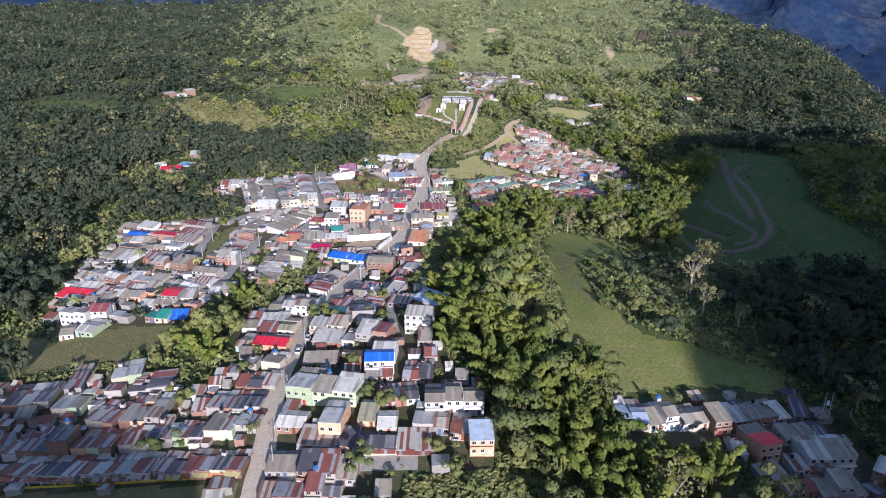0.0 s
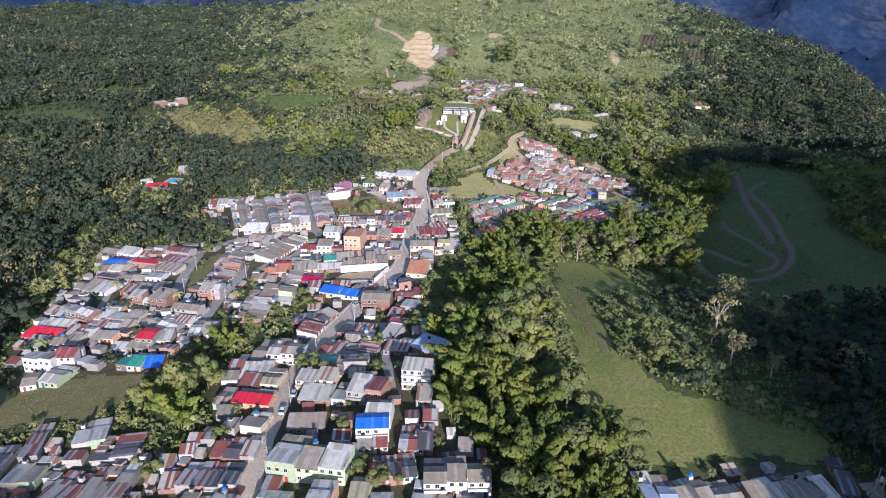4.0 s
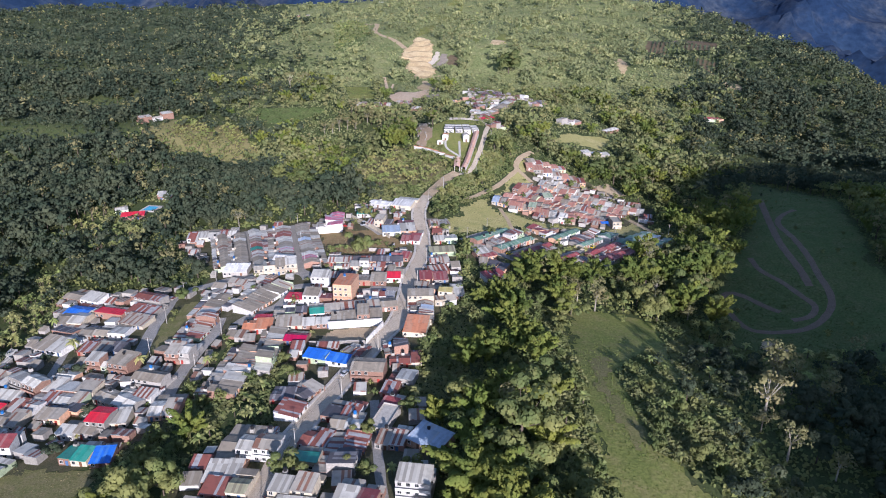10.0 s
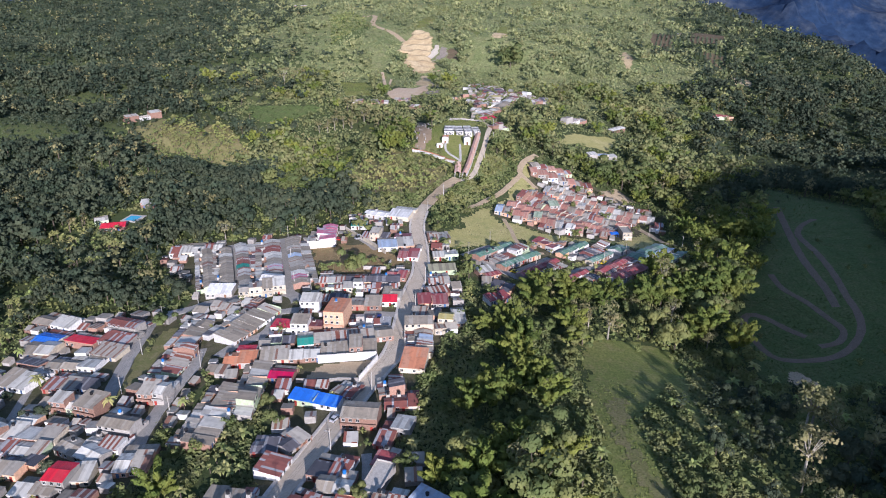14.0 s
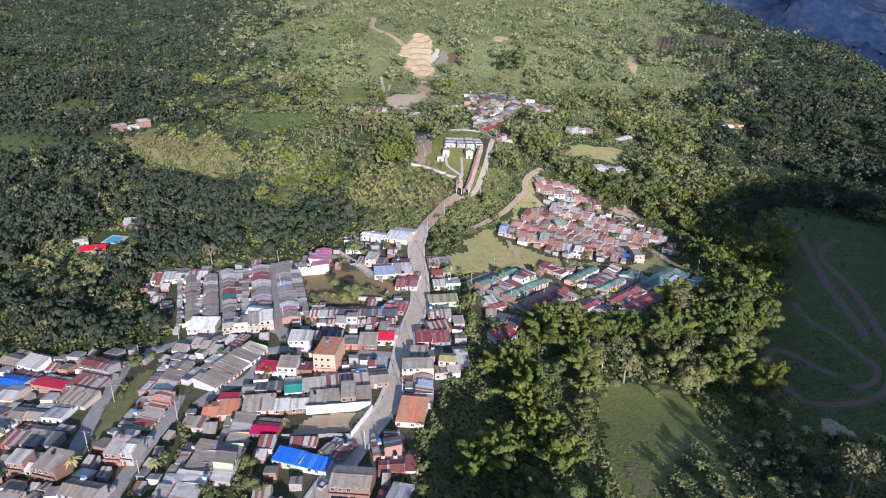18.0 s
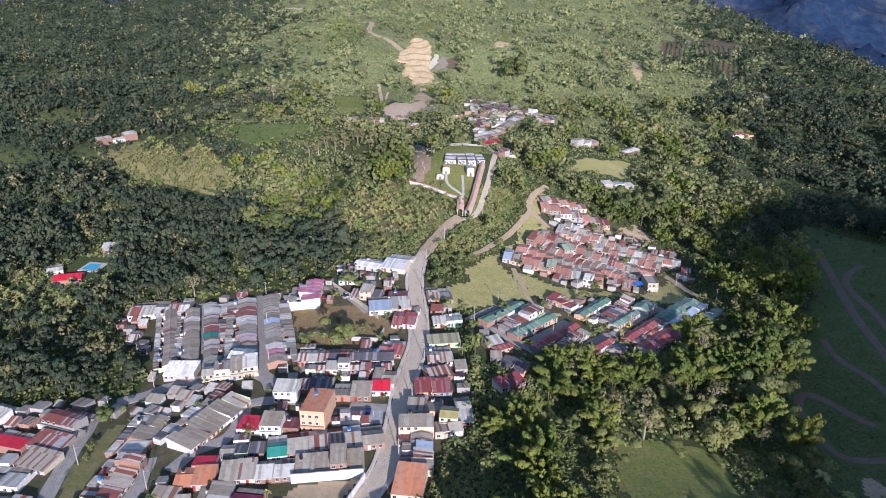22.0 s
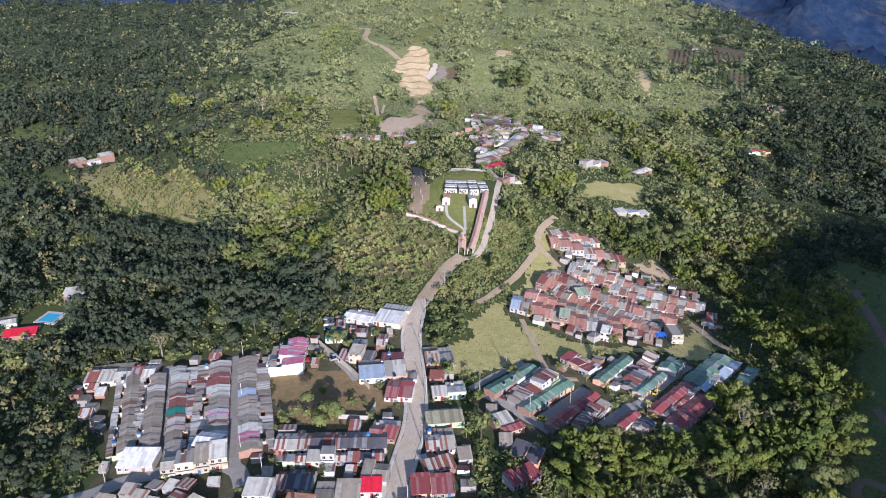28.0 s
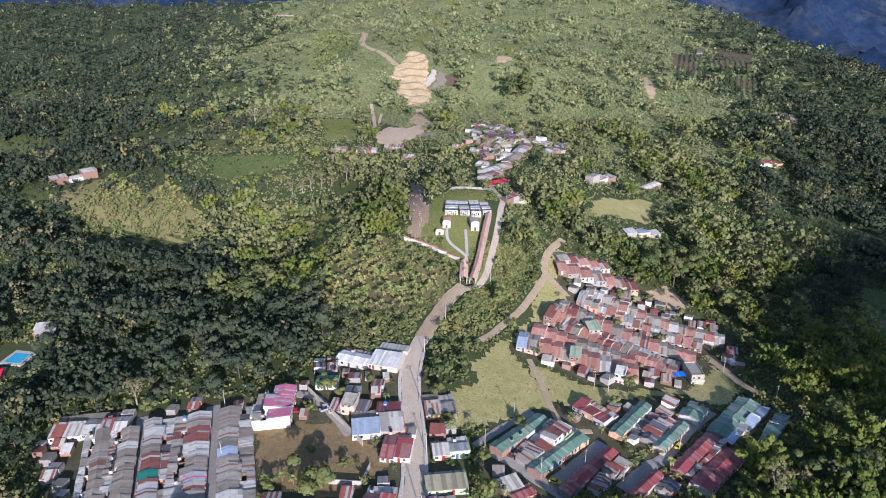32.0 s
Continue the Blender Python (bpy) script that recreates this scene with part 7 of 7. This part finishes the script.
def plant_all():
    sow_band(60, 105, 9.5, 11)
    sow_band(105, 300, 8.5, 1)
    sow_band(300, 620, 8.5, 4)
    sow_band(620, 960, 7.2, 11)
    sow_band(960, 1400, 10.4, 22)
    sow_band(1400, 2300, 17.0, 36)
    for kind, cat, words in (("tree", "woodland", "dense broadleaf woodland over the slopes"), ("bamboo", "bamboo grove", "dense yellow-green bamboo grove"),
                             ("banana", "banana plants", "banana plants grown over the slope"), ("sparse", "dry trees", "pale thin-crowned trees among the woods")):
        for thin, dark in [(a, b) for a in (1, 2, 4, 5, 11, 22, 36) for b in (False, True)]:
            vs, fs, n = [], [], 0
            for (k, v, th, dk), spots in STOCK.items():
                if k != kind or th != thin or dk != dark:
                    continue
                lv, lf, st, ln = (FINE.get(k, KINDS[k]) if thin == 1 else KINDS[k])[v]
                every = 1 if thin == 1 else int(thin * 1.5) if k == "bamboo" else int(thin * 1.35) if k == "tree" else thin
                sel = lv.reshape(-1, 4, 3)[::every]
                if thin > 1:
                    mid = sel.mean(1, keepdims=True)
                    sel = mid + (sel - mid) * ({2: 1.3, 4: 1.55, 5: 1.7, 11: 2.2, 22: 2.9, 36: 3.7} if k == "bamboo" else ({2: 1.1, 4: 1.35, 5: 1.4, 11: 1.85, 22: 2.3, 36: 2.8} if k == "tree" else {2: 1.3, 4: 1.6, 5: 1.8, 11: 2.35, 22: 2.9, 36: 3.6}))[thin]
                sel = sel.reshape(-1, 3)
                wise = None if ln is None else ln.reshape(-1, 4, 3)[::every].reshape(-1, 3)
                sp = np.array(spots)
                ca, sa = np.cos(sp[:, 3])[:, None], np.sin(sp[:, 3])[:, None]
                sc = sp[:, 2][:, None] * (1.0 if thin < 30 else 1.2)
                px = sp[:, 0][:, None] + sc * (ca * sel[None, :, 0] - sa * sel[None, :, 1])
                py = sp[:, 1][:, None] + sc * (sa * sel[None, :, 0] + ca * sel[None, :, 1])
                pz = land(sp[:, 0], sp[:, 1])[:, None] + sc * sel[None, :, 2]
                vs.append(np.stack([px, py, pz], -1).reshape(-1, 3))
                if wise is not None:
                    fs.append(np.stack([ca * wise[None, :, 0] - sa * wise[None, :, 1], sa * wise[None, :, 0] + ca * wise[None, :, 1], wise[None, :, 2] + 0 * ca], -1).reshape(-1, 3))
                if thin <= 11 and k != "bamboo":
                    tv = np.array(st.v[:12])
                    tf = np.array([q for q in st.f[:6] if len(q) == 4])
                    near_ = np.ones(len(sp), bool) if thin <= 4 or k == "sparse" else sp[:, 1] < 310
                    if not near_.any():
                        continue
                    sp, sc, ca, sa = sp[near_], sc[near_], ca[near_], sa[near_]
                    n0 = len(sp)
                    tx = sp[:, 0][:, None] + sc * (ca * tv[None, :, 0] - sa * tv[None, :, 1])
                    ty = sp[:, 1][:, None] + sc * (sa * tv[None, :, 0] + ca * tv[None, :, 1])
                    tz = land(sp[:, 0], sp[:, 1])[:, None] + sc * tv[None, :, 2]
                    TRUNKS.append((np.stack([tx, ty, tz], -1).reshape(-1, 3), (tf[None] + (np.arange(n0) * 12)[:, None, None]).reshape(-1, 4)))
            if vs:
                V = np.concatenate(vs)
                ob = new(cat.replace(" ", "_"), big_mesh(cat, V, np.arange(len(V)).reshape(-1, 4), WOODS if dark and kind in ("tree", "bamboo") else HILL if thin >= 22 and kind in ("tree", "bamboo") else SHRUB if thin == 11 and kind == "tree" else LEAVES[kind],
                                                             np.concatenate(fs) if fs else None))
                tagged(ob, words, cat, kind="stuff")
    V, F, n = [], [], 0
    for v, f in TRUNKS:
        V.append(v)
        F.append(f + n)
        n += len(v)
    ob = new("tree_trunks", big_mesh("tree_trunks", np.concatenate(V), np.concatenate(F), BARK))
    tagged(ob, "pale trunks standing under the woodland crowns", "trunks", kind="stuff")


# tall plants keep clear of houses and streets; low ones may come nearer
built = TAKEN >= 8
wide = built.copy()
for _ in range(2):
    wide[1:-1, 1:-1] = wide[1:-1, 1:-1] | wide[:-2, 1:-1] | wide[2:, 1:-1] | wide[1:-1, :-2] | wide[1:-1, 2:]
for step in range(1, 9):
    wide[:-step] |= built[step:] & (TAKEN[step:] == 8)
TAKEN[wide & ~built & (TAKEN < 3)] = 3
far_rows = np.arange(700)[:, None] * CELL + Y0 > 600
for _ in range(2):
    more = wide.copy()
    more[1:-1, 1:-1] |= wide[:-2, 1:-1] | wide[2:, 1:-1] | wide[1:-1, :-2] | wide[1:-1, 2:]
    wide = np.where(far_rows, more, wide)
TAKEN[wide & ~built & far_rows & (TAKEN < 3)] = 5
# low growth below far clearings, tracks and houses, which stay in sight from the valley
open_ = (TAKEN >= 5) & (TAKEN != 7)
lower = np.zeros_like(open_)
for step in range(1, 13):
    lower[:-step] |= open_[step:]
TAKEN[lower & far_rows & (TAKEN < 3)] = 3
lower[:] = False
for step in range(1, 5):
    lower[:-step] |= TAKEN[step:] == 9
TAKEN[lower & (TAKEN < 3)] = 3
TRUNKS = []
plant_all()
for x, y, kind, v, size in ((-45, 413, "tree", 5, 1.0), (-51, 416, "banana", 0, 1.1), (-55, 418, "banana", 1, 1.2), (-60, 416, "banana", 2, 1.0), (-58, 414, "tree", 4, 0.6), (-36, 424, "tree", 4, 0.5), (-48, 432, "tree", 4, 0.45), (-92, 470, "tree", 0, 0.9), (-16, 128, "tree", 4, 1.0),
                            (86, 1046, "tree", 5, 2.5), (92, 1058, "tree", 5, 2.2), (-179, 906, "sparse", 2, 1.5), (-159, 907, "sparse", 1, 1.6), (-166, 912, "sparse", 0, 1.4),
                            (-116, 751, "sparse", 0, 1.0), (-109, 755, "sparse", 1, 1.1), (-103, 759, "sparse", 2, 1.0), (-95, 760, "sparse", 0, 1.1), (-87, 761, "sparse", 1, 1.0), (-76, 766, "sparse", 2, 1.1),
                            (124, 616, "tree", 5, 1.6), (144, 614, "tree", 3, 1.4), (-71, 535, "tree", 5, 0.9), (-56, 497, "tree", 2, 0.9), (-77, 524, "tree", 2, 1.0), (-88, 524, "tree", 5, 0.8), (-98, 514, "tree", 3, 0.9)):
    grow(kind, v, x, y, size, x)


def tufts(name, px, py, count, size, mat, label):
    """Weeds and grass tufts over open ground."""
    r = np.random.default_rng(int(abs(px[0]) * 10 + count))
    x, y = r.uniform(min(px), max(px), count * 2), r.uniform(min(py), max(py), count * 2)
    keep = np.array([code_at(a, b) == 5 for a, b in zip(x, y)])
    x, y = x[keep][:count], y[keep][:count]
    if not len(x):
        return
    c = np.stack([x, y, land(x, y) + size * 0.3], -1)
    v, f, n = quads_at(c, np.tile((0, 0, 0.6), (len(c), 1)), size, 1.0, 0.6, r)
    tagged(new(name, big_mesh(name, v, f, mat)), label, "weeds", kind="stuff")


def scrub(count, x0, x1, y0, y1, size, mat, label, where=(0, 2, 3), zone=None):
    """Low bushes and crops over the open far slopes."""
    r = np.random.default_rng(count)
    m = count * (10 if where == (3,) else 2)
    y = y0 + (y1 - y0) * r.random(m) ** 0.9
    x = r.uniform(-1, 1, m) * (60 + 0.66 * y)
    i, j = ((x - X0) / CELL).astype(int), ((y - Y0) / CELL).astype(int)
    on = (i >= 0) & (i < 700) & (j >= 0) & (j < 700)
    code = np.where(on, TAKEN[np.clip(j, 0, 699), np.clip(i, 0, 699)], 0)
    ok = np.isin(code, where) & (x > x0) & (x < x1)
    if zone is not None:
        drift = r.normal(0, 1, m) * np.clip((y - 560) * 0.14, 0, 62)
        ok &= dark_shaded_wood(x + drift, y + 0.4 * drift) == zone
    x, y = x[ok][:count], y[ok][:count]
    c = np.stack([x, y, land(x, y) + size * 0.45], -1)
    v, f, n = quads_at(c, np.tile((-0.2, -0.2, 0.8), (len(c), 1)), size, 0.8, 0.7, r)
    tagged(new("scrub", big_mesh("scrub", v, f, mat)), label, "scrub", kind="stuff")


scrub(60000, -400, 400, 110, 620, 1.5, LEAF, "undergrowth and low bushes below the trees", (0, 1, 3, 7))
scrub(45000, -260, 260, 110, 660, 1.35, SHRUB, "garden shrubs and weeds along the roads", (3,))
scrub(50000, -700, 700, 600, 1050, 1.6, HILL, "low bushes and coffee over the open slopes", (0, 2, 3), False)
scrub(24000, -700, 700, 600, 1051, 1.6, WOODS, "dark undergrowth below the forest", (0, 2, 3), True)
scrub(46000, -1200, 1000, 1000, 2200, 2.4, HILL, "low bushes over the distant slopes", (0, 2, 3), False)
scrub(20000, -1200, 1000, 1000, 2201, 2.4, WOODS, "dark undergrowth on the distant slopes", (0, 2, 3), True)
tufts("weeds", [42, 80, 90, 66, 67, 83, 115, 113, 53, 42, 43, 43], [301, 350, 297, 253, 229, 220, 207, 195, 183, 200, 231, 270], 5541, 0.42, BLADES, "grass tufts over the meadow")
tufts("weeds", [239, 274, 230, 239, 213, 167, 135, 133, 153, 188], [615, 544, 421, 354, 310, 338, 332, 382, 439, 487], 9000, 0.6, DARKBLADES, "grass tufts over the meadow")
tufts("weeds", [6, 28, 32, 44, 39, 13, -6, -5, 9], [487, 518, 496, 474, 463, 447, 450, 466, 481], 394, 0.6, WEEDS, "dry weeds over the open ground")
tufts("weeds", [-175, -152, -135, -103, -97, -113, -135, -153], [245, 241, 247, 241, 230, 214, 212, 208], 2600, 0.42, WEEDS, "dry weeds over the open ground")
tufts("weeds", [-73, -37, -20, -27, -39, -64], [451, 451, 426, 417, 408, 416], 1424, 0.45, WEEDS, "dry weeds over the open ground")
tufts("weeds", [-26, 1, 30, 18, 7], [616, 665, 672, 591, 570], 2596, 0.6, BLADES, "grass tufts over the meadow")
tufts("weeds", [24, 42, 51, 57, 69, 61, 63, 46, 35], [508, 551, 575, 606, 613, 580, 555, 528, 509], 525, 0.6, WEEDS, "dry weeds over the open ground")
tufts("weeds", [32, 50, 72, 102, 129, 129, 117, 97, 75, 45, 38], [496, 491, 485, 494, 527, 499, 481, 487, 476, 467, 473], 646, 0.6, WEEDS, "dry weeds over the open ground")
tufts("weeds", [-125, -89, -75, -104], [958, 980, 863, 850], 2954, 0.6, BLADES, "grass tufts over the meadow")
tufts("weeds", [-90, -72, -65, -78, -87, -87], [715, 721, 661, 628, 641, 680], 1056, 0.6, BLADES, "grass tufts over the meadow")
tufts("weeds", [-38, 52, 49, -9, -25, -42], [1949, 2148, 1854, 1588, 1251, 1241], 9000, 0.6, BLADES, "grass tufts over the meadow")
tufts("weeds", [34, 149, 240, 243, 156, 43], [1252, 1539, 2043, 1930, 1444, 1143], 9000, 0.6, BLADES, "grass tufts over the meadow")
tufts("weeds", [53, 66, 57, 60, 55, 50], [304, 316, 275, 246, 236, 248], 581, 0.6, BLADES, "grass tufts over the meadow")
tufts("weeds", [140, 158, 201, 193, 177, 148, 126, 129], [408, 420, 395, 368, 347, 341, 343, 379], 2693, 0.6, DARKBLADES, "grass tufts over the meadow")


def crop_rows(px, py, step, size, mat, label):
    """Low crops planted in rows over a field."""
    px, py = np.asarray(px, float), np.asarray(py, float)
    r = np.random.default_rng(len(px) + int(abs(px[0])))
    a, b = np.meshgrid(np.arange(px.min(), px.max(), step), np.arange(py.min(), py.max(), step * 0.45))
    x, y = (a + 0.35 * b - 0.35 * py.mean()).ravel() + r.normal(0, 0.25, a.size), b.ravel() + r.normal(0, 0.3, a.size)
    inside = np.zeros(len(x), bool)
    for i in range(len(px)):
        j = (i + 1) % len(px)
        cut = (py[i] > y) != (py[j] > y)
        with np.errstate(divide="ignore", invalid="ignore"):
            inside ^= cut & (x < (px[j] - px[i]) * (y - py[i]) / (py[j] - py[i]) + px[i])
    x, y = x[inside], y[inside]
    v, f, n = quads_at(np.stack([x, y, land(x, y) + size * 0.4], -1), np.tile((0, -0.4, 0.7), (len(x), 1)), size, 1.0, 0.5, r)
    tagged(new("crops", big_mesh("crops", v, f, mat, n)), label, "crops", kind="stuff")


crop_rows([-201, -133, -121, -145, -179], [811, 821, 806, 782, 768], 3.4, 1.5, DARKBLADES, "green crops in rows on the field")
crop_rows([-217, -132, -111, -131, -158], [1519, 1337, 1220, 1131, 1126], 6.5, 3.4, LEAF, "banana plantation in rows on the far slope")
crop_rows([311, 416, 450, 402, 361, 346], [1215, 1470, 1324, 1117, 955, 1025], 7.0, 3.0, WOODS, "coffee bushes in rows on brown soil")
